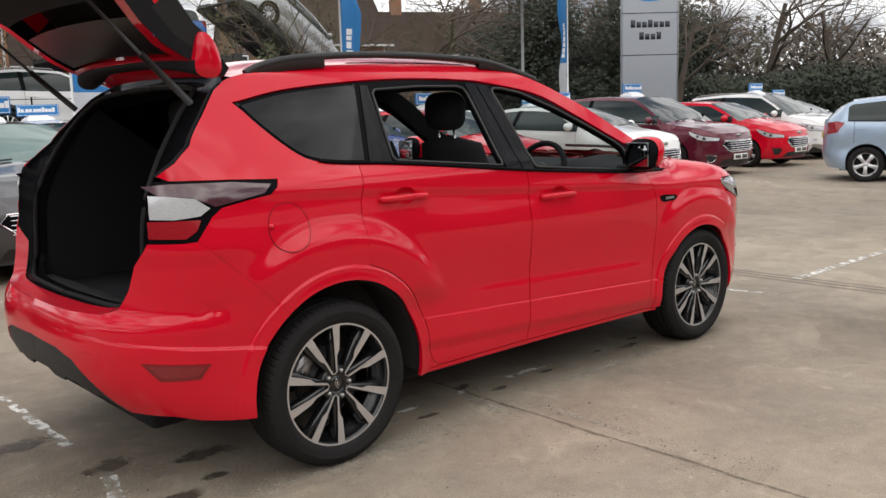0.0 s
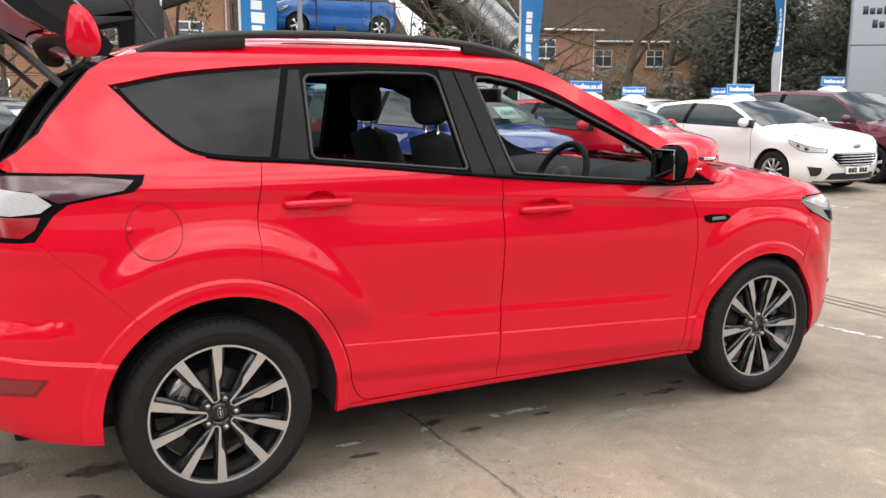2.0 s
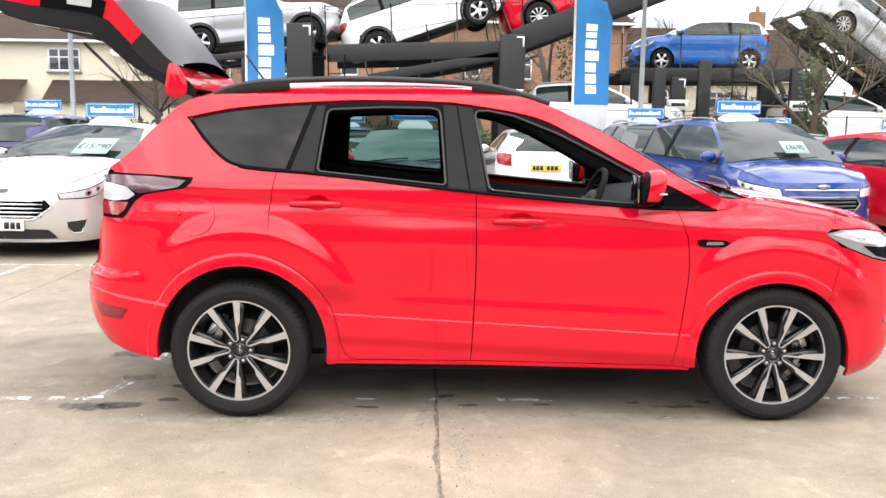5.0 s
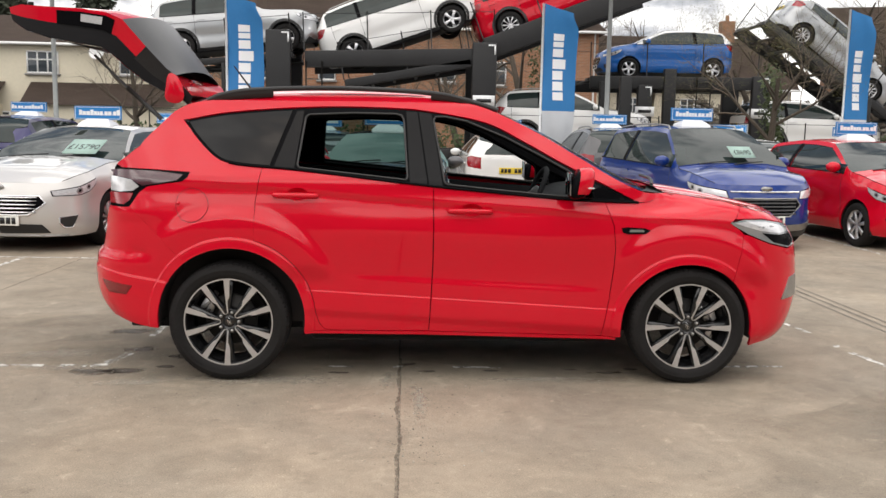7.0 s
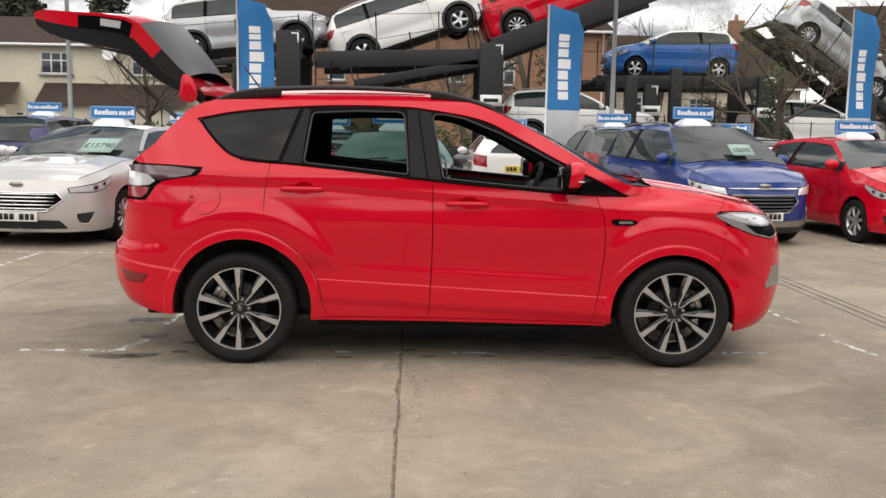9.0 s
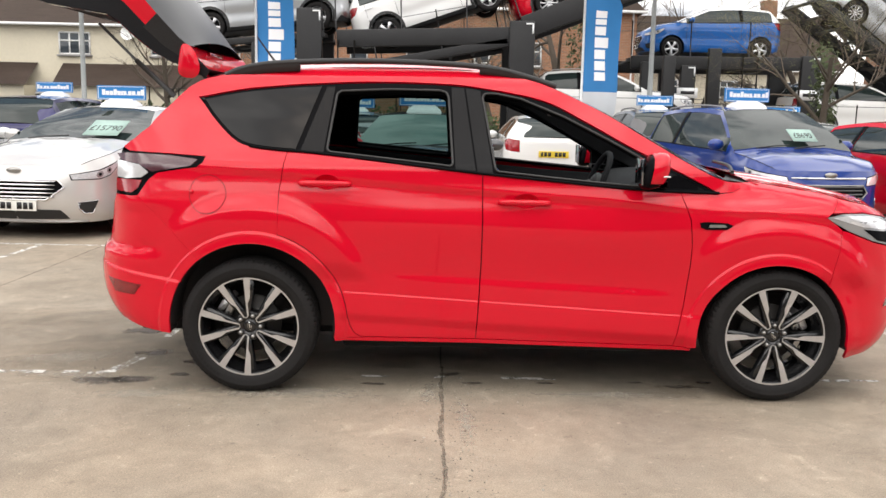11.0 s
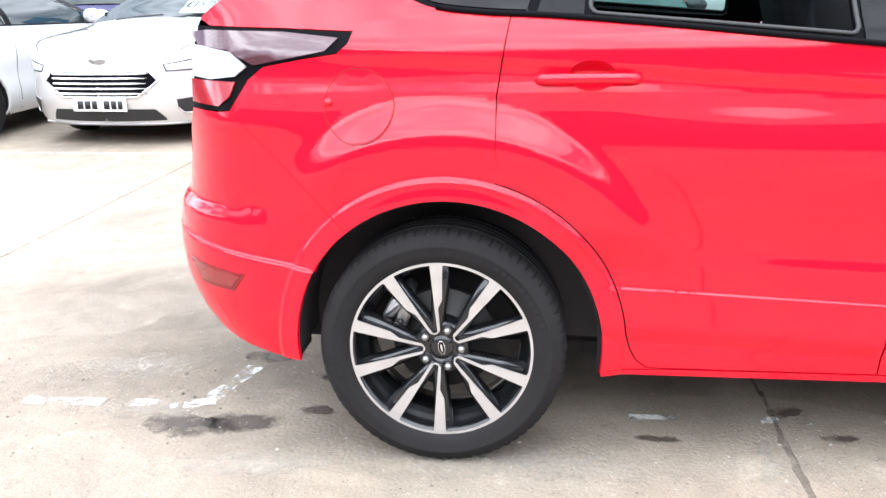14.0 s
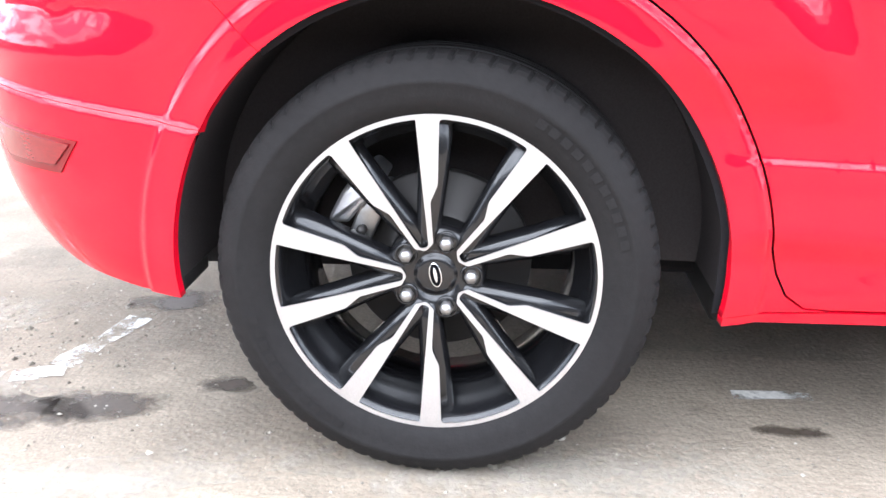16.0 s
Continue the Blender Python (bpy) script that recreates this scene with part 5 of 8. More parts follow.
    caliper = shared("suv/brake_caliper", lambda: plate2d(rounded([(-0.185, 0.045, 0.01), (-0.165, 0.10, 0.015), (-0.125, 0.148, 0.012), (-0.098, 0.130, 0.008), (-0.112, 0.105, 0.008), (-0.135, 0.075, 0.006), (-0.150, 0.05, 0.01)][::-1]), -0.040, 0.05, 0.006), M_ALLOY, w, cal, "bare metal brake caliper")
    shared("suv/caliper_bracket", lambda: plate2d(rounded([(-0.150, 0.022, 0.008), (-0.138, 0.072, 0.008), (-0.10, 0.118, 0.01), (-0.075, 0.095, 0.008), (-0.098, 0.070, 0.008), (-0.112, 0.022, 0.01)][::-1]), -0.030, 0.04, 0.004), M_STEEL, caliper, I)
    for bx, bz in ((-0.128, 0.040), (-0.092, 0.098)):
        shared("suv/caliper_bolt", lambda: lathe([(0.0, -0.044), (0.008, -0.043), (0.009, -0.038), (0.009, -0.02)], 8), M_DISC, caliper, Matrix.Translation((bx, 0, bz)))


red_suv()


# ---- yard ground ----
def concrete():
    """Old cast concrete: broad stains, cloudy patches, exposed stone and sand."""
    m = material("concrete", (0.30, 0.262, 0.215), 0.82, bump=0.5, bscale=70)
    nt = m.node_tree
    L = nt.links.new
    b = nt.nodes["Principled BSDF"]
    tc = nt.nodes.new("ShaderNodeTexCoord")
    def tex(scale, detail, lo, hi, a, z, dist=0.0):
        n = nt.nodes.new("ShaderNodeTexNoise")
        n.inputs["Scale"].default_value, n.inputs["Detail"].default_value, n.inputs["Distortion"].default_value, n.inputs["Roughness"].default_value = scale, detail, dist, 0.62
        L(tc.outputs["Object"], n.inputs["Vector"])
        r = nt.nodes.new("ShaderNodeMapRange")
        r.inputs["From Min"].default_value, r.inputs["From Max"].default_value, r.inputs["To Min"].default_value, r.inputs["To Max"].default_value = lo, hi, a, z
        L(n.outputs["Fac"], r.inputs["Value"])
        return r.outputs["Result"]
    def mul(p, q):
        k = nt.nodes.new("ShaderNodeMath")
        k.operation = "MULTIPLY"
        L(p, k.inputs[0])
        L(q, k.inputs[1])
        return k.outputs[0]
    v = mul(tex(0.28, 6, 0.35, 0.65, 0.76, 1.16, 0.6), tex(1.7, 8, 0.35, 0.66, 0.82, 1.13, 1.2))
    v = mul(v, tex(11, 9, 0.33, 0.68, 0.92, 1.08, 0.6))
    v = mul(v, tex(4.5, 10, 0.60, 0.70, 1.0, 1.30, 0.4))      # pale worn skin
    v = mul(v, tex(7.5, 10, 0.27, 0.36, 0.66, 1.0, 0.3))      # dark spots
    v = mul(v, tex(150, 3, 0.36, 0.64, 0.84, 1.16))
    v = mul(v, tex(34, 5, 0.64, 0.70, 1.0, 0.60))             # pits
    v = mul(v, tex(27, 5, 0.63, 0.72, 1.0, 1.45, 0.5))        # bare chips
    vo = nt.nodes.new("ShaderNodeTexVoronoi")
    vo.inputs["Scale"].default_value = 95
    L(tc.outputs["Object"], vo.inputs["Vector"])
    r = nt.nodes.new("ShaderNodeMapRange")
    r.inputs["From Min"].default_value, r.inputs["From Max"].default_value, r.inputs["To Min"].default_value, r.inputs["To Max"].default_value = 0.05, 0.30, 1.25, 0.98
    L(vo.outputs["Distance"], r.inputs["Value"])
    v = mul(v, r.outputs["Result"])
    oi = nt.nodes.new("ShaderNodeObjectInfo")
    r2 = nt.nodes.new("ShaderNodeMapRange")
    r2.inputs["To Min"].default_value, r2.inputs["To Max"].default_value = 0.93, 1.07
    L(oi.outputs["Random"], r2.inputs["Value"])
    v = mul(v, r2.outputs["Result"])
    warm = nt.nodes.new("ShaderNodeMix")
    warm.data_type = "RGBA"
    warm.inputs[6].default_value, warm.inputs[7].default_value = (0.318, 0.260, 0.194, 1), (0.280, 0.239, 0.187, 1)
    L(tex(0.7, 5, 0.35, 0.65, 0.0, 1.0), warm.inputs[0])
    sc = nt.nodes.new("ShaderNodeVectorMath")
    sc.operation = "SCALE"
    L(warm.outputs[2], sc.inputs[0])
    L(v, sc.inputs["Scale"])
    L(sc.outputs["Vector"], b.inputs["Base Color"])
    return m


M_CONCRETE = concrete()
M_JOINT = material("joint_tar", (0.15, 0.135, 0.115), 0.95, var=0.4, fine=0.4, scale=3, bump=0.4, bscale=90)
M_ASPHALT = material("asphalt", (0.10, 0.10, 0.10), 0.9, var=0.25, fine=0.35, scale=0.8, bump=0.4, bscale=120)
M_LINE = patchy("worn_line_paint", (0.70, 0.685, 0.64), 0.49, 0.07, 12.0)
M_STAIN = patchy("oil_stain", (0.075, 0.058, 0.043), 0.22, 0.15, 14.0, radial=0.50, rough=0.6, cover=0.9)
M_GRIMESHADE = patchy("grime_and_shade", (0.13, 0.102, 0.075), 0.20, 0.30, 3.5, radial=0.55, rough=0.8, cover=0.24)
M_SPALL = patchy("spalled_concrete", (0.42, 0.38, 0.315), 0.40, 0.16, 22.0, radial=0.30, rough=0.95, cover=0.6)
M_CRACK = patchy("crack_dirt", (0.145, 0.122, 0.096), 0.42, 0.12, 13.0, rough=0.95, cover=0.5)


def ground():
    bm = bmesh.new()
    bm.faces.new([bm.verts.new(p) for p in ((-600, -600, -0.02), (600, -600, -0.02), (600, 900, -0.02), (-600, 900, -0.02))])
    g = tagged(part("ground", bm, M_JOINT, smooth=False), "pale worn concrete yard with tarred slab joints", "ground", kind="structure")
    xs = [-24.2, -20.6, -17.0, -13.4, -9.8, -6.15, -2.55, 1.0, 4.82, 8.45, 12.1, 15.7, 19.3, 22.9, 26.5]
    ys = [-22, -16.5, -11.0, -5.6, -0.52, 4.05, 9.2, 14.5, 20.0]
    rnd = random.Random(4)
    for x0, x1 in zip(xs, xs[1:]):
        for y0, y1 in zip(ys, ys[1:]):
            if x0 < 4.0 and y0 == -5.6:
                y0s = [(y0, 4.05)]
            elif x0 < 4.0 and y0 == -0.52:
                continue
            else:
                y0s = [(y0, y1)]
            for a, b in y0s:
                gapx, gapy = 0.0011, 0.0011
                def fn(u, v, a=a, b=b):
                    x, y = x0 + gapx + (x1 - x0 - 2 * gapx) * u, a + gapy + (b - a - 2 * gapy) * v
                    e = 0.010 * (noise.noise(Vector((x * 2.3, y * 2.3, 3))) if u in (0, 1) or v in (0, 1) else 0)
                    return Vector((x + (e if u in (0, 1) else 0), y + (e if v in (0, 1) else 0), 0))
                sl = grid(fn, 10, 16)
                rim = [e for e in sl.edges if e.is_boundary]
                low = {}
                for e in rim:
                    for v in e.verts:
                        if v not in low:
                            low[v] = sl.verts.new((v.co.x, v.co.y, -0.02))
                for e in rim:
                    l = e.link_loops[0]
                    p, q = l.vert, l.link_loop_next.vert
                    sl.faces.new((q, p, low[p], low[q]))
                part("slab", sl, M_CONCRETE, g, smooth=False)
    # outer tarmac
    for k, (x0, x1, y0, y1) in enumerate(((-300, 300, 20.02, 300), (-300, -24.22, -200, 20), (26.52, 300, -200, 20), (-24.2, 26.5, -200, -22.02))):
        bm = bmesh.new()
        bm.faces.new([bm.verts.new(p) for p in ((x0, y0, -0.004), (x1, y0, -0.004), (x1, y1, -0.004), (x0, y1, -0.004))])
        tagged(part("road", bm, M_ASPHALT, smooth=False), "grey tarmac beyond the concrete yard", "road", kind="structure")
    return g


def blot(rnd, cx, cy, rx, ry, ang, n=26, rough=0.35, z=0.0015):
    """An uneven flat patch."""
    bm = bmesh.new()
    c, s = math.cos(radians(ang)), math.sin(radians(ang))
    ph = rnd.random() * 50
    vs = []
    for k in range(n):
        t = 2 * math.pi * k / n
        r = 1 + rough * noise.noise(Vector((math.cos(t) * 1.7 + ph, math.sin(t) * 1.7, ph))) * 2
        x, y = rx * r * math.cos(t), ry * r * math.sin(t)
        vs.append(bm.verts.new((cx + 1.35 * (x * c - y * s), cy + 1.35 * (x * s + y * c), z)))
    bm.faces.new(vs)
    bmesh.ops.triangulate(bm, faces=bm.faces)
    return bm


def line_piece(rnd, x0, y0, x1, y1, w, z=0.0025, wear=0.42):
    """A worn painted dash with ragged edges."""
    a, b = Vector((x0, y0)), Vector((x1, y1))
    d = b - a
    n = max(4, int(d.length / 0.035))
    nn = Vector((-d.y, d.x)).normalized()
    bm = bmesh.new()
    ph = rnd.random() * 90
    L, R = [], []
    for k in range(n + 1):
        p = a + d * k / n
        e0 = w / 2 * (1 - wear * (0.5 + noise.noise(Vector((k * 0.45, ph, 0))) * 1.4))
        e1 = w / 2 * (1 - wear * (0.5 + noise.noise(Vector((k * 0.45, ph, 7))) * 1.4))
        L.append(bm.verts.new((p.x + nn.x * e0, p.y + nn.y * e0, z)))
        R.append(bm.verts.new((p.x - nn.x * e1, p.y - nn.y * e1, z)))
    for k in range(n):
        bm.faces.new((R[k], R[k + 1], L[k + 1], L[k]))
    return bm


def markings(g):
    rnd = random.Random(11)
    dashes = [(-1.85, -0.60, -1.60, -0.60, 0.05), (-1.46, -0.60, -1.18, -0.60, 0.07), (-1.08, -0.595, -0.92, -0.59, 0.065), (-0.90, -0.59, -0.80, -0.56, 0.07), (-0.82, -0.54, -0.75, -0.28, 0.085), (-0.75, 0.2, -0.75, 1.2, 0.06),
              (0.95, -0.56, 1.10, -0.56, 0.05), (1.32, -0.56, 1.62, -0.56, 0.05), (0.55, -0.57, 0.70, -0.57, 0.04), (3.02, -0.50, 3.45, -0.48, 0.05), (4.02, 1.0, 4.08, 0.50, 0.055), (4.10, -0.10, 4.17, -0.52, 0.06), (4.08, 0.05, 4.1, 0.12, 0.05),
              (-3.24, 0.2, -3.20, 3.86, 0.075), (-6.2, 3.95, -1.9, 3.90, 0.075), (-0.9, 3.92, 1.6, 3.92, 0.07), (1.65, 3.9, 1.65, 8.5, 0.07), (4.1, 4.05, 4.1, 8.5, 0.07),
              (4.86, -0.46, 7.6, -0.46, 0.09), (9.8, 4.0, 9.8, 8.5, 0.08), (12.9, 4.0, 12.9, 8.5, 0.08), (-9.0, 3.95, -7.0, 3.95, 0.07), (7.2, 4.1, 7.2, 8.2, 0.07), (-2.6, 3.6, 0, 3.62, 0.0)]
    for x0, y0, x1, y1, w in dashes:
        if w:
            part("line_mark", line_piece(rnd, x0, y0, x1, y1, w), M_LINE, g, smooth=False)
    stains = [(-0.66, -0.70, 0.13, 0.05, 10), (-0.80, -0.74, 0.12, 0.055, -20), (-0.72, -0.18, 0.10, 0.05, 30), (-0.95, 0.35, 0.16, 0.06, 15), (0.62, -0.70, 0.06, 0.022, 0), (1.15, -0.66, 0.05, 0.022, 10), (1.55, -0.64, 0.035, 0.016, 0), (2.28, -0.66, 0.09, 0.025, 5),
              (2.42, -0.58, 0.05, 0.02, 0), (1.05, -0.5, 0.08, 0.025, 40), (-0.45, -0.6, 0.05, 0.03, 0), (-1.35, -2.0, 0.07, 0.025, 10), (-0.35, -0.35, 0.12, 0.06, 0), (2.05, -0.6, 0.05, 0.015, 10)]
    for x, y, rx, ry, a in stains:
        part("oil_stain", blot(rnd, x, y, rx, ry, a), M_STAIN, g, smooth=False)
    # pair of drain slots and ragged cracks
    for x in (4.70, 4.80, 4.90):
        part("drain_edge", line_piece(rnd, x, -6, x + 0.02, 14, 0.016, 0.003, 0.2), M_JOINT, g, smooth=False)
    def ragged(x0, y0, x1, y1, w, seed):
        """An open joint or crack with crumbled edges."""
        bm = bmesh.new()
        a, d = Vector((x0, y0)), Vector((x1 - x0, y1 - y0))
        side = Vector((-d.y, d.x)).normalized()
        n = int(d.length / 0.016)
        for k in range(n + 1):
            c = a + d * k / n
            t = c.length
            c = c + side * (0.016 * noise.noise(Vector((t * 2.6, seed, 5))) + 0.006 * noise.noise(Vector((t * 17, seed, 1))))
            e = [w * max(0.15, 0.75 + 0.9 * noise.noise(Vector((t * 5, seed, j * 3.0))) + 0.6 * noise.noise(Vector((t * 31, seed, j * 7.0)))) for j in (1, 2)]
            q = [bm.verts.new((*(c - side * e[0]), 0.0032)), bm.verts.new((*(c + side * e[1]), 0.0032))]
            if k:
                bm.faces.new((last[0], q[0], q[1], last[1]))
            last = q
        return bm
    for k, (x0, y0, x1, y1, w) in enumerate(((1.012, -5.5, 0.985, -0.35, 0.012), (0.985, -0.35, 1.0, 3.9, 0.007), (-2.55, -3.2, -2.55, 3.9, 0.008), (4.82, -3.5, 4.82, 3.9, 0.008))):
        part("crack_filler", ragged(x0, y0, x1, y1, w, k * 9.0), M_CRACK, g, smooth=False)
    # dark blots: grime, with the shade under car and wheels painted in
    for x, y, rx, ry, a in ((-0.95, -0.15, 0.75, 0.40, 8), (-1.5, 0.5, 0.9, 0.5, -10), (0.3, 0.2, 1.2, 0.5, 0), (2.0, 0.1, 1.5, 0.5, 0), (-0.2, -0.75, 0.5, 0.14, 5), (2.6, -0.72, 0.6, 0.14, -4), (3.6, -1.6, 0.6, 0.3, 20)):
        part("grime", blot(rnd, x, y, rx, ry, a, z=0.0011), M_GRIMESHADE, g, smooth=False)
    for x, y, rx, ry, a in ((-1.22, -0.30, 0.22, 0.10, 20), (-1.0, -0.64, 0.20, 0.05, 0), (0.15, -0.86, 0.42, 0.07, -3), (0.93, -0.85, 0.05, 0.14, 0), (1.10, -1.3, 0.05, 0.30, 4), (-0.55, -0.95, 0.25, 0.05, 12), (1.8, -0.82, 0.35, 0.05, 3)):
        part("worn_patch", blot(rnd, x, y, rx, ry, a, z=0.0019), M_SPALL, g, smooth=False)


def grit():
    """Loose stones and crumbs of concrete on the slabs, too many to count."""
    rnd = random.Random(71)
    verts, faces = [], []
    for k in range(2600):
        if k % 3 == 0:
            x, y = rnd.gauss(-1.1, 0.35), rnd.gauss(-0.42, 0.16)
        elif k % 3 == 1:
            x, y = rnd.uniform(-1.6, 2.4), -0.72 - abs(rnd.gauss(0, 0.42))
        else:
            x, y = rnd.gauss(1.05, 0.12), rnd.uniform(-2.2, -0.6)
        r = rnd.uniform(0.0012, 0.0045) * (1.8 if rnd.random() < 0.06 else 1.0)
        a = rnd.uniform(0, 6.28)
        n = len(verts)
        for j in range(4):
            q = r * rnd.uniform(0.6, 1.4)
            verts.append((x + q * math.cos(a + j * 1.57), y + q * math.sin(a + j * 1.57), 0.0012))
        verts.append((x + r * rnd.uniform(-.3, .3), y + r * rnd.uniform(-.3, .3), r * rnd.uniform(0.7, 1.3)))
        faces += [(n + j, n + (j + 1) % 4, n + 4) for j in range(4)]
    me = bpy.data.meshes.new("grit")
    me.from_pydata(verts, [], faces)
    m = material("grit_stone", (0.30, 0.26, 0.21), 0.9)
    nt = m.node_tree
    geo = nt.nodes.new("ShaderNodeNewGeometry")
    ramp = nt.nodes.new("ShaderNodeValToRGB")
    ramp.color_ramp.elements[0].color, ramp.color_ramp.elements[1].color = (0.10, 0.085, 0.065, 1), (0.43, 0.40, 0.34, 1)
    nt.links.new(geo.outputs["Random Per Island"], ramp.inputs["Fac"])
    nt.links.new(ramp.outputs["Color"], nt.nodes["Principled BSDF"].inputs["Base Color"])
    me.materials.append(m)
    return tagged(new("grit", me), "loose grit and crumbs on the concrete", "grit", kind="stuff")


YARD = ground()
grit()
markings(YARD)

# ---- stock cars ----
_stock = {}


def stock_shared(key, build, mat, parent, at, label=""):
    name = key.split("/")[-1]
    if key not in _stock:
        ob = part(name, build(), mat, parent, label, at=at, smooth=not key.startswith("sign"))
        _stock[key] = ob.data
        return ob
    ob = new(name, _stock[key])
    ob.parent, ob.matrix_basis = parent, at
    if label:
        ob["label"] = label
    return ob


def road_wheel(car, x, y, s, r, rimmat, style):
    w = new("wheel")
    w.empty_display_size = 0.1
    w.parent, w.matrix_basis = car, pose(x, s * y, r, 0, 0, 0 if s < 0 else 180) @ Matrix.Diagonal((r, r, r, 1))
    I = Matrix()
    stock_shared("any/tyre", lambda: lathe([(0.66, 0.28), (0.74, 0.31), (0.86, 0.33), (0.95, 0.30), (0.99, 0.24), (1.0, 0.1), (1.0, -0.1), (0.99, -0.24), (0.95, -0.30), (0.86, -0.33), (0.74, -0.31), (0.66, -0.28)], 40), M_RUBBER, w, I)
    rim = stock_shared("any/rim", lambda: lathe([(0.62, 0.2), (0.58, -0.1), (0.64, -0.24), (0.69, -0.27), (0.70, -0.26), (0.66, -0.22)], 40), rimmat, w, I)
    if rim.data.materials[0] is not rimmat:
        rim.material_slots[0].link = "OBJECT"
        rim.material_slots[0].material = rimmat
    stock_shared("any/brake", lambda: lathe([(0.0, -0.02), (0.58, -0.02), (0.58, 0.05)], 24), M_TRIM, w, I)
    n = {"five": 5, "ten": 10, "seven": 7}[style]
    def sp():
        wd = {"five": 0.13, "ten": 0.055, "seven": 0.085}[style]
        return plate2d([(0.05, -wd * 0.8), (0.05, wd * 0.8), (0.35, wd * 0.7), (0.66, wd * 1.15), (0.66, -wd * 1.15), (0.35, -wd * 0.7)], -0.24, -0.15, 0.02)
    for k in range(n):
        ob = stock_shared(style + "/spoke", sp, rimmat, w, Matrix.Rotation(radians(90 + 360 * k / n), 4, "Y"))
        if ob.data.materials[0] is not rimmat:
            ob.material_slots[0].link = "OBJECT"
            ob.material_slots[0].material = rimmat
    ob = stock_shared("any/hub", lambda: lathe([(0.0, -0.25), (0.10, -0.25), (0.14, -0.22), (0.14, -0.1)], 16), rimmat, w, I)
    if ob.data.materials[0] is not rimmat:
        ob.material_slots[0].link = "OBJECT"
        ob.material_slots[0].material = rimmat


MODELS = {
    # length, width, height, wheelbase, front overhang, wheel radius, bonnet front z, cowl (x from front axle, z), roof front x, roof rear x, tail (x from rear axle, z), belt rear z
    "saloon": dict(L=4.87, W=1.85, H=1.48, wb=2.85, fo=0.98, r=0.33, hf=0.80, cowl=(-0.42, 1.02), rf=1.45, rr=0.05, tail=(-0.72, 1.08), belt=1.05, face="wide"),
    "supermini": dict(L=4.02, W=1.73, H=1.48, wb=2.49, fo=0.82, r=0.305, hf=0.79, cowl=(-0.22, 1.02), rf=1.42, rr=-0.22, tail=(-0.62, 1.08), belt=1.06, face="wide"),
    "hatchback": dict(L=4.36, W=1.82, H=1.47, wb=2.65, fo=0.89, r=0.32, hf=0.79, cowl=(-0.28, 1.02), rf=1.45, rr=-0.15, tail=(-0.72, 1.10), belt=1.06, face="wide"),
    "crossover": dict(skid=True, L=4.02, W=1.765, H=1.64, wb=2.52, fo=0.80, r=0.335, hf=0.86, cowl=(-0.10, 1.07), rf=1.60, rr=-0.36, tail=(-0.64, 1.16), belt=1.12, face="tall"),
    "people_carrier": dict(L=4.80, W=1.90, H=1.64, wb=2.85, fo=0.98, r=0.345, hf=0.84, cowl=(-0.20, 1.06), rf=1.75, rr=-0.35, tail=(-0.84, 1.15), belt=1.12, face="wide"),
    "offroader": dict(L=4.38, W=1.84, H=1.62, wb=2.64, fo=0.86, r=0.345, hf=0.90, cowl=(-0.50, 1.10), rf=1.28, rr=-0.38, tail=(-0.76, 1.16), belt=1.13, face="tall"),
}


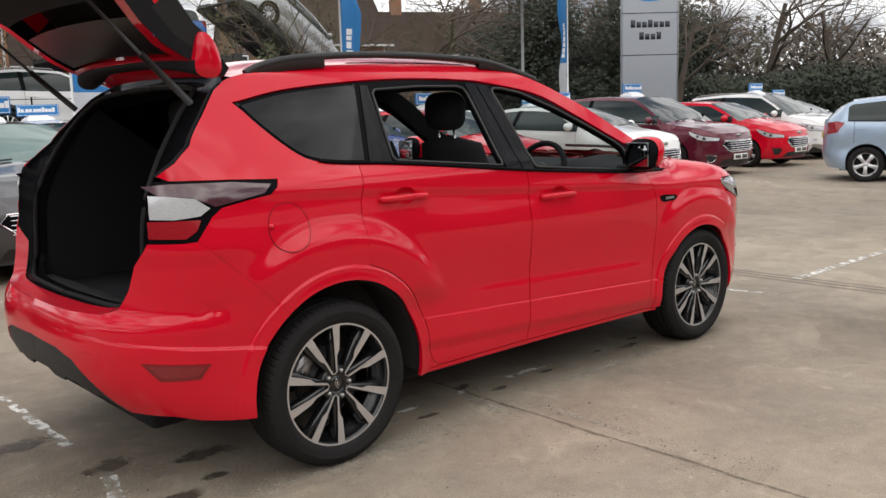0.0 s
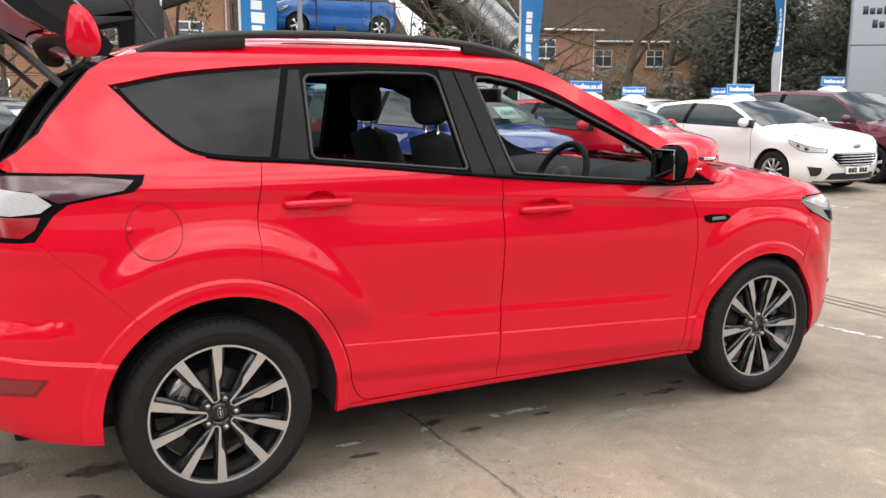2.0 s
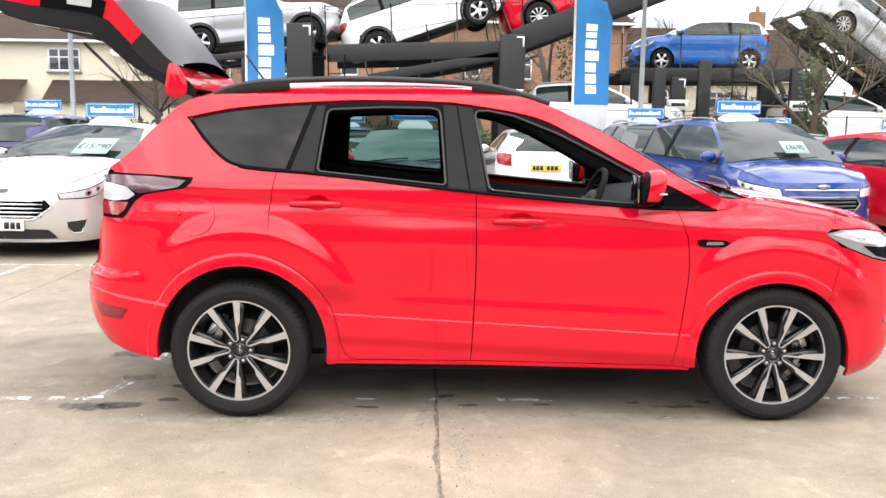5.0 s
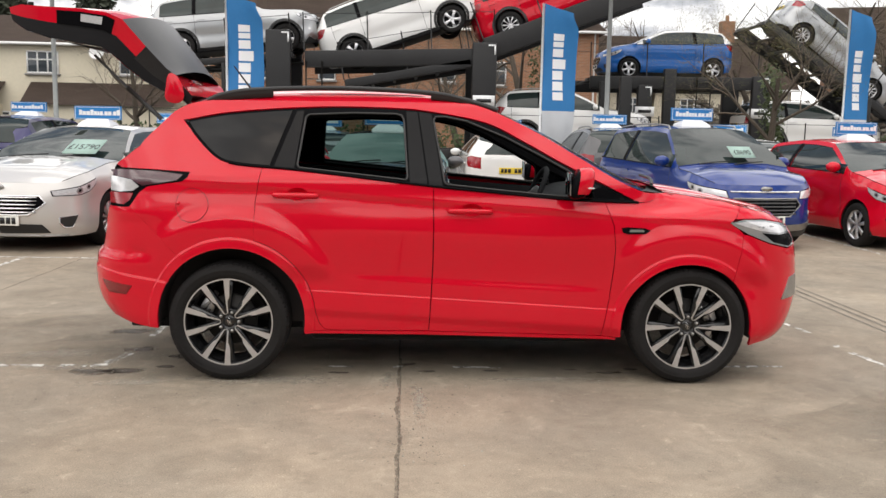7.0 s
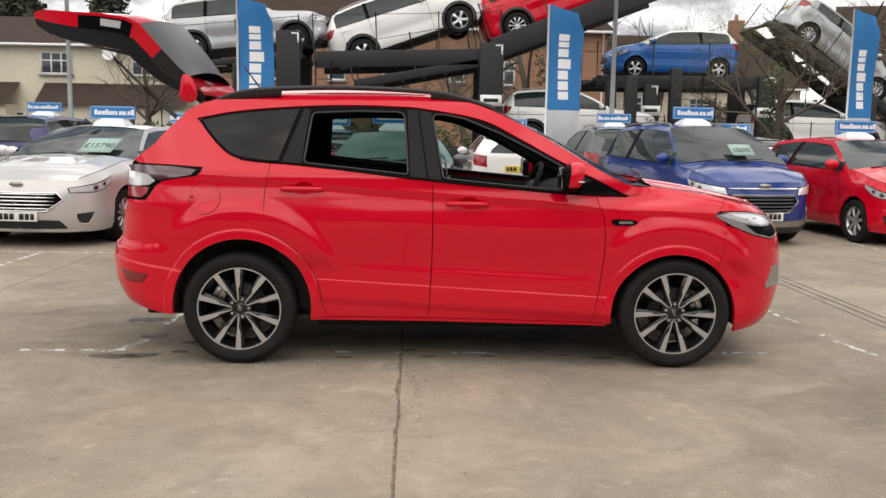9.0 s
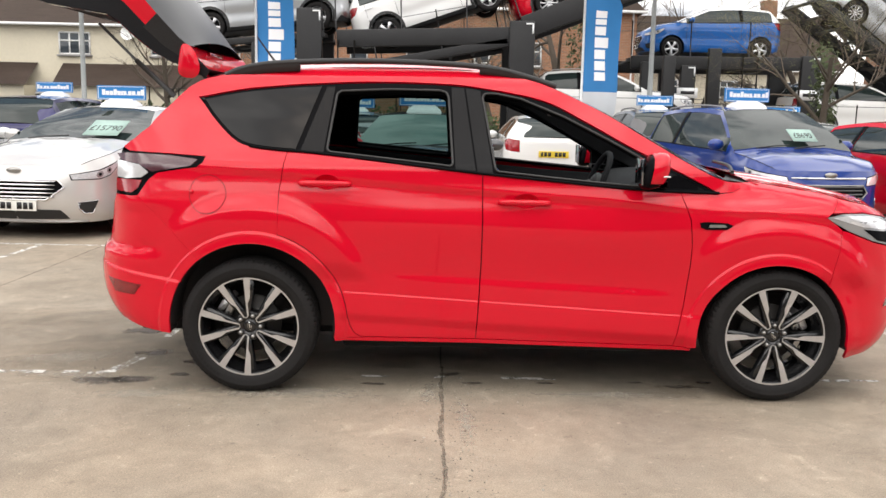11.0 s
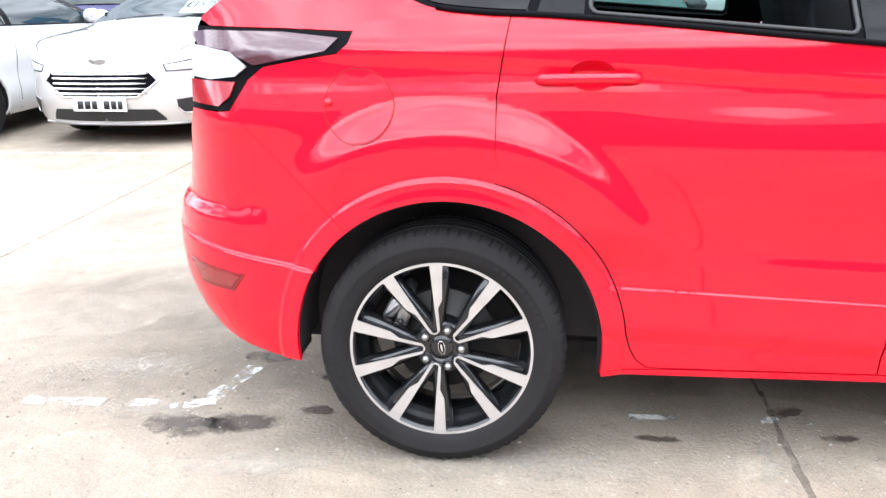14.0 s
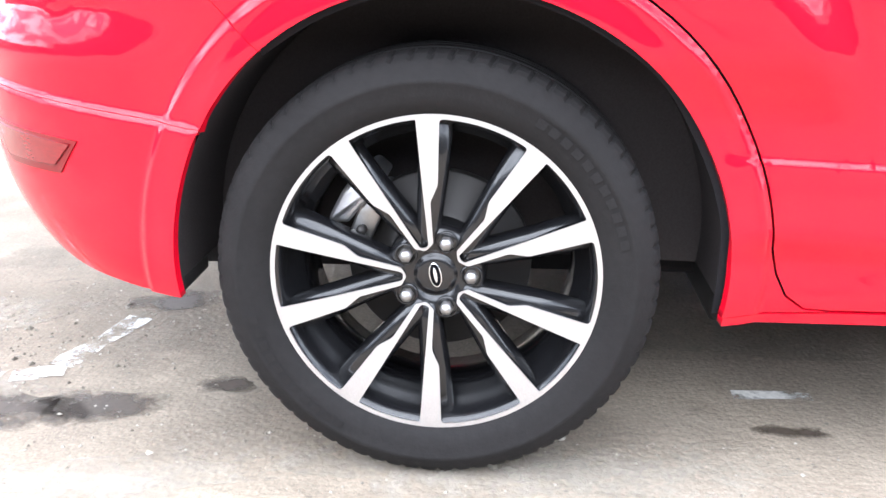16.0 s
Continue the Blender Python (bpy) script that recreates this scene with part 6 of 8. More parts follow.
def stock_car(model, label, mat, at, roofmat=None, rims=None, style="ten", plate="both", mirror=None, smart=True, glassmat=None, price=None, card_size=(0.22, 0.21, 0.34), two_tone=False, group="parked stock cars"):
    p = MODELS[model]
    wb, fo, r, H, W = p["wb"], p["fo"], p["r"], p["H"], p["W"]
    ro = p["L"] - wb - fo
    hw = W / 2 - 0.01
    xc, zc = wb + p["cowl"][0], p["cowl"][1]
    rf, rr, (xt, zt), zb = p["rf"], p["rr"], p["tail"], p["belt"]
    hf = p["hf"]
    xfr = wb + fo
    car = thing("parked_car", label, "car", group, at)
    roofmat, rims, mirror, glassmat = roofmat or mat, rims or M_ALLOY, mirror or mat, glassmat or M_CARGLASS
    sil_hood = spline([(xfr - 0.16, hf), (xfr - 0.42, hf + 0.10), (wb - 0.05, zc - 0.045), (xc, zc)], 4)
    sil_screen = spline([(xc, zc), ((xc * 0.5 + rf * 0.5), zc + (H - 0.07 - zc) * 0.56), (rf, H - 0.07)], 4)
    sil_roof = spline([(rf, H - 0.07), (rf * 0.7 + rr * 0.3, H - 0.035), (rf * 0.35 + rr * 0.65, H - 0.035), (rr, H - 0.085)], 4)
    sil_tail = spline([(rr, H - 0.085), ((rr + xt) / 2 - 0.02, (H - 0.085 + zt) / 2 + 0.04), (xt, zt)], 4)
    def extra(x, z):
        e = 0.0
        for cx in (0.0, wb):
            d = math.hypot(x - cx, z - r)
            e += 0.018 * ease(r * 1.45, r * 1.22, d)
        e -= 0.012 * ease(0.45, 0.55, z) * ease(0.75, 0.62, z)
        e -= 0.13 * hw * ease(xc - 0.1, xc + 0.25, x) * ease(zc - 0.22, zc + 0.02, z)
        return e
    S = Shape([(0.16, hw * 0.90), (0.28, hw * 0.975), (0.55, hw * 0.985), (0.78, hw), (zb - 0.12, hw * 0.985), (zb, hw * 0.945), (zb + 0.1, hw * 0.89), (H - 0.10, hw * 0.70), (H, hw * 0.60)],
              -ro + 0.42, [(0.2, -ro + 0.10), (0.45, -ro), (0.65, -ro + 0.01), (zt - 0.1, xt - 0.07), (zt, xt - 0.05), (H - 0.085, rr - 0.10), (H, rr - 0.05)],
              xfr - 0.62, [(0.16, xfr - 0.10), (0.4, xfr), (0.6, xfr), (hf, xfr - 0.07), (hf + 0.15, xfr - 0.2), (H, xfr - 0.5)], 2.7, 2.6, extra)
    uz = S.uz
    ra = r * 1.17
    bot = 0.20
    a0 = math.degrees(math.asin((bot - r) / ra))
    side = ([(S.v(0, 0.28), 0.28)] + [(S.v(y, 0.25), 0.25) for y in (0.5,)] + uz([(-ra - 0.08, 0.24)]) + arc(0, r, ra, 180 - a0, a0, 16) + arc(wb, r, ra, 180 - a0, a0, 16) + uz([(wb + ra + 0.1, 0.19)])
            + [(S.v(0.5, 0.18, True), 0.18), (S.v(0, 0.18, True), 0.18), (S.v(0, hf, True), hf), (S.v(hw * 0.45, hf, True), hf)] + uz(sil_hood) + uz(sil_screen)[1:] + uz(sil_roof)[1:] + uz(sil_tail)[1:] + [(S.v(0, zt), zt)])
    # openings
    top = between(sorted(sil_screen[3:] + sil_roof[1:] + sil_tail[1:-2]), rr - 0.10, xc - 0.16)
    dtop = [(x, z - 0.055) for x, z in top]
    zbelt = lambda x: zb + (zc - 0.03 - zb) * clamp((x - xt) / (xc - xt))
    dlo = [q for q in dtop if q[1] > zbelt(q[0]) + 0.05]
    x0, x1 = dlo[0][0], dlo[-1][0]
    xb = 0.5 * (rf + rr) - 0.05
    def win(a, b):
        t = between(dlo, a, b)
        return [(a, zbelt(a) + 0.012), (b, zbelt(b) + 0.012)] + t[::-1]
    wins = [win(max(x0, xb - 1.02), xb - 0.04), win(xb + 0.04, x1)]
    if x0 < xb - 1.20:
        wins.append(win(x0, xb - 1.10))
    tall = p["face"] == "tall"
    lamp = [(S.v(hw * 0.58, hf - 0.16, True), hf - 0.18), (S.v(hw * 0.60, hf - 0.05, True), hf - 0.07)] + uz([(xfr - 0.34, hf - 0.01), (xfr - 0.54, hf + 0.03), (xfr - 0.50, hf - 0.05), (xfr - 0.33, hf - 0.16)]) if tall else [(S.v(hw * 0.66, hf - 0.13, True), hf - 0.15), (S.v(hw * 0.63, hf - 0.07, True), hf - 0.085)] + uz([(xfr - 0.30, hf - 0.035), (xfr - 0.44, hf + 0.015), (xfr - 0.60, hf + 0.055), (xfr - 0.56, hf - 0.02), (xfr - 0.42, hf - 0.11), (xfr - 0.30, hf - 0.145)])
    gz0, gz1 = (hf - 0.40, hf - 0.17) if tall else (hf - 0.36, hf - 0.145)
    grl = [(S.v(0, gz0, True), gz0), (S.v(hw * 0.40, gz0, True), gz0), (S.v(hw * 0.60, (gz0 + gz1) / 2 + 0.02, True), (gz0 + gz1) / 2 + 0.03), (S.v(hw * 0.52, gz1, True), gz1), (S.v(0, gz1, True), gz1)]
    low = [(S.v(0, 0.22, True), 0.22), (S.v(hw * 0.62, 0.23, True), 0.23), (S.v(hw * 0.54, 0.33, True), 0.33), (S.v(0, 0.34, True), 0.34)]
    tl = [(S.v(hw * 0.66, zt - 0.10), zt - 0.26), (S.v(hw * 0.68, zt - 0.05), zt - 0.05)] + uz([(-ro + 0.22, zt - 0.02), (-ro + 0.36, zt - 0.05), (-ro + 0.24, zt - 0.22)])
    key = model
    def mesh(name, build):
        k = key + "/" + name
        if k not in _stock:
            bmx = build()
            for f in bmx.faces:
                f.smooth = True
            me = bpy.data.meshes.new(name)
            bmx.to_mesh(me)
            bmx.free()
            me.materials.append(None)
            _stock[k] = me
        return _stock[k]
    def put(name, build, m, parent=car, label=""):
        ob = new(name.split("/")[-1].split("-")[0], mesh(name, build))
        ob.parent = parent
        ob.material_slots[0].link = "OBJECT"
        ob.material_slots[0].material = m
        if label:
            ob["label"] = label
        return ob
    holes = tuple(wins)
    def hull():
        bm = S.panel(side, step=0.075, gap=0.0, depth=0.02, holes=wins + [lamp, tl])
        bm2 = S.panel(side, step=0.075, gap=0.0, depth=0.02, holes=wins + [lamp, tl], left=True)
        me = bpy.data.meshes.new("tmp")
        bm2.to_mesh(me)
        bm.from_mesh(me)
        bpy.data.meshes.remove(me)
        bm2.free()
        bmesh.ops.remove_doubles(bm, verts=bm.verts, dist=0.0005)
        return bm
    body = put("body", hull, mat)
    def top_strip(curve, crown, shrinkw=0.0, lift=0.0):
        def fn(a, b):
            i = a * (len(curve) - 1)
            k = min(int(i), len(curve) - 2)
            q = Vector(curve[k]).lerp(Vector(curve[k + 1]), i - k)
            wv = abs(S.at(S.u(q.x, q.y), q.y).y) - shrinkw
            t = b * 2 - 1
            fr = 0.075 * (1 - t * t) * clamp((q.x - xc + 0.2) / 0.4) if crown > 0 else 0
            cr = abs(crown) * (ease(xfr - 0.16, xfr - 0.55, q.x) if crown > 0.04 else 1.0)
            rib = 0.007 * ease(0.40, 0.50, abs(t)) * ease(0.80, 0.62, abs(t)) * ease(xfr - 0.20, xfr - 0.55, q.x) if crown > 0.04 else 0.0
            return Vector((q.x + fr, t * wv, q.y + cr * (1 - abs(t) ** 2.4) + lift + rib))
        return grid(fn, 14, 28 if crown > 0.04 else 14)
    if two_tone:
        over = [q for q in sil_screen + sil_roof[1:] + sil_tail[1:] if q[1] > zbelt(q[0]) + 0.02]
        upper = uz(over) + uz([(over[-1][0], zbelt(over[-1][0]) + 0.004), (over[0][0], zbelt(over[0][0]) + 0.004)])
        for l in (0, 1):
            put("upper_frame-%d" % l, lambda: S.panel(upper, step=0.075, gap=0, depth=0.003, holes=wins, out=0.003, left=bool(l)), roofmat, body)
    if tall:
        for l in (0, 1):
            for k, cx in enumerate((0.0, wb)):
                put("arch_trim-%d%d" % (k, l), lambda: S.panel(arc(cx, r, ra + 0.065, a0, 180 - a0, 20) + arc(cx, r, ra + 0.002, 180 - a0, a0, 20), step=0.08, gap=0, depth=0.006, out=0.008, left=bool(l)), M_BLACK, body)
    put("bonnet", lambda: top_strip(sil_hood[::-1], 0.05), mat)
    put("windscreen", lambda: top_strip(sil_screen[::-1], 0.03), glassmat)
    put("roof_panel", lambda: top_strip(sil_roof[::-1], -0.035), roofmat)
    put("tail_window", lambda: top_strip(sil_tail[::-1], -0.02), glassmat)
    for l in (0, 1):
        for k, wn in enumerate(wins):
            put("side_window-%d%d" % (k, l), lambda: S.panel(wn, step=0.12, gap=0, depth=0, out=-0.006, left=bool(l)), glassmat, body)
        hl = put("headlamp-%d" % l, lambda: S.panel(lamp, step=0.06, gap=0.002, depth=0.01, left=bool(l)), M_BLACKGLOSS, body)
        put("lens-%d" % l, lambda: S.panel(shrink(lamp, 0.013), step=0.05, gap=0, depth=0.004, out=0.003, left=bool(l)), M_LAMPCLEAR if tall else M_LAMPSTOCK, hl)
        for k, (xp, zp, rp) in enumerate(((xfr - 0.30, hf - 0.088, 0.036), (xfr - 0.41, hf - 0.045, 0.032))):
            def projector(xp=xp, zp=zp, rp=rp):
                uc = S.u(xp, zp)
                return S.panel([(uc + rp * math.cos(j * 0.3927), zp + rp * math.sin(j * 0.3927)) for j in range(16)], step=0.04, gap=0, depth=0.004, out=0.007, left=bool(l))
            put("reflector-%d%d" % (k, l), projector, M_BEZEL, hl)
            put("lamp_eye-%d%d" % (k, l), lambda: projector(rp=rp * 0.5), M_BLACKGLOSS, hl)
        put("tail_lamp-%d" % l, lambda: S.panel(tl, step=0.06, gap=0.002, depth=0.01, left=bool(l)), M_LAMPRED, body)
        put("grille-%d" % l, lambda: S.panel(grl, step=0.06, gap=0, depth=0.004, out=0.004, left=bool(l)), M_BLACKGLOSS, body)
        put("lower_grille-%d" % l, lambda: S.panel(low, step=0.08, gap=0, depth=0.004, out=0.004, left=bool(l)), M_BLACK, body)
        fogp = [(S.v(hw * 0.74, 0.41, True), 0.41)] + uz([(xfr - 0.27, 0.43), (xfr - 0.24, 0.29)]) + [(S.v(hw * 0.78, 0.29, True), 0.29), (S.v(hw * 0.74, 0.34, True), 0.34)]
        if tall:
            fogp = [(S.v(hw * 0.88, hf - 0.36, True) + 0.045 * math.cos(j * 0.524), hf - 0.37 + 0.04 * math.sin(j * 0.524)) for j in range(12)][::-1]
        put("fog_lamp-%d" % l, lambda: S.panel(fogp[::-1], step=0.08, gap=0, depth=0.004, out=0.005, left=bool(l)), M_LAMPCLEAR if tall else M_BLACK, body)
        sill = [(ra + 0.02, 0.20), (wb - ra - 0.02, 0.20), (wb - ra - 0.02, 0.27), (ra + 0.02, 0.27)]
        if tall:
            put("sill_trim-%d" % l, lambda: S.panel(sill, step=0.2, gap=0, depth=0.004, out=0.006, left=bool(l)), M_BLACK, body)
        # black cover between the doors
        ztop = between(dlo, xb - 0.05, xb + 0.05)[0][1]
        put("door_pillar-%d" % l, lambda: S.panel([(xb - 0.047, zbelt(xb) + 0.006), (xb + 0.047, zbelt(xb) + 0.006), (xb + 0.047, ztop + 0.004), (xb - 0.047, ztop + 0.004)], step=0.06, gap=0, depth=0.003, out=0.004, left=bool(l)), M_BLACKGLOSS, body)
        # door seams as thin dark strips
        for k, xs in enumerate((xb, xc - 0.18, max(x0, xb - 1.02) + 0.12)):
            z1 = zbelt(xs)
            zl = 0.24 if k < 2 else r + ra + 0.02
            put("door_seam-%d%d" % (k, l), lambda: S.panel([(xs - 0.004, zl), (xs + 0.004, zl), (xs + 0.004, z1), (xs - 0.004, z1)], step=0.1, gap=0, depth=0, out=0.002, left=bool(l)), M_BLACK, body)
        for k, xs in enumerate((xb + 0.16, max(x0, xb - 1.02) + 0.22)):
            zz = zbelt(xs) - 0.13
            put("door_handle-%d%d" % (k, l), lambda: S.panel([(xs - 0.10, zz - 0.014), (xs + 0.10, zz - 0.014), (xs + 0.10, zz + 0.014), (xs - 0.10, zz + 0.014)], step=0.05, gap=0, depth=0.02, out=0.022, left=bool(l)), mat, body)
        s = 1 if l else -1
        def mir():
            bm = bmesh.new()
            bmesh.ops.create_uvsphere(bm, u_segments=14, v_segments=9, radius=1, matrix=Matrix.Translation((xc - 0.30, s * (hw * 0.95 + 0.10), zc + 0.06)) @ Matrix.Diagonal((0.07, 0.11, 0.075, 1)))
            return bm
        put("door_mirror-%d" % l, mir, mirror, body)
    for k, z in enumerate([gz0 + (gz1 - gz0) * j / 4 for j in (0.6, 1.4, 2.2, 3.0, 3.7)]):
        def slat():
            pts = [S.at(S.v(y, z, True), z) for y in (hw * 0.50, hw * 0.3, hw * 0.15, 0)]
            path = [(q.x + 0.008, q.y, q.z) for q in pts] + [(q.x + 0.008, -q.y, q.z) for q in pts[::-1][1:]]
            return tube(bmesh.new(), path, 0.010, 6)
        put("grille_slat-%d" % k, slat, M_CHROME if not tall else M_DARKSLAT, body)
    if tall:
        def brow():
            pts = [S.at(S.v(y, hf - 0.085, True), hf - 0.085) for y in (hw * 0.56, hw * 0.3, 0)]
            return tube(bmesh.new(), [(q.x + 0.006, q.y, q.z) for q in pts] + [(q.x + 0.006, -q.y, q.z) for q in pts[::-1][1:]], 0.013, 6)
        put("brow_strip", brow, M_CHROME, body)
        for l in (0, 1):
            sk = [(S.v(0, 0.265, True), 0.265), (S.v(hw * 0.72, 0.27, True), 0.27), (S.v(hw * 0.94, 0.35, True), 0.35), (S.v(hw * 0.90, 0.40, True), 0.40), (S.v(hw * 0.66, 0.355, True), 0.355), (S.v(0, 0.345, True), 0.345)]
            va = [(S.v(0, 0.18, True), 0.18), (S.v(hw * 0.90, 0.19, True), 0.19), (S.v(hw * 0.90, 0.33, True), 0.33), (S.v(hw * 0.72, 0.262, True), 0.262), (S.v(0, 0.258, True), 0.258)]
            put("lower_valance-%d" % l, lambda: S.panel(va, step=0.08, gap=0, depth=0.004, out=0.009, left=bool(l)), M_BLACK, body)
            put("skid_plate-%d" % l, lambda: S.panel(sk, step=0.08, gap=0, depth=0.006, out=0.012, left=bool(l)), M_STEEL, body)
    # wipers, bonnet shut lines, strips below the side windows, fog lamp frames
    for k, (ya, yb) in enumerate(((-0.62, -0.08), (-0.02, 0.50))):
        put("wiper-%d" % k, lambda: tube(bmesh.new(), [(xc + 0.055, hw * ya, zc + 0.035), (xc + 0.045, hw * (ya * 0.5 + yb * 0.5), zc + 0.062), (xc + 0.005, hw * yb, zc + 0.075)], 0.009, 6), M_BLACK, body)
    for l in (0, 1):
        sg = -1 if l else 1
        def shut():
            pts = [S.at(S.u(x, z), z) for x, z in sil_hood[1:]]
            return tube(bmesh.new(), [(q.x, sg * (q.y + 0.006), q.z + 0.002) for q in pts], 0.0045, 5)
        put("bonnet_gap-%d" % l, shut, M_GAPBLACK, body)
        def strip():
            xs = [x0 + (x1 - x0) * j / 14 for j in range(15)]
            pts = [S.at(x, zbelt(x) + 0.006) for x in xs]
            return tube(bmesh.new(), [(q.x, sg * (q.y - 0.003), q.z) for q in pts], 0.008, 6)
        put("belt_strip-%d" % l, strip, M_CHROME if model in ("people_carrier", "saloon") else M_BLACKGLOSS, body)
        if not tall:
            def fogframe():
                loop = [S.at(a, b) for a, b in fogp + fogp[:1]]
                return tube(bmesh.new(), [(q.x + 0.006, sg * (q.y - 0.004), q.z) for q in loop], 0.007, 6)
            put("fog_lamp_frame-%d" % l, fogframe, M_CHROME if model in ("people_carrier", "saloon") else M_BLACKGLOSS, body)
    def frame_loop():
        pts = [S.at(a, b) for a, b in grl]
        path = [(q.x + 0.008, q.y, q.z) for q in pts] + [(q.x + 0.008, -q.y, q.z) for q in pts[::-1]]
        return tube(bmesh.new(), path + path[:1], 0.011, 6, close=False)
    put("grille_frame", frame_loop, M_CHROME if not tall else M_STEEL, body)
    def splitter():
        pts = [S.at(S.v(y, 0.195, True), 0.195) for y in (hw * 0.80, hw * 0.6, hw * 0.3, 0)]
        return tube(bmesh.new(), [(q.x + 0.010, q.y, q.z) for q in pts] + [(q.x + 0.010, -q.y, q.z) for q in pts[::-1][1:]], 0.013, 6)
    if not tall:
        put("splitter_lip", splitter, M_STEEL if model == "saloon" else M_BLACK, body)
    put("badge", lambda: plate_at(xfr - 0.03, hf - 0.045, 0.075, 0.03, True), M_STEEL, body)
    def number_plate(x, z, sgn, m, label):
        w_, h_ = 0.26, 0.055
        pb = put("number_plate-%d" % sgn, lambda: boxed(x - 0.006, x + 0.006, -w_, w_, z - h_, z + h_, 0.002), m, body, label)
        bx = x + 0.008 * sgn
        def bars():
            bm = bmesh.new()
            for y0, y1 in ((-0.21, -0.155), (-0.14, -0.085), (-0.07, -0.02), (0.045, 0.10), (0.115, 0.165), (0.18, 0.225)):
                box(bm, bx - 0.002, bx + 0.002, y0, y1, z - 0.036, z + 0.036)
            return bm
        put("plate_marking-%d" % sgn, bars, M_INK, pb)["kind"] = "stuff"
    fx = S.at(S.v(0.2, 0.40, True), 0.40).x + 0.014
    if plate in ("both", "front"):
        number_plate(fx, 0.375 if not tall else 0.41, 1, M_WHITEPLATE, "white plate with dark bars")
    rx = S.at(S.v(0.0, zt - 0.25), zt - 0.25).x - 0.012
    number_plate(rx, zt - 0.28, -1, M_YELLOWPLATE, "yellow plate with dark bars")
    for k, (cx, s) in enumerate(((0.0, -1), (0.0, 1), (wb, -1), (wb, 1))):
        def liner():
            rows = [[(cx + ra * 1.01 * math.cos(radians(a)), s * y, r + ra * 1.01 * math.sin(radians(a))) for a in range(-20, 201, 20)] for y in (hw - 0.02, hw - 0.30)]
            bm = loft(rows, flip=s < 0)
            bm.faces.new([bm.verts.new(q) for q in rows[1]])
            return bm
        put("arch_liner-%d" % k, liner, M_BLACK)
    put("underbody", lambda: boxed(-ro + 0.3, xfr - 0.25, -hw + 0.25, hw - 0.25, 0.19, 0.32, 0.02), M_BLACK)
    if tall:
        for s in (-1, 1):
            pts = [(x, s * (abs(S.at(x, z).y) - 0.05), z + 0.045) for x, z in between(sorted(sil_roof), rr + 0.12, rf - 0.15)]
            put("roof_rail-%d" % (s + 1), lambda: tube(bmesh.new(), [(pts[0][0] - 0.05, pts[0][1], pts[0][2] - 0.05)] + pts + [(pts[-1][0] + 0.05, pts[-1][1], pts[-1][2] - 0.05)], 0.014, 6), M_STEEL)
    for x in (0.0, wb):
        for s in (-1, 1):
            road_wheel(car, x, hw - r * 0.35, s, r, rims, style)
    if price:
        # card behind the screen, written price
        (xa, za), (xb_, zb_) = sil_screen[1], sil_screen[3]
        nrm = Vector((-(zb_ - za), 0, (xb_ - xa))).normalized()
        if nrm.z < 0:
            nrm = -nrm
        mid = Vector(((xa + xb_) / 2 + 0.075, card_size[2], (za + zb_) / 2 + 0.045)) + nrm * 0.03
        slope = math.degrees(math.atan2(zb_ - za, xa - xb_))
        m = Matrix.Translation(mid) @ Matrix.Rotation(radians(90), 4, "Z") @ Matrix.Rotation(radians(slope), 4, "X")
        card = part("price_card", boxed(-card_size[0], card_size[0], -card_size[1], card_size[1], -0.003, 0.003), M_CARD, car, "pale green price card", at=m)
        txt(card, price, card_size[0] * 0.68, M_INK, Matrix.Translation((0, -card_size[1] * 0.1, 0.005)) @ Matrix.Diagonal((0.9, 1.3, 1, 1)))
    return car, p


def plate_at(x, z, a, b, front):
    bm = bmesh.new()
    vs = [[bm.verts.new((x + d, a * math.cos(2 * math.pi * k / 20), z + b * math.sin(2 * math.pi * k / 20))) for k in range(20)] for d in (0.012, -0.03)]
    bm.faces.new(vs[0])
    for k in range(20):
        bm.faces.new((vs[0][(k + 1) % 20], vs[0][k], vs[1][k], vs[1][(k + 1) % 20]))
    bmesh.ops.recalc_face_normals(bm, faces=bm.faces)
    return bm


M_DARKSLAT = material("dark_grille_slat", (0.10, 0.10, 0.105), 0.35, 0.4)
M_CARD = material("card", (0.33, 0.47, 0.42), 0.6, fine=0.05)
# paler copy of M_CARGLASS: reflected sky is put into its base colour
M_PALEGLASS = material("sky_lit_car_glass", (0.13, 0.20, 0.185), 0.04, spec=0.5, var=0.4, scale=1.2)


def txt(parent, words, size, mat, m):
    cu = bpy.data.curves.new("writing", "FONT")
    cu.body, cu.size, cu.align_x, cu.align_y, cu.extrude = words, size, "CENTER", "CENTER", 0.001
    tmp = bpy.data.objects.new("tmp", cu)
    scene.collection.objects.link(tmp)
    me = bpy.data.meshes.new_from_object(tmp.evaluated_get(bpy.context.evaluated_depsgraph_get()))
    bpy.data.objects.remove(tmp)
    me.materials.clear()
    me.materials.append(mat)
    ob = new("writing", me)
    ob.parent, ob.matrix_basis = parent, m
    return ob


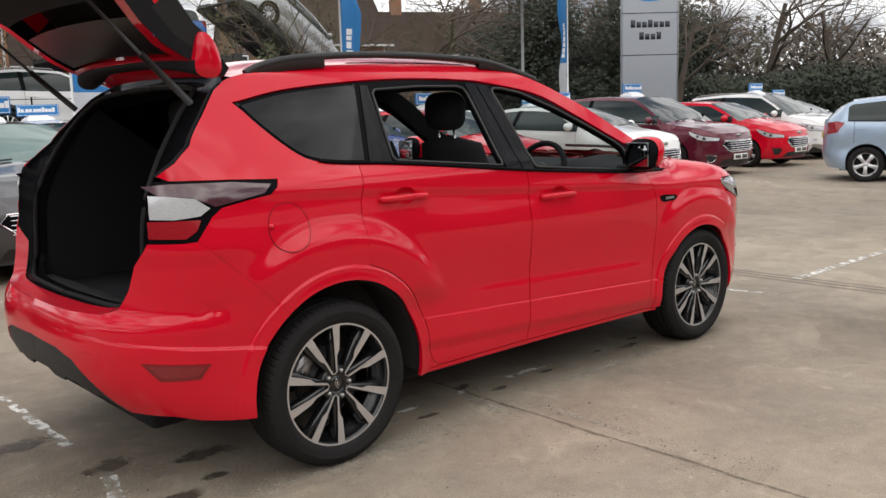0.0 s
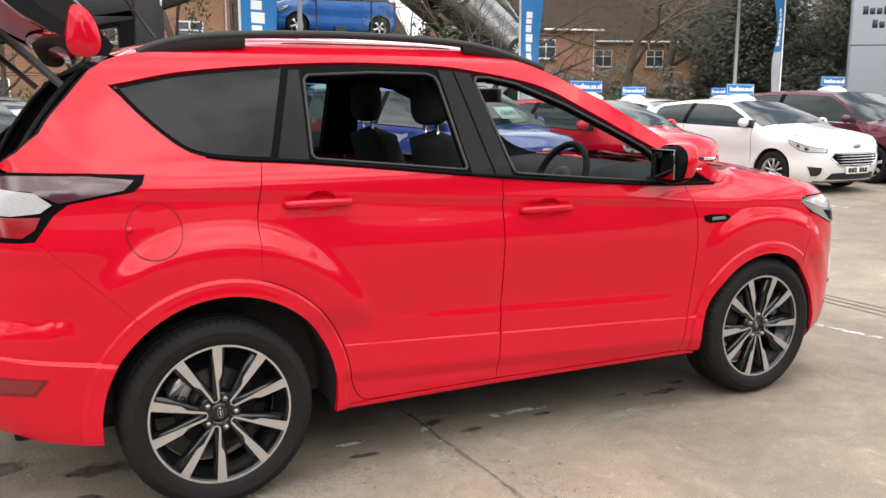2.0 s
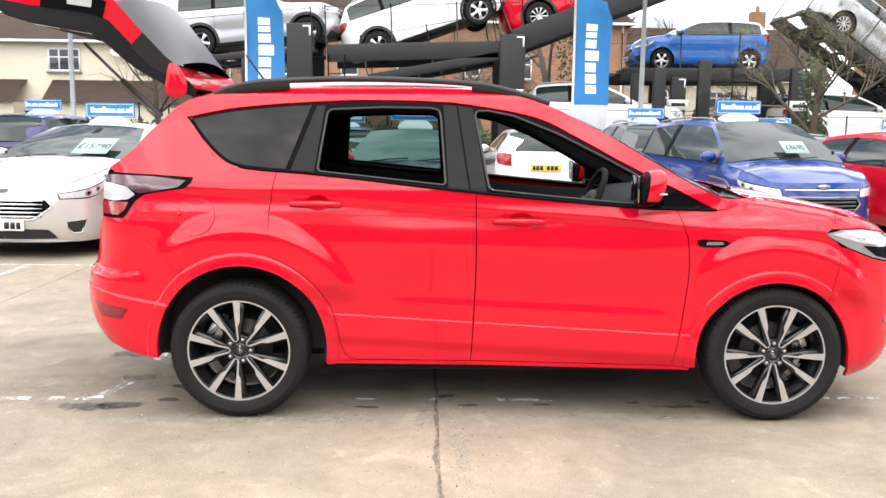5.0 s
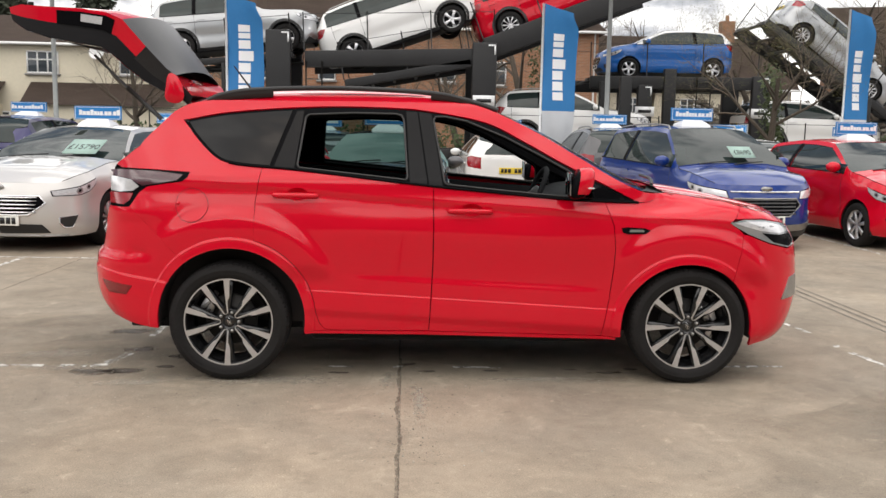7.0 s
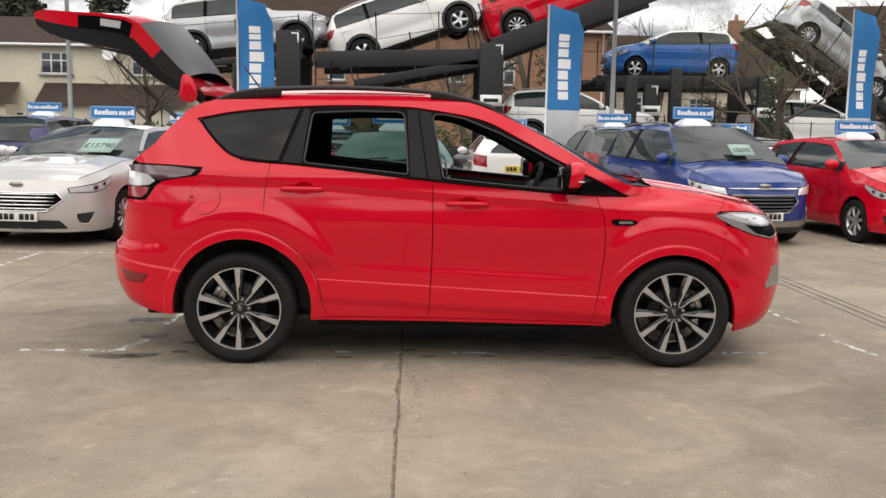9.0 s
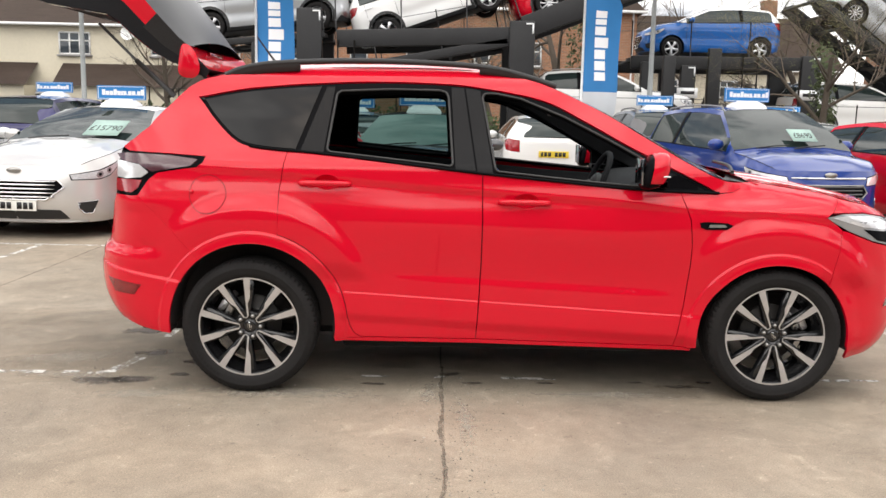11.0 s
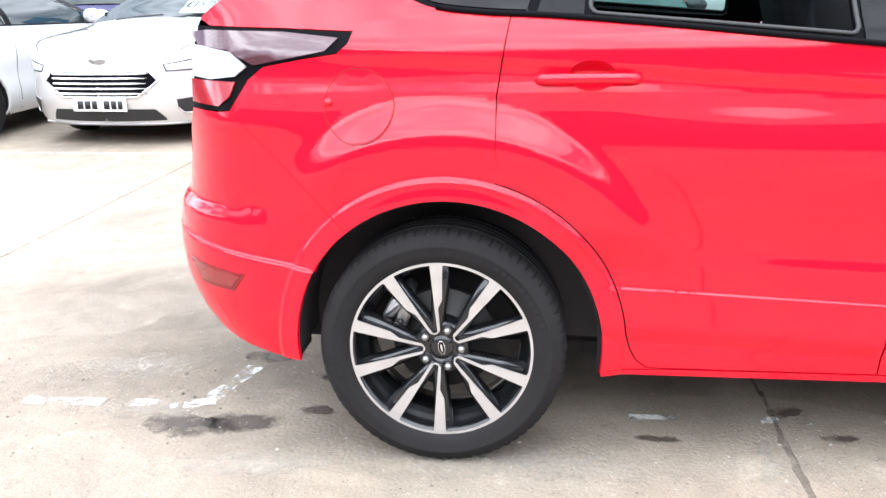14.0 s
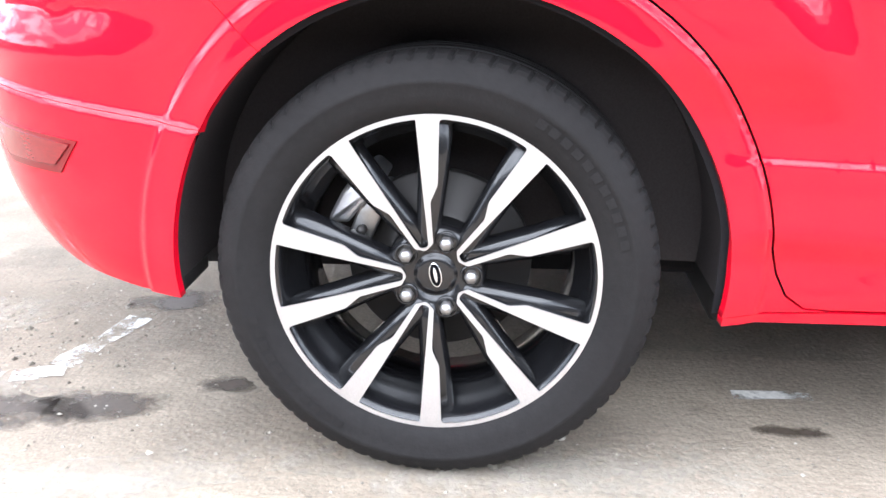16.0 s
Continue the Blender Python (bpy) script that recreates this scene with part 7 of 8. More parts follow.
def roof_sign(at, group="dealer roof signs"):
    """Blue advertising board on a white magnetic foot; local x runs across the car."""
    t = thing("roof_sign", "blue advertising board on a white foot, on a car roof", "sign", group, at)
    I = Matrix()
    def foot():
        rows = []
        for z, a, b in ((-0.05, 0.24, 0.17), (0.0, 0.22, 0.14), (0.045, 0.17, 0.06), (0.062, 0.15, 0.03)):
            rows.append([(-a, -b, z), (a, -b, z), (a, b, z), (-a, b, z)])
        return loft(rows, close=True)
    stock_shared("sign/foot", foot, M_SIGNWHITE, t, I)
    b = stock_shared("sign/board", lambda: boxed(-0.34, 0.34, -0.014, 0.014, 0.05, 0.24, 0.006), M_SIGNBLUE, t, I)
    def border():
        bm = bmesh.new()
        for s in (-1, 1):
            box(bm, -0.325, 0.325, s * 0.0155 - 0.001, s * 0.0155 + 0.001, 0.062, 0.068)
            box(bm, -0.325, 0.325, s * 0.0155 - 0.001, s * 0.0155 + 0.001, 0.222, 0.228)
            box(bm, -0.325, -0.319, s * 0.0155 - 0.001, s * 0.0155 + 0.001, 0.068, 0.222)
            box(bm, 0.319, 0.325, s * 0.0155 - 0.001, s * 0.0155 + 0.001, 0.068, 0.222)
        return bm
    stock_shared("sign/border", border, M_SIGNWHITE, b, I)["kind"] = "stuff"
    def bars():
        bm = bmesh.new()
        for s in (-1, 1):
            x = -0.27
            for w, h in ((0.045, 0.075), (0.052, 0.055), (0.052, 0.055), (0.045, 0.078), (0.045, 0.055), (0.03, 0.055), (0.042, 0.055), (0.014, 0.016), (0.045, 0.055), (0.05, 0.055), (0.014, 0.016), (0.047, 0.055), (0.042, 0.078)):
                box(bm, x, x + w, s * 0.0155 - 0.001, s * 0.0155 + 0.001, 0.113, 0.113 + h)
                x += w + 0.0055
        return bm
    stock_shared("sign/marking", bars, M_SIGNWHITE, b, I)["kind"] = "stuff"
    return t


def park(model, label, mat, x, y, facing, sign=True, z=0.0, pitch=0.0, turn=0.0, **k):
    """Stands a car with its near end at y, facing -1 (to us), +1 (away), or along 0 (+x, y the middle line, x the rear axle)."""
    p = MODELS[model]
    if facing == -1:
        m = pose(x, y + p["wb"] + p["fo"], z, 0, 0, -90 + turn)
    elif facing == 1:
        m = pose(x, y + p["L"] - p["wb"] - p["fo"], z, 0, 0, 90 + turn)
    else:
        m = pose(x, y, z, 0, -pitch, turn)
    car, p = stock_car(model, label, mat, m, **k)
    if sign:
        sx = p["rf"] * 0.75 + p["rr"] * 0.25
        roof_sign(m @ pose(sx, 0, p["H"] + 0.02, 0, 0, 90))
    return car


M_SOFTTOP = material("black_fabric_roof", (0.018, 0.018, 0.020), 0.9, var=0.2, fine=0.2, scale=8)
P_WHITE = paint("white_paint", (0.78, 0.78, 0.77), 0.35)
P_SILVERWHITE = paint("pearl_silver", (0.60, 0.585, 0.57), 0.30, 0.35)
P_BLUE = paint("deep_blue", (0.004, 0.030, 0.20), 0.30, 0.1)
P_BURGUNDY = paint("burgundy", (0.11, 0.008, 0.022), 0.30, 0.2)
P_GREY = paint("magnetic_grey", (0.075, 0.075, 0.08), 0.3, 0.4)
P_ICEBLUE = paint("ice_blue", (0.34, 0.43, 0.55), 0.32, 0.4)
P_PURPLE = paint("ink_blue", (0.02, 0.018, 0.09), 0.3, 0.3)
P_BLACK = paint("black_paint", (0.012, 0.012, 0.014), 0.3)
P_SILVER = paint("silver_paint", (0.42, 0.43, 0.44), 0.32, 0.6)
P_MIDBLUE = paint("mid_blue", (0.015, 0.12, 0.42), 0.3)

park("hatchback", "white parked convertible with black fabric roof, seen from behind", P_WHITE, -5.8, 3.7, 1, sign=False, roofmat=M_SOFTTOP, two_tone=True, style="five")
park("saloon", "pearl silver parked saloon with chrome grille and price card", P_SILVERWHITE, -3.29, 4.2, -1, turn=-5, price="£15790")
park("hatchback", "red parked hatchback beside the silver saloon", M_RED, -1.02, 3.95, -1, style="five")
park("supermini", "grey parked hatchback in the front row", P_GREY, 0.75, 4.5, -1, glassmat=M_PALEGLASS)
park("crossover", "blue parked compact crossover with price card", P_BLUE, 5.16, 5.2, -1, turn=9, price="£8690", card_size=(0.17, 0.13, 0.16), style="five")
park("supermini", "red parked small hatchback in the front row", M_RED, 7.85, 5.2, -1, turn=5, style="seven")
park("hatchback", "white parked hatchback with chrome grille", P_WHITE, 11.5, 5.2, -1)
park("people_carrier", "burgundy parked people carrier with chrome trim", P_BURGUNDY, 14.15, 5.25, -1, sign=True, style="seven")
park("supermini", "red parked small hatchback beside the burgundy car", M_RED, 16.9, 5.35, -1, sign=False, style="five")
park("crossover", "white parked crossover at the end of the row", P_WHITE, 19.6, 5.7, -1)
park("supermini", "white parked hatchback beyond the crossover", P_WHITE, 21.6, 6.0, -1)
park("supermini", "ice blue hatchback parked across the row", P_ICEBLUE, 14.4, 2.95, 0, sign=False, turn=-66, style="five")
# second row
park("supermini", "white parked hatchback seen from behind", P_WHITE, 2.95, 10.0, 1, style="five")
park("offroader", "grey parked estate car in the second row", P_GREY, 5.0, 9.7, 1)
park("hatchback", "white parked car behind the blue crossover", P_WHITE, 7.5, 9.8, 1)
park("hatchback", "grey parked car in the second row", P_GREY, 10.0, 9.9, 1)
park("hatchback", "white parked car in the second row", P_WHITE, 12.6, 10.0, 1)
park("hatchback", "black parked car in the second row", P_BLACK, 15.3, 10.0, 1)
park("hatchback", "white parked car behind the silver saloon", P_WHITE, -3.4, 9.3, 1)
park("people_carrier", "ink blue parked people carrier seen from behind", P_PURPLE, -6.3, 9.4, 1)
park("hatchback", "black parked car seen from behind", P_BLACK, -8.9, 9.6, 1)
park("saloon", "grey parked saloon at the row end", P_GREY, -11.6, 9.8, 1, sign=False)
park("hatchback", "silver parked car in the second row", P_SILVER, -0.6, 9.6, 1)


# ---- banners, posts, pylon ----
M_BANNER = material("banner_cloth", (0.02, 0.17, 0.42), 0.7, var=0.12, scale=2, fine=0.06)
M_BANNERPALE = material("banner_pale", (0.55, 0.57, 0.60), 0.7, var=0.15, scale=3)
M_POLE = material("pole_grey", (0.36, 0.38, 0.38), 0.5, 0.3, var=0.15, fine=0.1)
M_PYLON = material("pylon_grey", (0.36, 0.38, 0.41), 0.5, 0.2, var=0.06, scale=0.6)
M_PYLONDARK = material("pylon_letter", (0.03, 0.035, 0.045), 0.5)


def banner(x, y, turn, h=4.1, w=0.72, split=1.95, deep=False, group="feather banners"):
    t = thing("feather_banner", "tall blue cloth banner on a white pole", "banner", group, pose(x, y, 0, 0, 0, turn))
    part("pole", tube(bmesh.new(), [(0, 0, 0.0), (0, 0, h)], 0.025, 8), M_SIGNWHITE, t)
    part("base_plate", boxed(-0.3, 0.3, -0.3, 0.3, 0.0, 0.05, 0.01), M_BLACK, t)
    def cloth(z0, z1):
        def fn(a, b):
            z = z0 + (z1 - z0) * b
            ww = w * (1 - 0.16 * ease(split, 0.9, z)) * (1 - 0.18 * ease(h - 0.5, h, z))
            return Vector((0.02 + ww * a, 0.06 * math.sin(a * 5 + z * 1.6) * a + 0.04 * math.sin(z * 2.7), z - 0.18 * a * ease(h - 0.8, h, z)))
        return fn
    c = part("cloth", grid(cloth(split, h), 10, 24), M_BANNER, t)
    part("pale_foot_cloth", grid(cloth(0.95, split), 10, 10), M_BANNERPALE, t, "pale lower panel with blue oval")
    def strip(z0, z1, a0, a1, d):
        f = cloth(split, h)
        def fn(a, b):
            p = f(a0 + (a1 - a0) * a, ((z0 + (z1 - z0) * b) - split) / (h - split))
            return p + Vector((0, d, 0))
        return grid(fn, 4, 3, flip=d < 0)
    z = split + 0.22
    sizes = (0.20, 0.22, 0.22, 0.24, 0.20, 0.13, 0.18)
    for s in sizes:
        for d in (0.007, -0.007):
            part("mark_bar", strip(z, z + s * 0.82, 0.30, 0.62 if s < 0.23 else 0.70, d), M_SIGNWHITE, c)
        z += s
    bm = bmesh.new()
    vs = [bm.verts.new((0.30 + 0.20 * math.cos(2 * math.pi * k / 24), -0.035, 1.20 + 0.09 * math.sin(2 * math.pi * k / 24))) for k in range(24)]
    bm.faces.new(vs)
    part("oval_mark", bm, M_SIGNBLUE, t)
    return t


banner(-2.6, 12.1, -4)
banner(3.75, 12.3, 8)
banner(11.15, 14.4, 4, h=4.45, w=0.6)
banner(26.0, 19.5, 65, h=7.3, w=0.75, split=3.2)


def lamp_post(x, y, h, r=0.06):
    t = thing("lamp_post", "plain grey steel lamp post standing on the ground", "lamp post", "lamp posts", pose(x, y, 0))
    part("shaft", tube(bmesh.new(), [(0, 0, 0), (0, 0, 1.2), (0, 0, 1.25), (0, 0, h)], [r * 1.3, r * 1.3, r, r * 0.7], 12), M_POLE, t)
    part("arm", tube(bmesh.new(), spline([(0, 0, h), (0, -0.3, h + 0.25), (0, -0.9, h + 0.3)], 5), r * 0.5, 8), M_POLE, t)
    part("lantern", boxed(-0.12, 0.12, -1.5, -0.85, h + 0.24, h + 0.36, 0.03), M_POLE, t)


lamp_post(5.55, 14.2, 5.5)
lamp_post(-7.5, 16.0, 7.5)
lamp_post(31.5, 27.0, 9.0, 0.09)


def pylon():
    t = thing("sign_pylon", "tall grey dealership pylon sign with dark lettering", "sign", at=pose(33.45, 20.8, 0, 0, 0, -40))
    part("face_panel", boxed(-1.3, 1.3, -0.22, 0.22, 0.0, 9.0, 0.05), M_PYLON, t)
    part("edge_strip", boxed(1.302, 1.34, -0.24, 0.24, 0.0, 9.0, 0.01), M_STEEL, t)
    for z in (3.7, 5.6):
        part("panel_joint", boxed(-1.31, 1.31, -0.224, -0.216, z, z + 0.04), M_PYLONDARK, t)
    def bars(n, w, z, h):
        bm = bmesh.new()
        x = -n * w / 2
        for k in range(n):
            hh = h * (1.3 if k in (0, 3) else 1.0)
            box(bm, x + k * w + 0.03, x + (k + 1) * w - 0.03, -0.226, -0.222, z, z + hh)
        return bm
    part("lettering", bars(7, 0.27, 4.97, 0.26), M_PYLONDARK, t)["kind"] = "stuff"
    part("lettering", bars(4, 0.27, 4.42, 0.26), M_PYLONDARK, t)["kind"] = "stuff"
    bm = bmesh.new()
    vs = [bm.verts.new((0.85 * math.cos(2 * math.pi * k / 32), -0.226, 6.5 + 0.36 * math.sin(2 * math.pi * k / 32))) for k in range(32)]
    bm.faces.new(vs)
    part("oval_mark", bm, M_SIGNBLUE, t)


pylon()


# ---- car transporters ----
M_TRUCK = material("transporter_black", (0.016, 0.016, 0.017), 0.5, 0.2, var=0.3, fine=0.3, scale=2)
M_MESHDECK = material("deck_steel", (0.035, 0.035, 0.036), 0.6, 0.4, var=0.3, fine=0.3, scale=3)


def transporter(label, x, y, posts, decks, ladder_x, tyres, group="car transporters"):
    t = thing("car_transporter", label, "lorry", group, pose(x, y, 0))
    for s in (-1, 1):
        for px, z0, z1, w in posts:
            po = part("post", boxed(px - w / 2, px + w / 2, s * 1.22 - 0.10, s * 1.22 + 0.10, z0, z1, 0.03), M_TRUCK, t)
            if s < 0 and w > 0.4:
                part("name_label", boxed(px - 0.28, px + 0.28, -1.328, -1.322, z0 + 1.15, z0 + 1.43), M_SIGNWHITE, po, "white label with dark bar")
                part("label_bar", boxed(px - 0.19, px + 0.19, -1.333, -1.329, z0 + 1.25, z0 + 1.34), M_INK, po)
                part("reflective_corner", boxed(px + w / 2 - 0.22, px + w / 2 - 0.03, -1.326, -1.322, z1 - 0.09, z1 - 0.05), M_SIGNWHITE, po)
                part("reflective_corner", boxed(px + w / 2 - 0.07, px + w / 2 - 0.03, -1.326, -1.322, z1 - 0.30, z1 - 0.09), M_SIGNWHITE, po)
    for x0, z0, x1, z1, th in decks:
        d = Vector((x1 - x0, 0, z1 - z0))
        ang = math.degrees(math.atan2(d.z, d.x))
        m = pose(x0, 0, z0, 0, -ang, 0)
        dk = part("deck_beam", bmesh.new(), M_TRUCK, t, at=m)
        for s in (-1, 1):
            part("side_beam", boxed(0, d.length, s * 1.2 - 0.06, s * 1.2 + 0.06, -th, 0.0, 0.02), M_TRUCK, dk)
            part("wheel_track", boxed(0, d.length, s * 0.75 - 0.25, s * 0.75 + 0.25, -0.10, -0.04), M_MESHDECK, dk)
            n = max(2, int(d.length / 1.4))
            for k in range(n + 1):
                part("hand_post", tube(bmesh.new(), [(d.length * k / n, s * 1.24, 0), (d.length * k / n, s * 1.24, 0.95)], 0.018, 6), M_TRUCK, dk)
            part("hand_wire", tube(bmesh.new(), [(0, s * 1.24, 0.9), (d.length, s * 1.24, 0.9)], 0.008, 5), M_TRUCK, dk)
        for k in range(int(d.length / 0.6)):
            part("cross_bar", boxed(k * 0.6, k * 0.6 + 0.08, -1.15, 1.15, -0.16, -0.10), M_MESHDECK, dk)
    for lx in ladder_x:
        ld = part("ladder", bmesh.new(), M_TRUCK, t)
        for dx in (0, 0.4):
            part("rail", tube(bmesh.new(), [(lx + dx, -1.3, 0.8), (lx + dx, -1.3, 3.2)], 0.02, 6), M_TRUCK, ld)
        for k in range(8):
            part("rung", tube(bmesh.new(), [(lx, -1.3, 0.95 + k * 0.3), (lx + 0.4, -1.3, 0.95 + k * 0.3)], 0.014, 6), M_TRUCK, ld)
    for tx in tyres:
        for s in (-1, 1):
            stock_shared("lorry/tyre", lambda: lathe([(0.28, 0.15), (0.42, 0.17), (0.50, 0.13), (0.50, -0.13), (0.42, -0.17), (0.28, -0.15), (0.1, -0.05), (0.0, -0.05)], 28), M_RUBBER, t, pose(tx, s * 1.05, 0.5, 0, 0, 0 if s < 0 else 180))
    part("chassis", boxed(min(tyres) - 1, max(tyres) + 5, -0.5, 0.5, 0.55, 0.95, 0.03), M_TRUCK, t)


transporter("black double-deck car transporter loaded with cars", 0.0, 18.0,
            [(-2.25, 1.0, 3.95, 0.62), (2.95, 1.0, 3.75, 0.62), (-3.62, 1.0, 3.1, 0.09), (6.6, 0.9, 3.0, 0.30)],
            [(-5.1, 3.10, -1.9, 3.42, 0.16), (-1.6, 3.45, 3.2, 3.62, 0.42), (-0.6, 2.75, 2.6, 3.35, 0.22), (2.9, 3.85, 7.4, 5.58, 0.55), (-6.2, 1.05, 7.5, 1.05, 0.25)], [-3.35, -1.55], [-3.6, -2.5, -1.4])
transporter("black car transporter with raised rear deck", 9.85, 20.8,
            [(-2.0, 0.9, 2.95, 0.42), (-1.28, 0.9, 3.42, 0.36), (1.40, 0.9, 3.26, 0.52), (4.5, 0.9, 2.7, 0.36)],
            [(-3.6, 3.18, 1.3, 3.22, 0.36), (1.5, 4.9, 6.1, 1.75, 0.22), (-3.0, 1.0, 5.7, 1.0, 0.26)], [-0.5], [-2.3, -1.3, 3.0])
park("offroader", "silver off-roader loaded on the upper transporter deck", P_SILVER, -4.7, 18.0, 0, sign=False, z=3.16, pitch=6.5, style="five", group="cars on transporters")
park("offroader", "white off-roader loaded on the upper transporter deck", P_WHITE, -0.25, 18.0, 0, sign=False, z=3.16, pitch=19.5, style="five", group="cars on transporters")
park("offroader", "red off-roader tilted steeply on the transporter", M_RED, 3.75, 18.0, 0, sign=False, z=3.92, pitch=21, roofmat=P_WHITE, group="cars on transporters")
park("offroader", "white off-roader on the lower transporter deck", P_WHITE, 4.1, 18.2, 0, sign=False, z=1.05, group="cars on transporters")
park("supermini", "blue hatchback with white roof on the transporter", P_MIDBLUE, 9.95, 20.8, 0, sign=False, z=3.14, turn=180, two_tone=True, style="five", roofmat=P_WHITE, group="cars on transporters")
park("hatchback", "silver hatchback tilted nose down on the transporter", P_SILVER, 12.35, 20.8, 0, sign=False, z=4.25, pitch=-36, group="cars on transporters")
park("offroader", "white off-roader on the lower deck of the far transporter", P_WHITE, 11.85, 20.8, 0, sign=False, z=1.0, group="cars on transporters")


# ---- houses beyond the yard ----
def brick(name, base, mortar, scale=1.0):
    m = bpy.data.materials.new(name)
    m.use_nodes = True
    nt = m.node_tree
    b = nt.nodes["Principled BSDF"]
    b.inputs["Roughness"].default_value = 0.9
    tc = nt.nodes.new("ShaderNodeTexCoord")
    mp = nt.nodes.new("ShaderNodeMapping")
    mp.inputs["Rotation"].default_value = (radians(90), 0, 0)
    bt = nt.nodes.new("ShaderNodeTexBrick")
    bt.inputs["Color1"].default_value, bt.inputs["Color2"].default_value, bt.inputs["Mortar"].default_value = (*base, 1), (base[0] * 0.7, base[1] * 0.7, base[2] * 0.72, 1), (*mortar, 1)
    bt.inputs["Scale"].default_value, bt.inputs["Brick Width"].default_value, bt.inputs["Row Height"].default_value, bt.inputs["Mortar Size"].default_value = scale, 0.225, 0.075, 0.008
    nt.links.new(tc.outputs["Object"], mp.inputs["Vector"])
    nt.links.new(mp.outputs["Vector"], bt.inputs["Vector"])
    nt.links.new(bt.outputs["Color"], b.inputs["Base Color"])
    return m


M_BRICK = brick("orange_brick", (0.36, 0.155, 0.075), (0.34, 0.28, 0.22))
M_RENDERWALL = material("cream_render", (0.66, 0.60, 0.47), 0.9, var=0.12, scale=0.5, fine=0.08)
M_ROOFTILE = material("brown_roof_tile", (0.105, 0.075, 0.06), 0.9, var=0.25, fine=0.35, scale=0.8, bump=0.5, bscale=12, stretch=(1, 3, 3))
M_UPVC = material("white_upvc", (0.78, 0.78, 0.77), 0.4, fine=0.04)
M_PANE = material("house_pane", (0.05, 0.06, 0.07), 0.05, spec=0.6, var=0.4, scale=1.5)
M_GUTTER = material("gutter", (0.30, 0.29, 0.28), 0.6)


def window_unit(house, x, z, w, h, y, lights=3):
    wd = part("window", boxed(x - w / 2, x + w / 2, y - 0.03, y + 0.08, z, z + h, 0.005), M_PANE, house)
    for k in range(lights + 1):
        xx = x - w / 2 + w * k / lights
        part("frame", boxed(xx - 0.035, xx + 0.035, y - 0.06, y - 0.02, z, z + h), M_UPVC, wd)
    for zz in (z, z + h * 0.62, z + h):
        part("frame", boxed(x - w / 2, x + w / 2, y - 0.062, y - 0.022, zz - 0.035, zz + 0.035), M_UPVC, wd)
    part("sill", boxed(x - w / 2 - 0.1, x + w / 2 + 0.1, y - 0.16, y + 0.02, z - 0.13, z - 0.04), M_GUTTER, wd)
    return wd


def house(label, x0, x1, y, eaves, ridge, wallmat, windows, depth=8.0, chimney=(), porch=None, turn=0.0, hip=0.0):
    xm = (x0 + x1) / 2
    hw_ = (x1 - x0) / 2
    t = thing("house", label, "house", "houses behind the yard", pose(xm, y, 0, 0, 0, turn))
    bm = boxed(-hw_, hw_, 0, depth, 0, eaves)
    part("wall", bm, wallmat, t, smooth=False)
    o = 0.4
    rows = [[(-hw_ - o, -o, eaves - 0.05), (hw_ + o, -o, eaves - 0.05)], [(-hw_ - o + hip, depth / 2, ridge), (hw_ + o - hip, depth / 2, ridge)], [(-hw_ - o, depth + o, eaves - 0.05), (hw_ + o, depth + o, eaves - 0.05)]]
    bm = loft(rows)
    bmesh.ops.solidify(bm, geom=bm.faces[:], thickness=0.12)
    roof = part("roof", bm, M_ROOFTILE, t, smooth=False)
    for s in (-1, 1) if hip else ():
        end = bmesh.new()
        end.faces.new([end.verts.new(q) for q in ((s * (hw_ + o), -o, eaves - 0.05), (s * (hw_ + o), depth + o, eaves - 0.05), (s * (hw_ + o - hip), depth / 2, ridge))])
        bmesh.ops.solidify(end, geom=end.faces[:], thickness=0.12)
        part("hip_end", end, M_ROOFTILE, roof, smooth=False)
    for s in () if hip else (-hw_, hw_):
        g = bmesh.new()
        g.faces.new([g.verts.new(q) for q in ((s, 0, eaves), (s, depth, eaves), (s, depth / 2, ridge - 0.15))])
        part("gable", g, wallmat, t, smooth=False)
    part("gutter", tube(bmesh.new(), [(-hw_ - o, -o, eaves - 0.06), (hw_ + o, -o, eaves - 0.06)], 0.07, 8), M_UPVC, t)
    for cx in chimney:
        ch = part("chimney", boxed(cx - 0.45, cx + 0.45, depth / 2 - 0.35, depth / 2 + 0.35, ridge - 0.5, ridge + 1.1, 0.02), M_BRICK, roof, smooth=False)
        part("chimney_pot", lathe([(0.14, ridge + 1.1), (0.12, ridge + 1.5), (0.10, ridge + 1.5)], 12, "z", m=Matrix.Translation((cx, depth / 2, 0))), M_BRICK, ch)
    for wx, wz, ww, wh, n in windows:
        window_unit(t, wx - xm, wz, ww, wh, 0.0, n)
    for px0, px1 in (porch or ()):
        bm = loft([[(px0 - xm, -1.5, 2.45), (px1 - xm, -1.5, 2.45)], [(px0 - xm, 0.0, 3.55), (px1 - xm, 0.0, 3.55)]])
        bmesh.ops.solidify(bm, geom=bm.faces[:], thickness=0.12)
        part("porch_roof", bm, M_ROOFTILE, t, smooth=False)
        part("porch_wall", boxed(px0 - xm + 0.2, px1 - xm - 0.2, -1.2, -0.01, 0, 2.45), wallmat, t, smooth=False)
    for dx in (-hw_ + 0.2, hw_ - 0.2):
        part("downpipe", tube(bmesh.new(), [(dx, -0.08, 0), (dx, -0.08, eaves - 0.1)], 0.045, 6), M_UPVC, t)
    return t


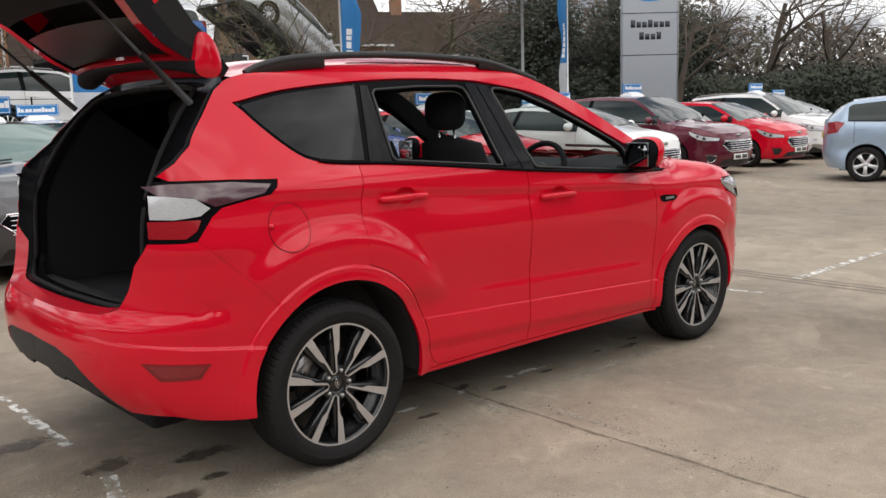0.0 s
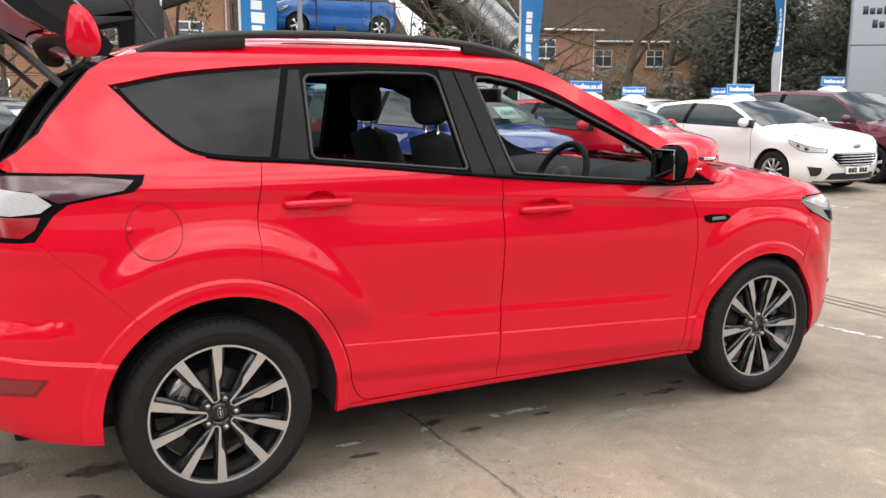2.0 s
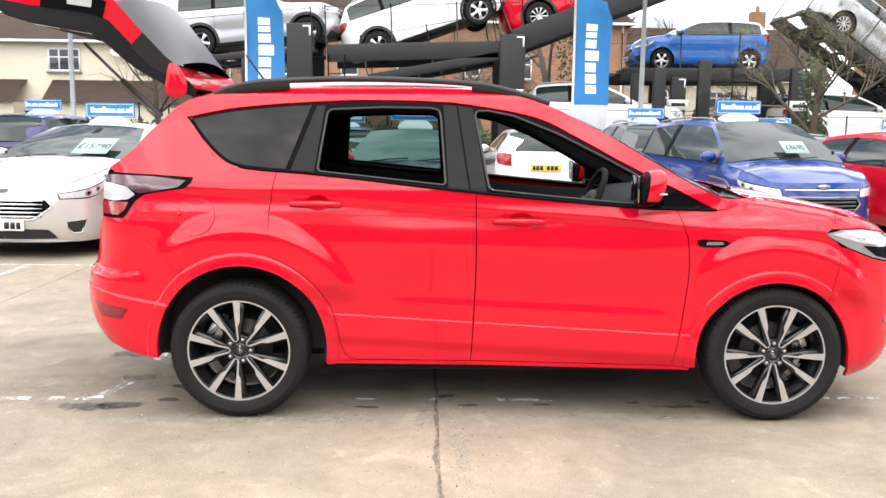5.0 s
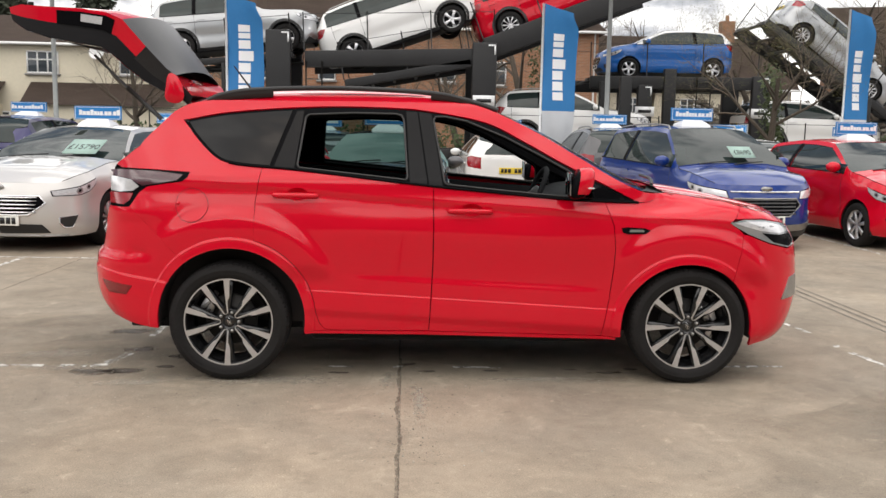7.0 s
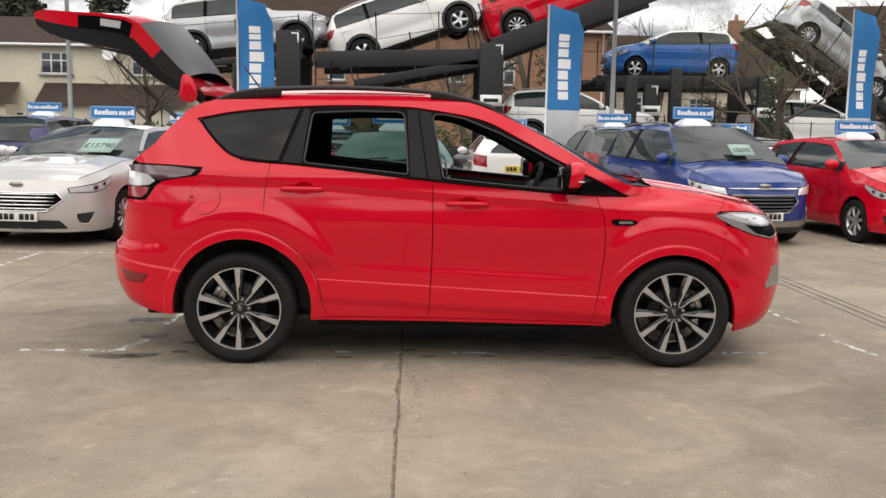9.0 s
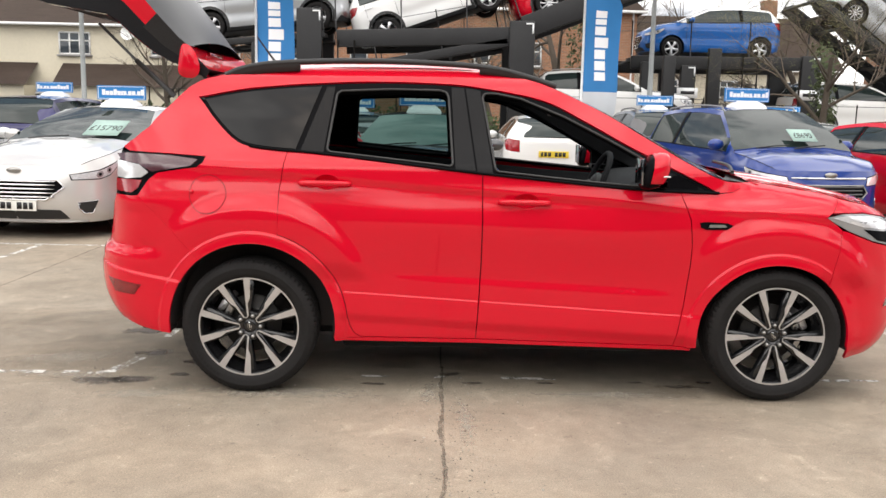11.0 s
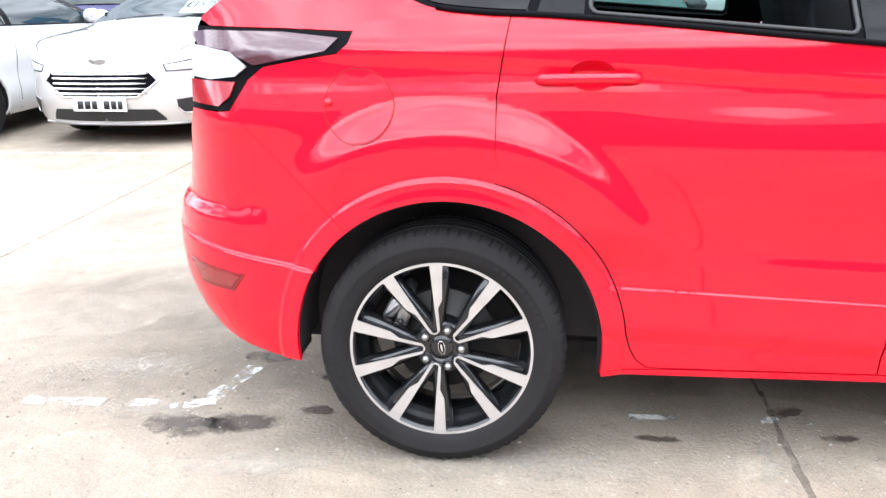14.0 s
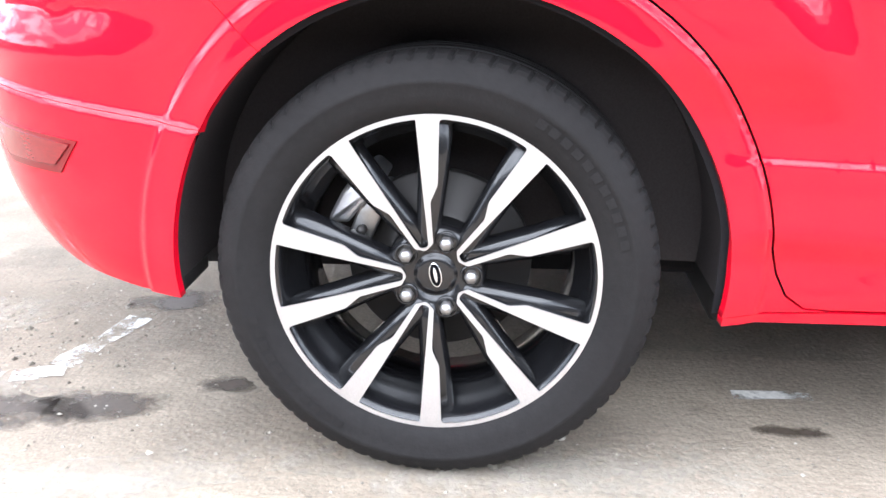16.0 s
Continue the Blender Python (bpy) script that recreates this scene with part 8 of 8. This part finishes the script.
terrace = house("cream rendered terrace with brown tiled roof and porches", -24.0, -9.6, 38.0, 5.4, 7.15, M_RENDERWALL,
      [(-21.6, 4.0, 1.5, 1.0, 3), (-16.6, 4.0, 1.45, 1.0, 3), (-12.2, 4.0, 1.45, 1.0, 3), (-19.0, 1.0, 1.5, 1.1, 3)], porch=((-23.5, -18.4), (-17.2, -10.0)))
house("orange brick terrace with white windows and brown roof", -9.0, 10.5, 38.5, 6.6, 11.0, M_BRICK,
      [(-6.4, 4.0, 1.15, 1.0, 2), (-3.0, 4.0, 0.8, 0.85, 1), (-0.1, 3.95, 1.15, 1.05, 2), (3.0, 4.0, 0.7, 0.8, 1), (5.1, 3.9, 1.55, 1.1, 3), (8.6, 3.9, 1.2, 1.0, 2), (0.2, 1.0, 1.4, 1.2, 3), (-4.4, 1.0, 1.4, 1.2, 3), (5.0, 1.0, 1.4, 1.2, 3)], chimney=(-4.0, 5.0), hip=3.6)
house("cream rendered cottage with brown tiled roof", 13.5, 25.5, 50.0, 4.6, 8.2, M_RENDERWALL, [(15.5, 2.9, 1.3, 1.0, 3), (19.0, 2.9, 1.3, 1.0, 3), (23.0, 2.9, 1.3, 1.0, 3)], chimney=(3.0,))
house("orange brick house with white gabled window", 27.0, 37.0, 46.0, 6.0, 10.0, M_BRICK, [(29.0, 4.1, 1.3, 1.2, 2), (33.5, 4.1, 1.3, 1.2, 2), (30.0, 1.0, 1.5, 1.3, 3), (34.5, 1.0, 1.5, 1.3, 3)], chimney=(2.0,), turn=-18)
house("orange brick house with brown roof beyond bare trees", 40.0, 53.0, 49.0, 5.8, 9.6, M_BRICK, [(42.0, 3.9, 1.3, 1.2, 2), (46.0, 3.9, 1.3, 1.2, 2), (50.5, 3.9, 1.3, 1.2, 2), (43.5, 1.0, 1.5, 1.3, 3), (49.0, 1.0, 1.5, 1.3, 3)], chimney=(-3.0, 4.0), turn=-24)
house("orange brick house behind the trees", -44.0, -29.0, 40.0, 5.6, 9.0, M_BRICK, [(-40.0, 3.8, 1.3, 1.1, 2), (-34.0, 3.8, 1.3, 1.1, 2), (-31.0, 3.8, 1.3, 1.1, 2)], turn=12)

dish = part("satellite_dish", lathe([(0.0, -0.02), (0.15, -0.04), (0.30, -0.11), (0.36, -0.16), (0.365, -0.15), (0.15, -0.02)], 24, m=Matrix.Translation((2.9, -0.28, 4.95)) @ Matrix.Rotation(radians(-18), 4, "X")), M_UPVC, terrace, "white satellite dish")
part("dish_arm", tube(bmesh.new(), [(2.9, 0.0, 4.75), (2.9, -0.3, 4.80), (2.9, -0.62, 4.95)], 0.018, 6), M_GUTTER, dish)

# plain walls added to close the yard on the side that is never seen
M_SHOWWALL = material("plain_cladding", (0.07, 0.07, 0.075), 0.7, var=0.1, scale=0.4, fine=0.05)
M_FASCIA = material("pale_fascia", (0.62, 0.62, 0.60), 0.6, var=0.08, scale=0.4)
# south wall is raised so that the red car's doors reflect dark, not sky
for nm, a, mt in (("wall_south", (-45, 45, -19.5, -19.0, 0, 5.6), M_SHOWWALL), ("wall_south_fascia", (-45, 45, -19.5, -18.9, 5.6, 6.6), M_FASCIA), ("wall_west", (-45.5, -45.0, -19.5, 25, 0, 3.0), M_SHOWWALL)):
    tagged(part(nm, boxed(*a), mt, smooth=False), "plain unseen wall added to close the yard", "wall", kind="structure")

# ---- trees ----
M_BARK = material("bark", (0.085, 0.068, 0.052), 0.95, var=0.3, fine=0.4, scale=3, bump=0.6, bscale=25)
M_TWIG = material("twig", (0.13, 0.10, 0.075), 0.95, var=0.25, scale=2)
M_LEAF = material("ivy_leaf", (0.055, 0.075, 0.022), 0.7, var=0.5, fine=0.4, scale=2.0)
M_BUDS = material("spring_buds", (0.13, 0.12, 0.045), 0.8, var=0.4, scale=2.0)
M_DARKLEAF = material("evergreen_leaf", (0.032, 0.039, 0.023), 0.8, var=0.55, fine=0.4, scale=0.5)
M_BROWNLEAF = material("winter_brush", (0.125, 0.108, 0.085), 0.95, var=0.5, fine=0.4, scale=0.4)
M_HEDGE = material("hedge_leaf", (0.05, 0.075, 0.025), 0.8, var=0.5, fine=0.4, scale=1.5)


def leaves(bm, rnd, centre, radii, n, size):
    for _ in range(n):
        while True:
            p = Vector((rnd.uniform(-1, 1), rnd.uniform(-1, 1), rnd.uniform(-1, 1)))
            if 0.25 < p.length < 1:
                break
        p = Vector((p.x * radii[0], p.y * radii[1], p.z * radii[2])) + Vector(centre)
        s = size * rnd.uniform(0.5, 1.3)
        a = Vector((rnd.gauss(0, 1), rnd.gauss(0, 1), rnd.gauss(0, 1))).normalized() * s
        b = a.orthogonal().normalized() * s * rnd.uniform(0.4, 0.8)
        v = [bm.verts.new(p + q) for q in (-a, b, a, -b)]
        bm.faces.new(v)


def grow(bm_big, bm_small, rnd, p, d, length, r, level, tips, droop=0.0):
    n = 4 if level < 2 else 3
    path, rad = [p], [r]
    for k in range(n):
        d = (d + Vector((rnd.gauss(0, 0.13), rnd.gauss(0, 0.13), rnd.gauss(0.03, 0.10) - droop))).normalized()
        p = p + d * length / n
        path.append(p)
        rad.append(r * (1 - 0.62 * (k + 1) / n))
    tube(bm_big if level < 2 else bm_small, path, rad, 8 if level == 0 else (5 if level < 3 else 3), close=False)
    if level >= 4:
        tips.append(path[-1])
        return
    kids = (6, 6, 5, 4)[level]
    for k in range(kids):
        t = rnd.uniform(0.35 if level else 0.45, 1.0)
        i = min(int(t * n), n - 1)
        q = path[i].lerp(path[i + 1], t * n - i)
        side = d.orthogonal().normalized()
        side.rotate(Matrix.Rotation(rnd.uniform(0, 6.28), 3, d))
        nd = (d * rnd.uniform(0.5, 0.9) + side * rnd.uniform(0.55, 1.0)).normalized()
        grow(bm_big, bm_small, rnd, q, nd, length * rnd.uniform(0.5, 0.72), rad[i + 1] * 0.62, level + 1, tips, droop)


def bare_tree(x, y, h, seed, label, buds=0, ivy=0, trunk_r=None):
    rnd = random.Random(seed)
    t = thing("tree", label, "tree", "bare trees", pose(x, y, 0))
    a, b, tips = bmesh.new(), bmesh.new(), []
    grow(a, b, rnd, Vector((0, 0, -0.1)), Vector((rnd.uniform(-.06, .06), rnd.uniform(-.06, .06), 1)), h * 0.52, trunk_r or h * 0.022, 0, tips)
    part("trunk", a, M_BARK, t)
    part("crown", b, M_TWIG, t)
    if buds:
        c = bmesh.new()
        for p in tips:
            leaves(c, rnd, p, (0.16, 0.16, 0.15), buds * 2, 0.013)
        part("bud_growth", c, M_BUDS, t, "small opening buds", smooth=False)["kind"] = "stuff"
    if ivy:
        c = bmesh.new()
        for k in range(16):
            z = 0.3 + k * h * 0.03
            leaves(c, rnd, (0, 0, z), (0.35, 0.35, 0.35), ivy, 0.07)
        part("ivy_growth", c, M_LEAF, t, "dark ivy round the trunk", smooth=False)["kind"] = "stuff"
    return t


t0 = bare_tree(4.9, 20.6, 8.5, 3, "bare spring tree with budding twigs", buds=6, ivy=30)
t1 = bare_tree(10.2, 16.2, 6.0, 5, "small budding tree beside the parked cars", buds=9, ivy=60)
t2 = bare_tree(-6.5, 30.0, 10.5, 8, "tall bare winter tree before the houses")
t3 = bare_tree(20.0, 33.0, 12.0, 13, "tall bare winter tree at the yard edge", ivy=20)
for k, (src, x, y, s, rot) in enumerate(((t0, 13.6, 24.6, 0.95, 80), (t2, 3.4, 32.0, 0.8, 130), (t2, 0.4, 33.5, 0.7, 10), (t3, 27.0, 30.0, 1.0, 50), (t3, 34.0, 35.0, 1.2, 110), (t2, 40.0, 27.0, 1.2, 200), (t3, 44.0, 30.5, 1.25, 310), (t0, 16.5, 24.0, 1.0, 200),
                                         (t3, 50.0, 24.0, 1.2, 20), (t2, 47.0, 17.5, 1.15, 75), (t2, 24.0, 38.0, 1.1, 240), (t3, -14.0, 47.0, 1.1, 150), (t2, -3.0, 50.0, 1.3, 95), (t3, 10.5, 52.0, 1.1, 45), (t2, 55.0, 14.0, 1.2, 25), (t3, 38.0, 22.5, 0.9, 60), (t3, 29.0, 40.0, 1.2, 270), (t2, 60.0, 33.0, 1.4, 0), (t2, 14.0, 44.0, 1.2, 310), (t2, -10.5, 33.0, 0.75, 200))):
    copy_thing(src, pose(x, y, 0, 0, 0, rot) @ Matrix.Diagonal((s, s, s, 1)))


def conifer(x, y, h, seed):
    rnd = random.Random(seed)
    t = thing("conifer", "dark evergreen conifer behind the roofs", "tree", "conifers", pose(x, y, 0))
    part("trunk", tube(bmesh.new(), [(0, 0, 0), (0, 0, h)], [0.3, 0.04], 8), M_BARK, t)
    c = bmesh.new()
    for k in range(40):
        z = h * (0.12 + 0.86 * k / 40)
        r = (1 - k / 42) * h * 0.22 + 0.3
        leaves(c, rnd, (rnd.uniform(-.3, .3), rnd.uniform(-.3, .3), z), (r, r, 0.7), 120, 0.30)
    part("crown", c, M_DARKLEAF, t, smooth=False)
    return t


c0 = conifer(-27.0, 58.0, 15.0, 2)
copy_thing(c0, pose(-22.0, 62.0, 0, 0, 0, 60))
copy_thing(c0, pose(-32.0, 55.0, 0, 0, 0, 160))


def brush(label, name, mat, pieces, seed, size, dens):
    """Dense growth that nobody could count, as one piece of stuff."""
    rnd = random.Random(seed)
    bm = bmesh.new()
    for x, y, z, rx, ry, rz in pieces:
        leaves(bm, rnd, (x, y, z), (rx, ry, rz), int(dens * (rx * rz + ry * rz) * 2), size)
    return tagged(part(name, bm, mat, smooth=False), label, "undergrowth", kind="stuff")


rw = random.Random(21)
wood = []
for k in range(70):
    a = radians(46 + 35 * k / 70)
    d = rw.uniform(50, 64)
    top = 6.5 if a < radians(58.5) else 2.2
    wood.append((-2 + d * math.sin(a), -3.8 + d * math.cos(a), rw.uniform(1.0, top), rw.uniform(1.6, 3.2), rw.uniform(1.5, 2.5), rw.uniform(1.5, 3.0) if top > 3 else rw.uniform(1.0, 1.8)))
brush("dark evergreen growth along the far yard edge", "evergreen_growth", M_DARKLEAF, wood, 31, 0.15, 115)
wood2 = []
for k in range(44):
    a = radians(44 + 38 * k / 44)
    d = rw.uniform(66, 76)
    wood2.append((-2 + d * math.sin(a), -3.8 + d * math.cos(a), rw.uniform(3.0, 11.0 if a < radians(58) else 5.5), rw.uniform(2.5, 4.0), 2.0, rw.uniform(2.0, 3.5)))
brush("brown winter woodland in the distance", "winter_woodland", M_BROWNLEAF, wood2, 32, 0.24, 18)
hedge = [(-17.0 + k * 0.9, 30.5 + rw.uniform(-.3, .3), 0.85, 0.75, 0.7, 0.95) for k in range(50)]
brush("clipped green hedge in front of the houses", "hedge", M_HEDGE, hedge, 33, 0.09, 120)
ivy = [(13.5 + k * 0.8, 31.5 + rw.uniform(-.5, .5), 1.0 + rw.uniform(0, 1.2), 1.0, 0.8, 1.1) for k in range(30)]
brush("tangled brown shrubs at the yard edge", "shrubs", M_BROWNLEAF, ivy, 34, 0.16, 60)
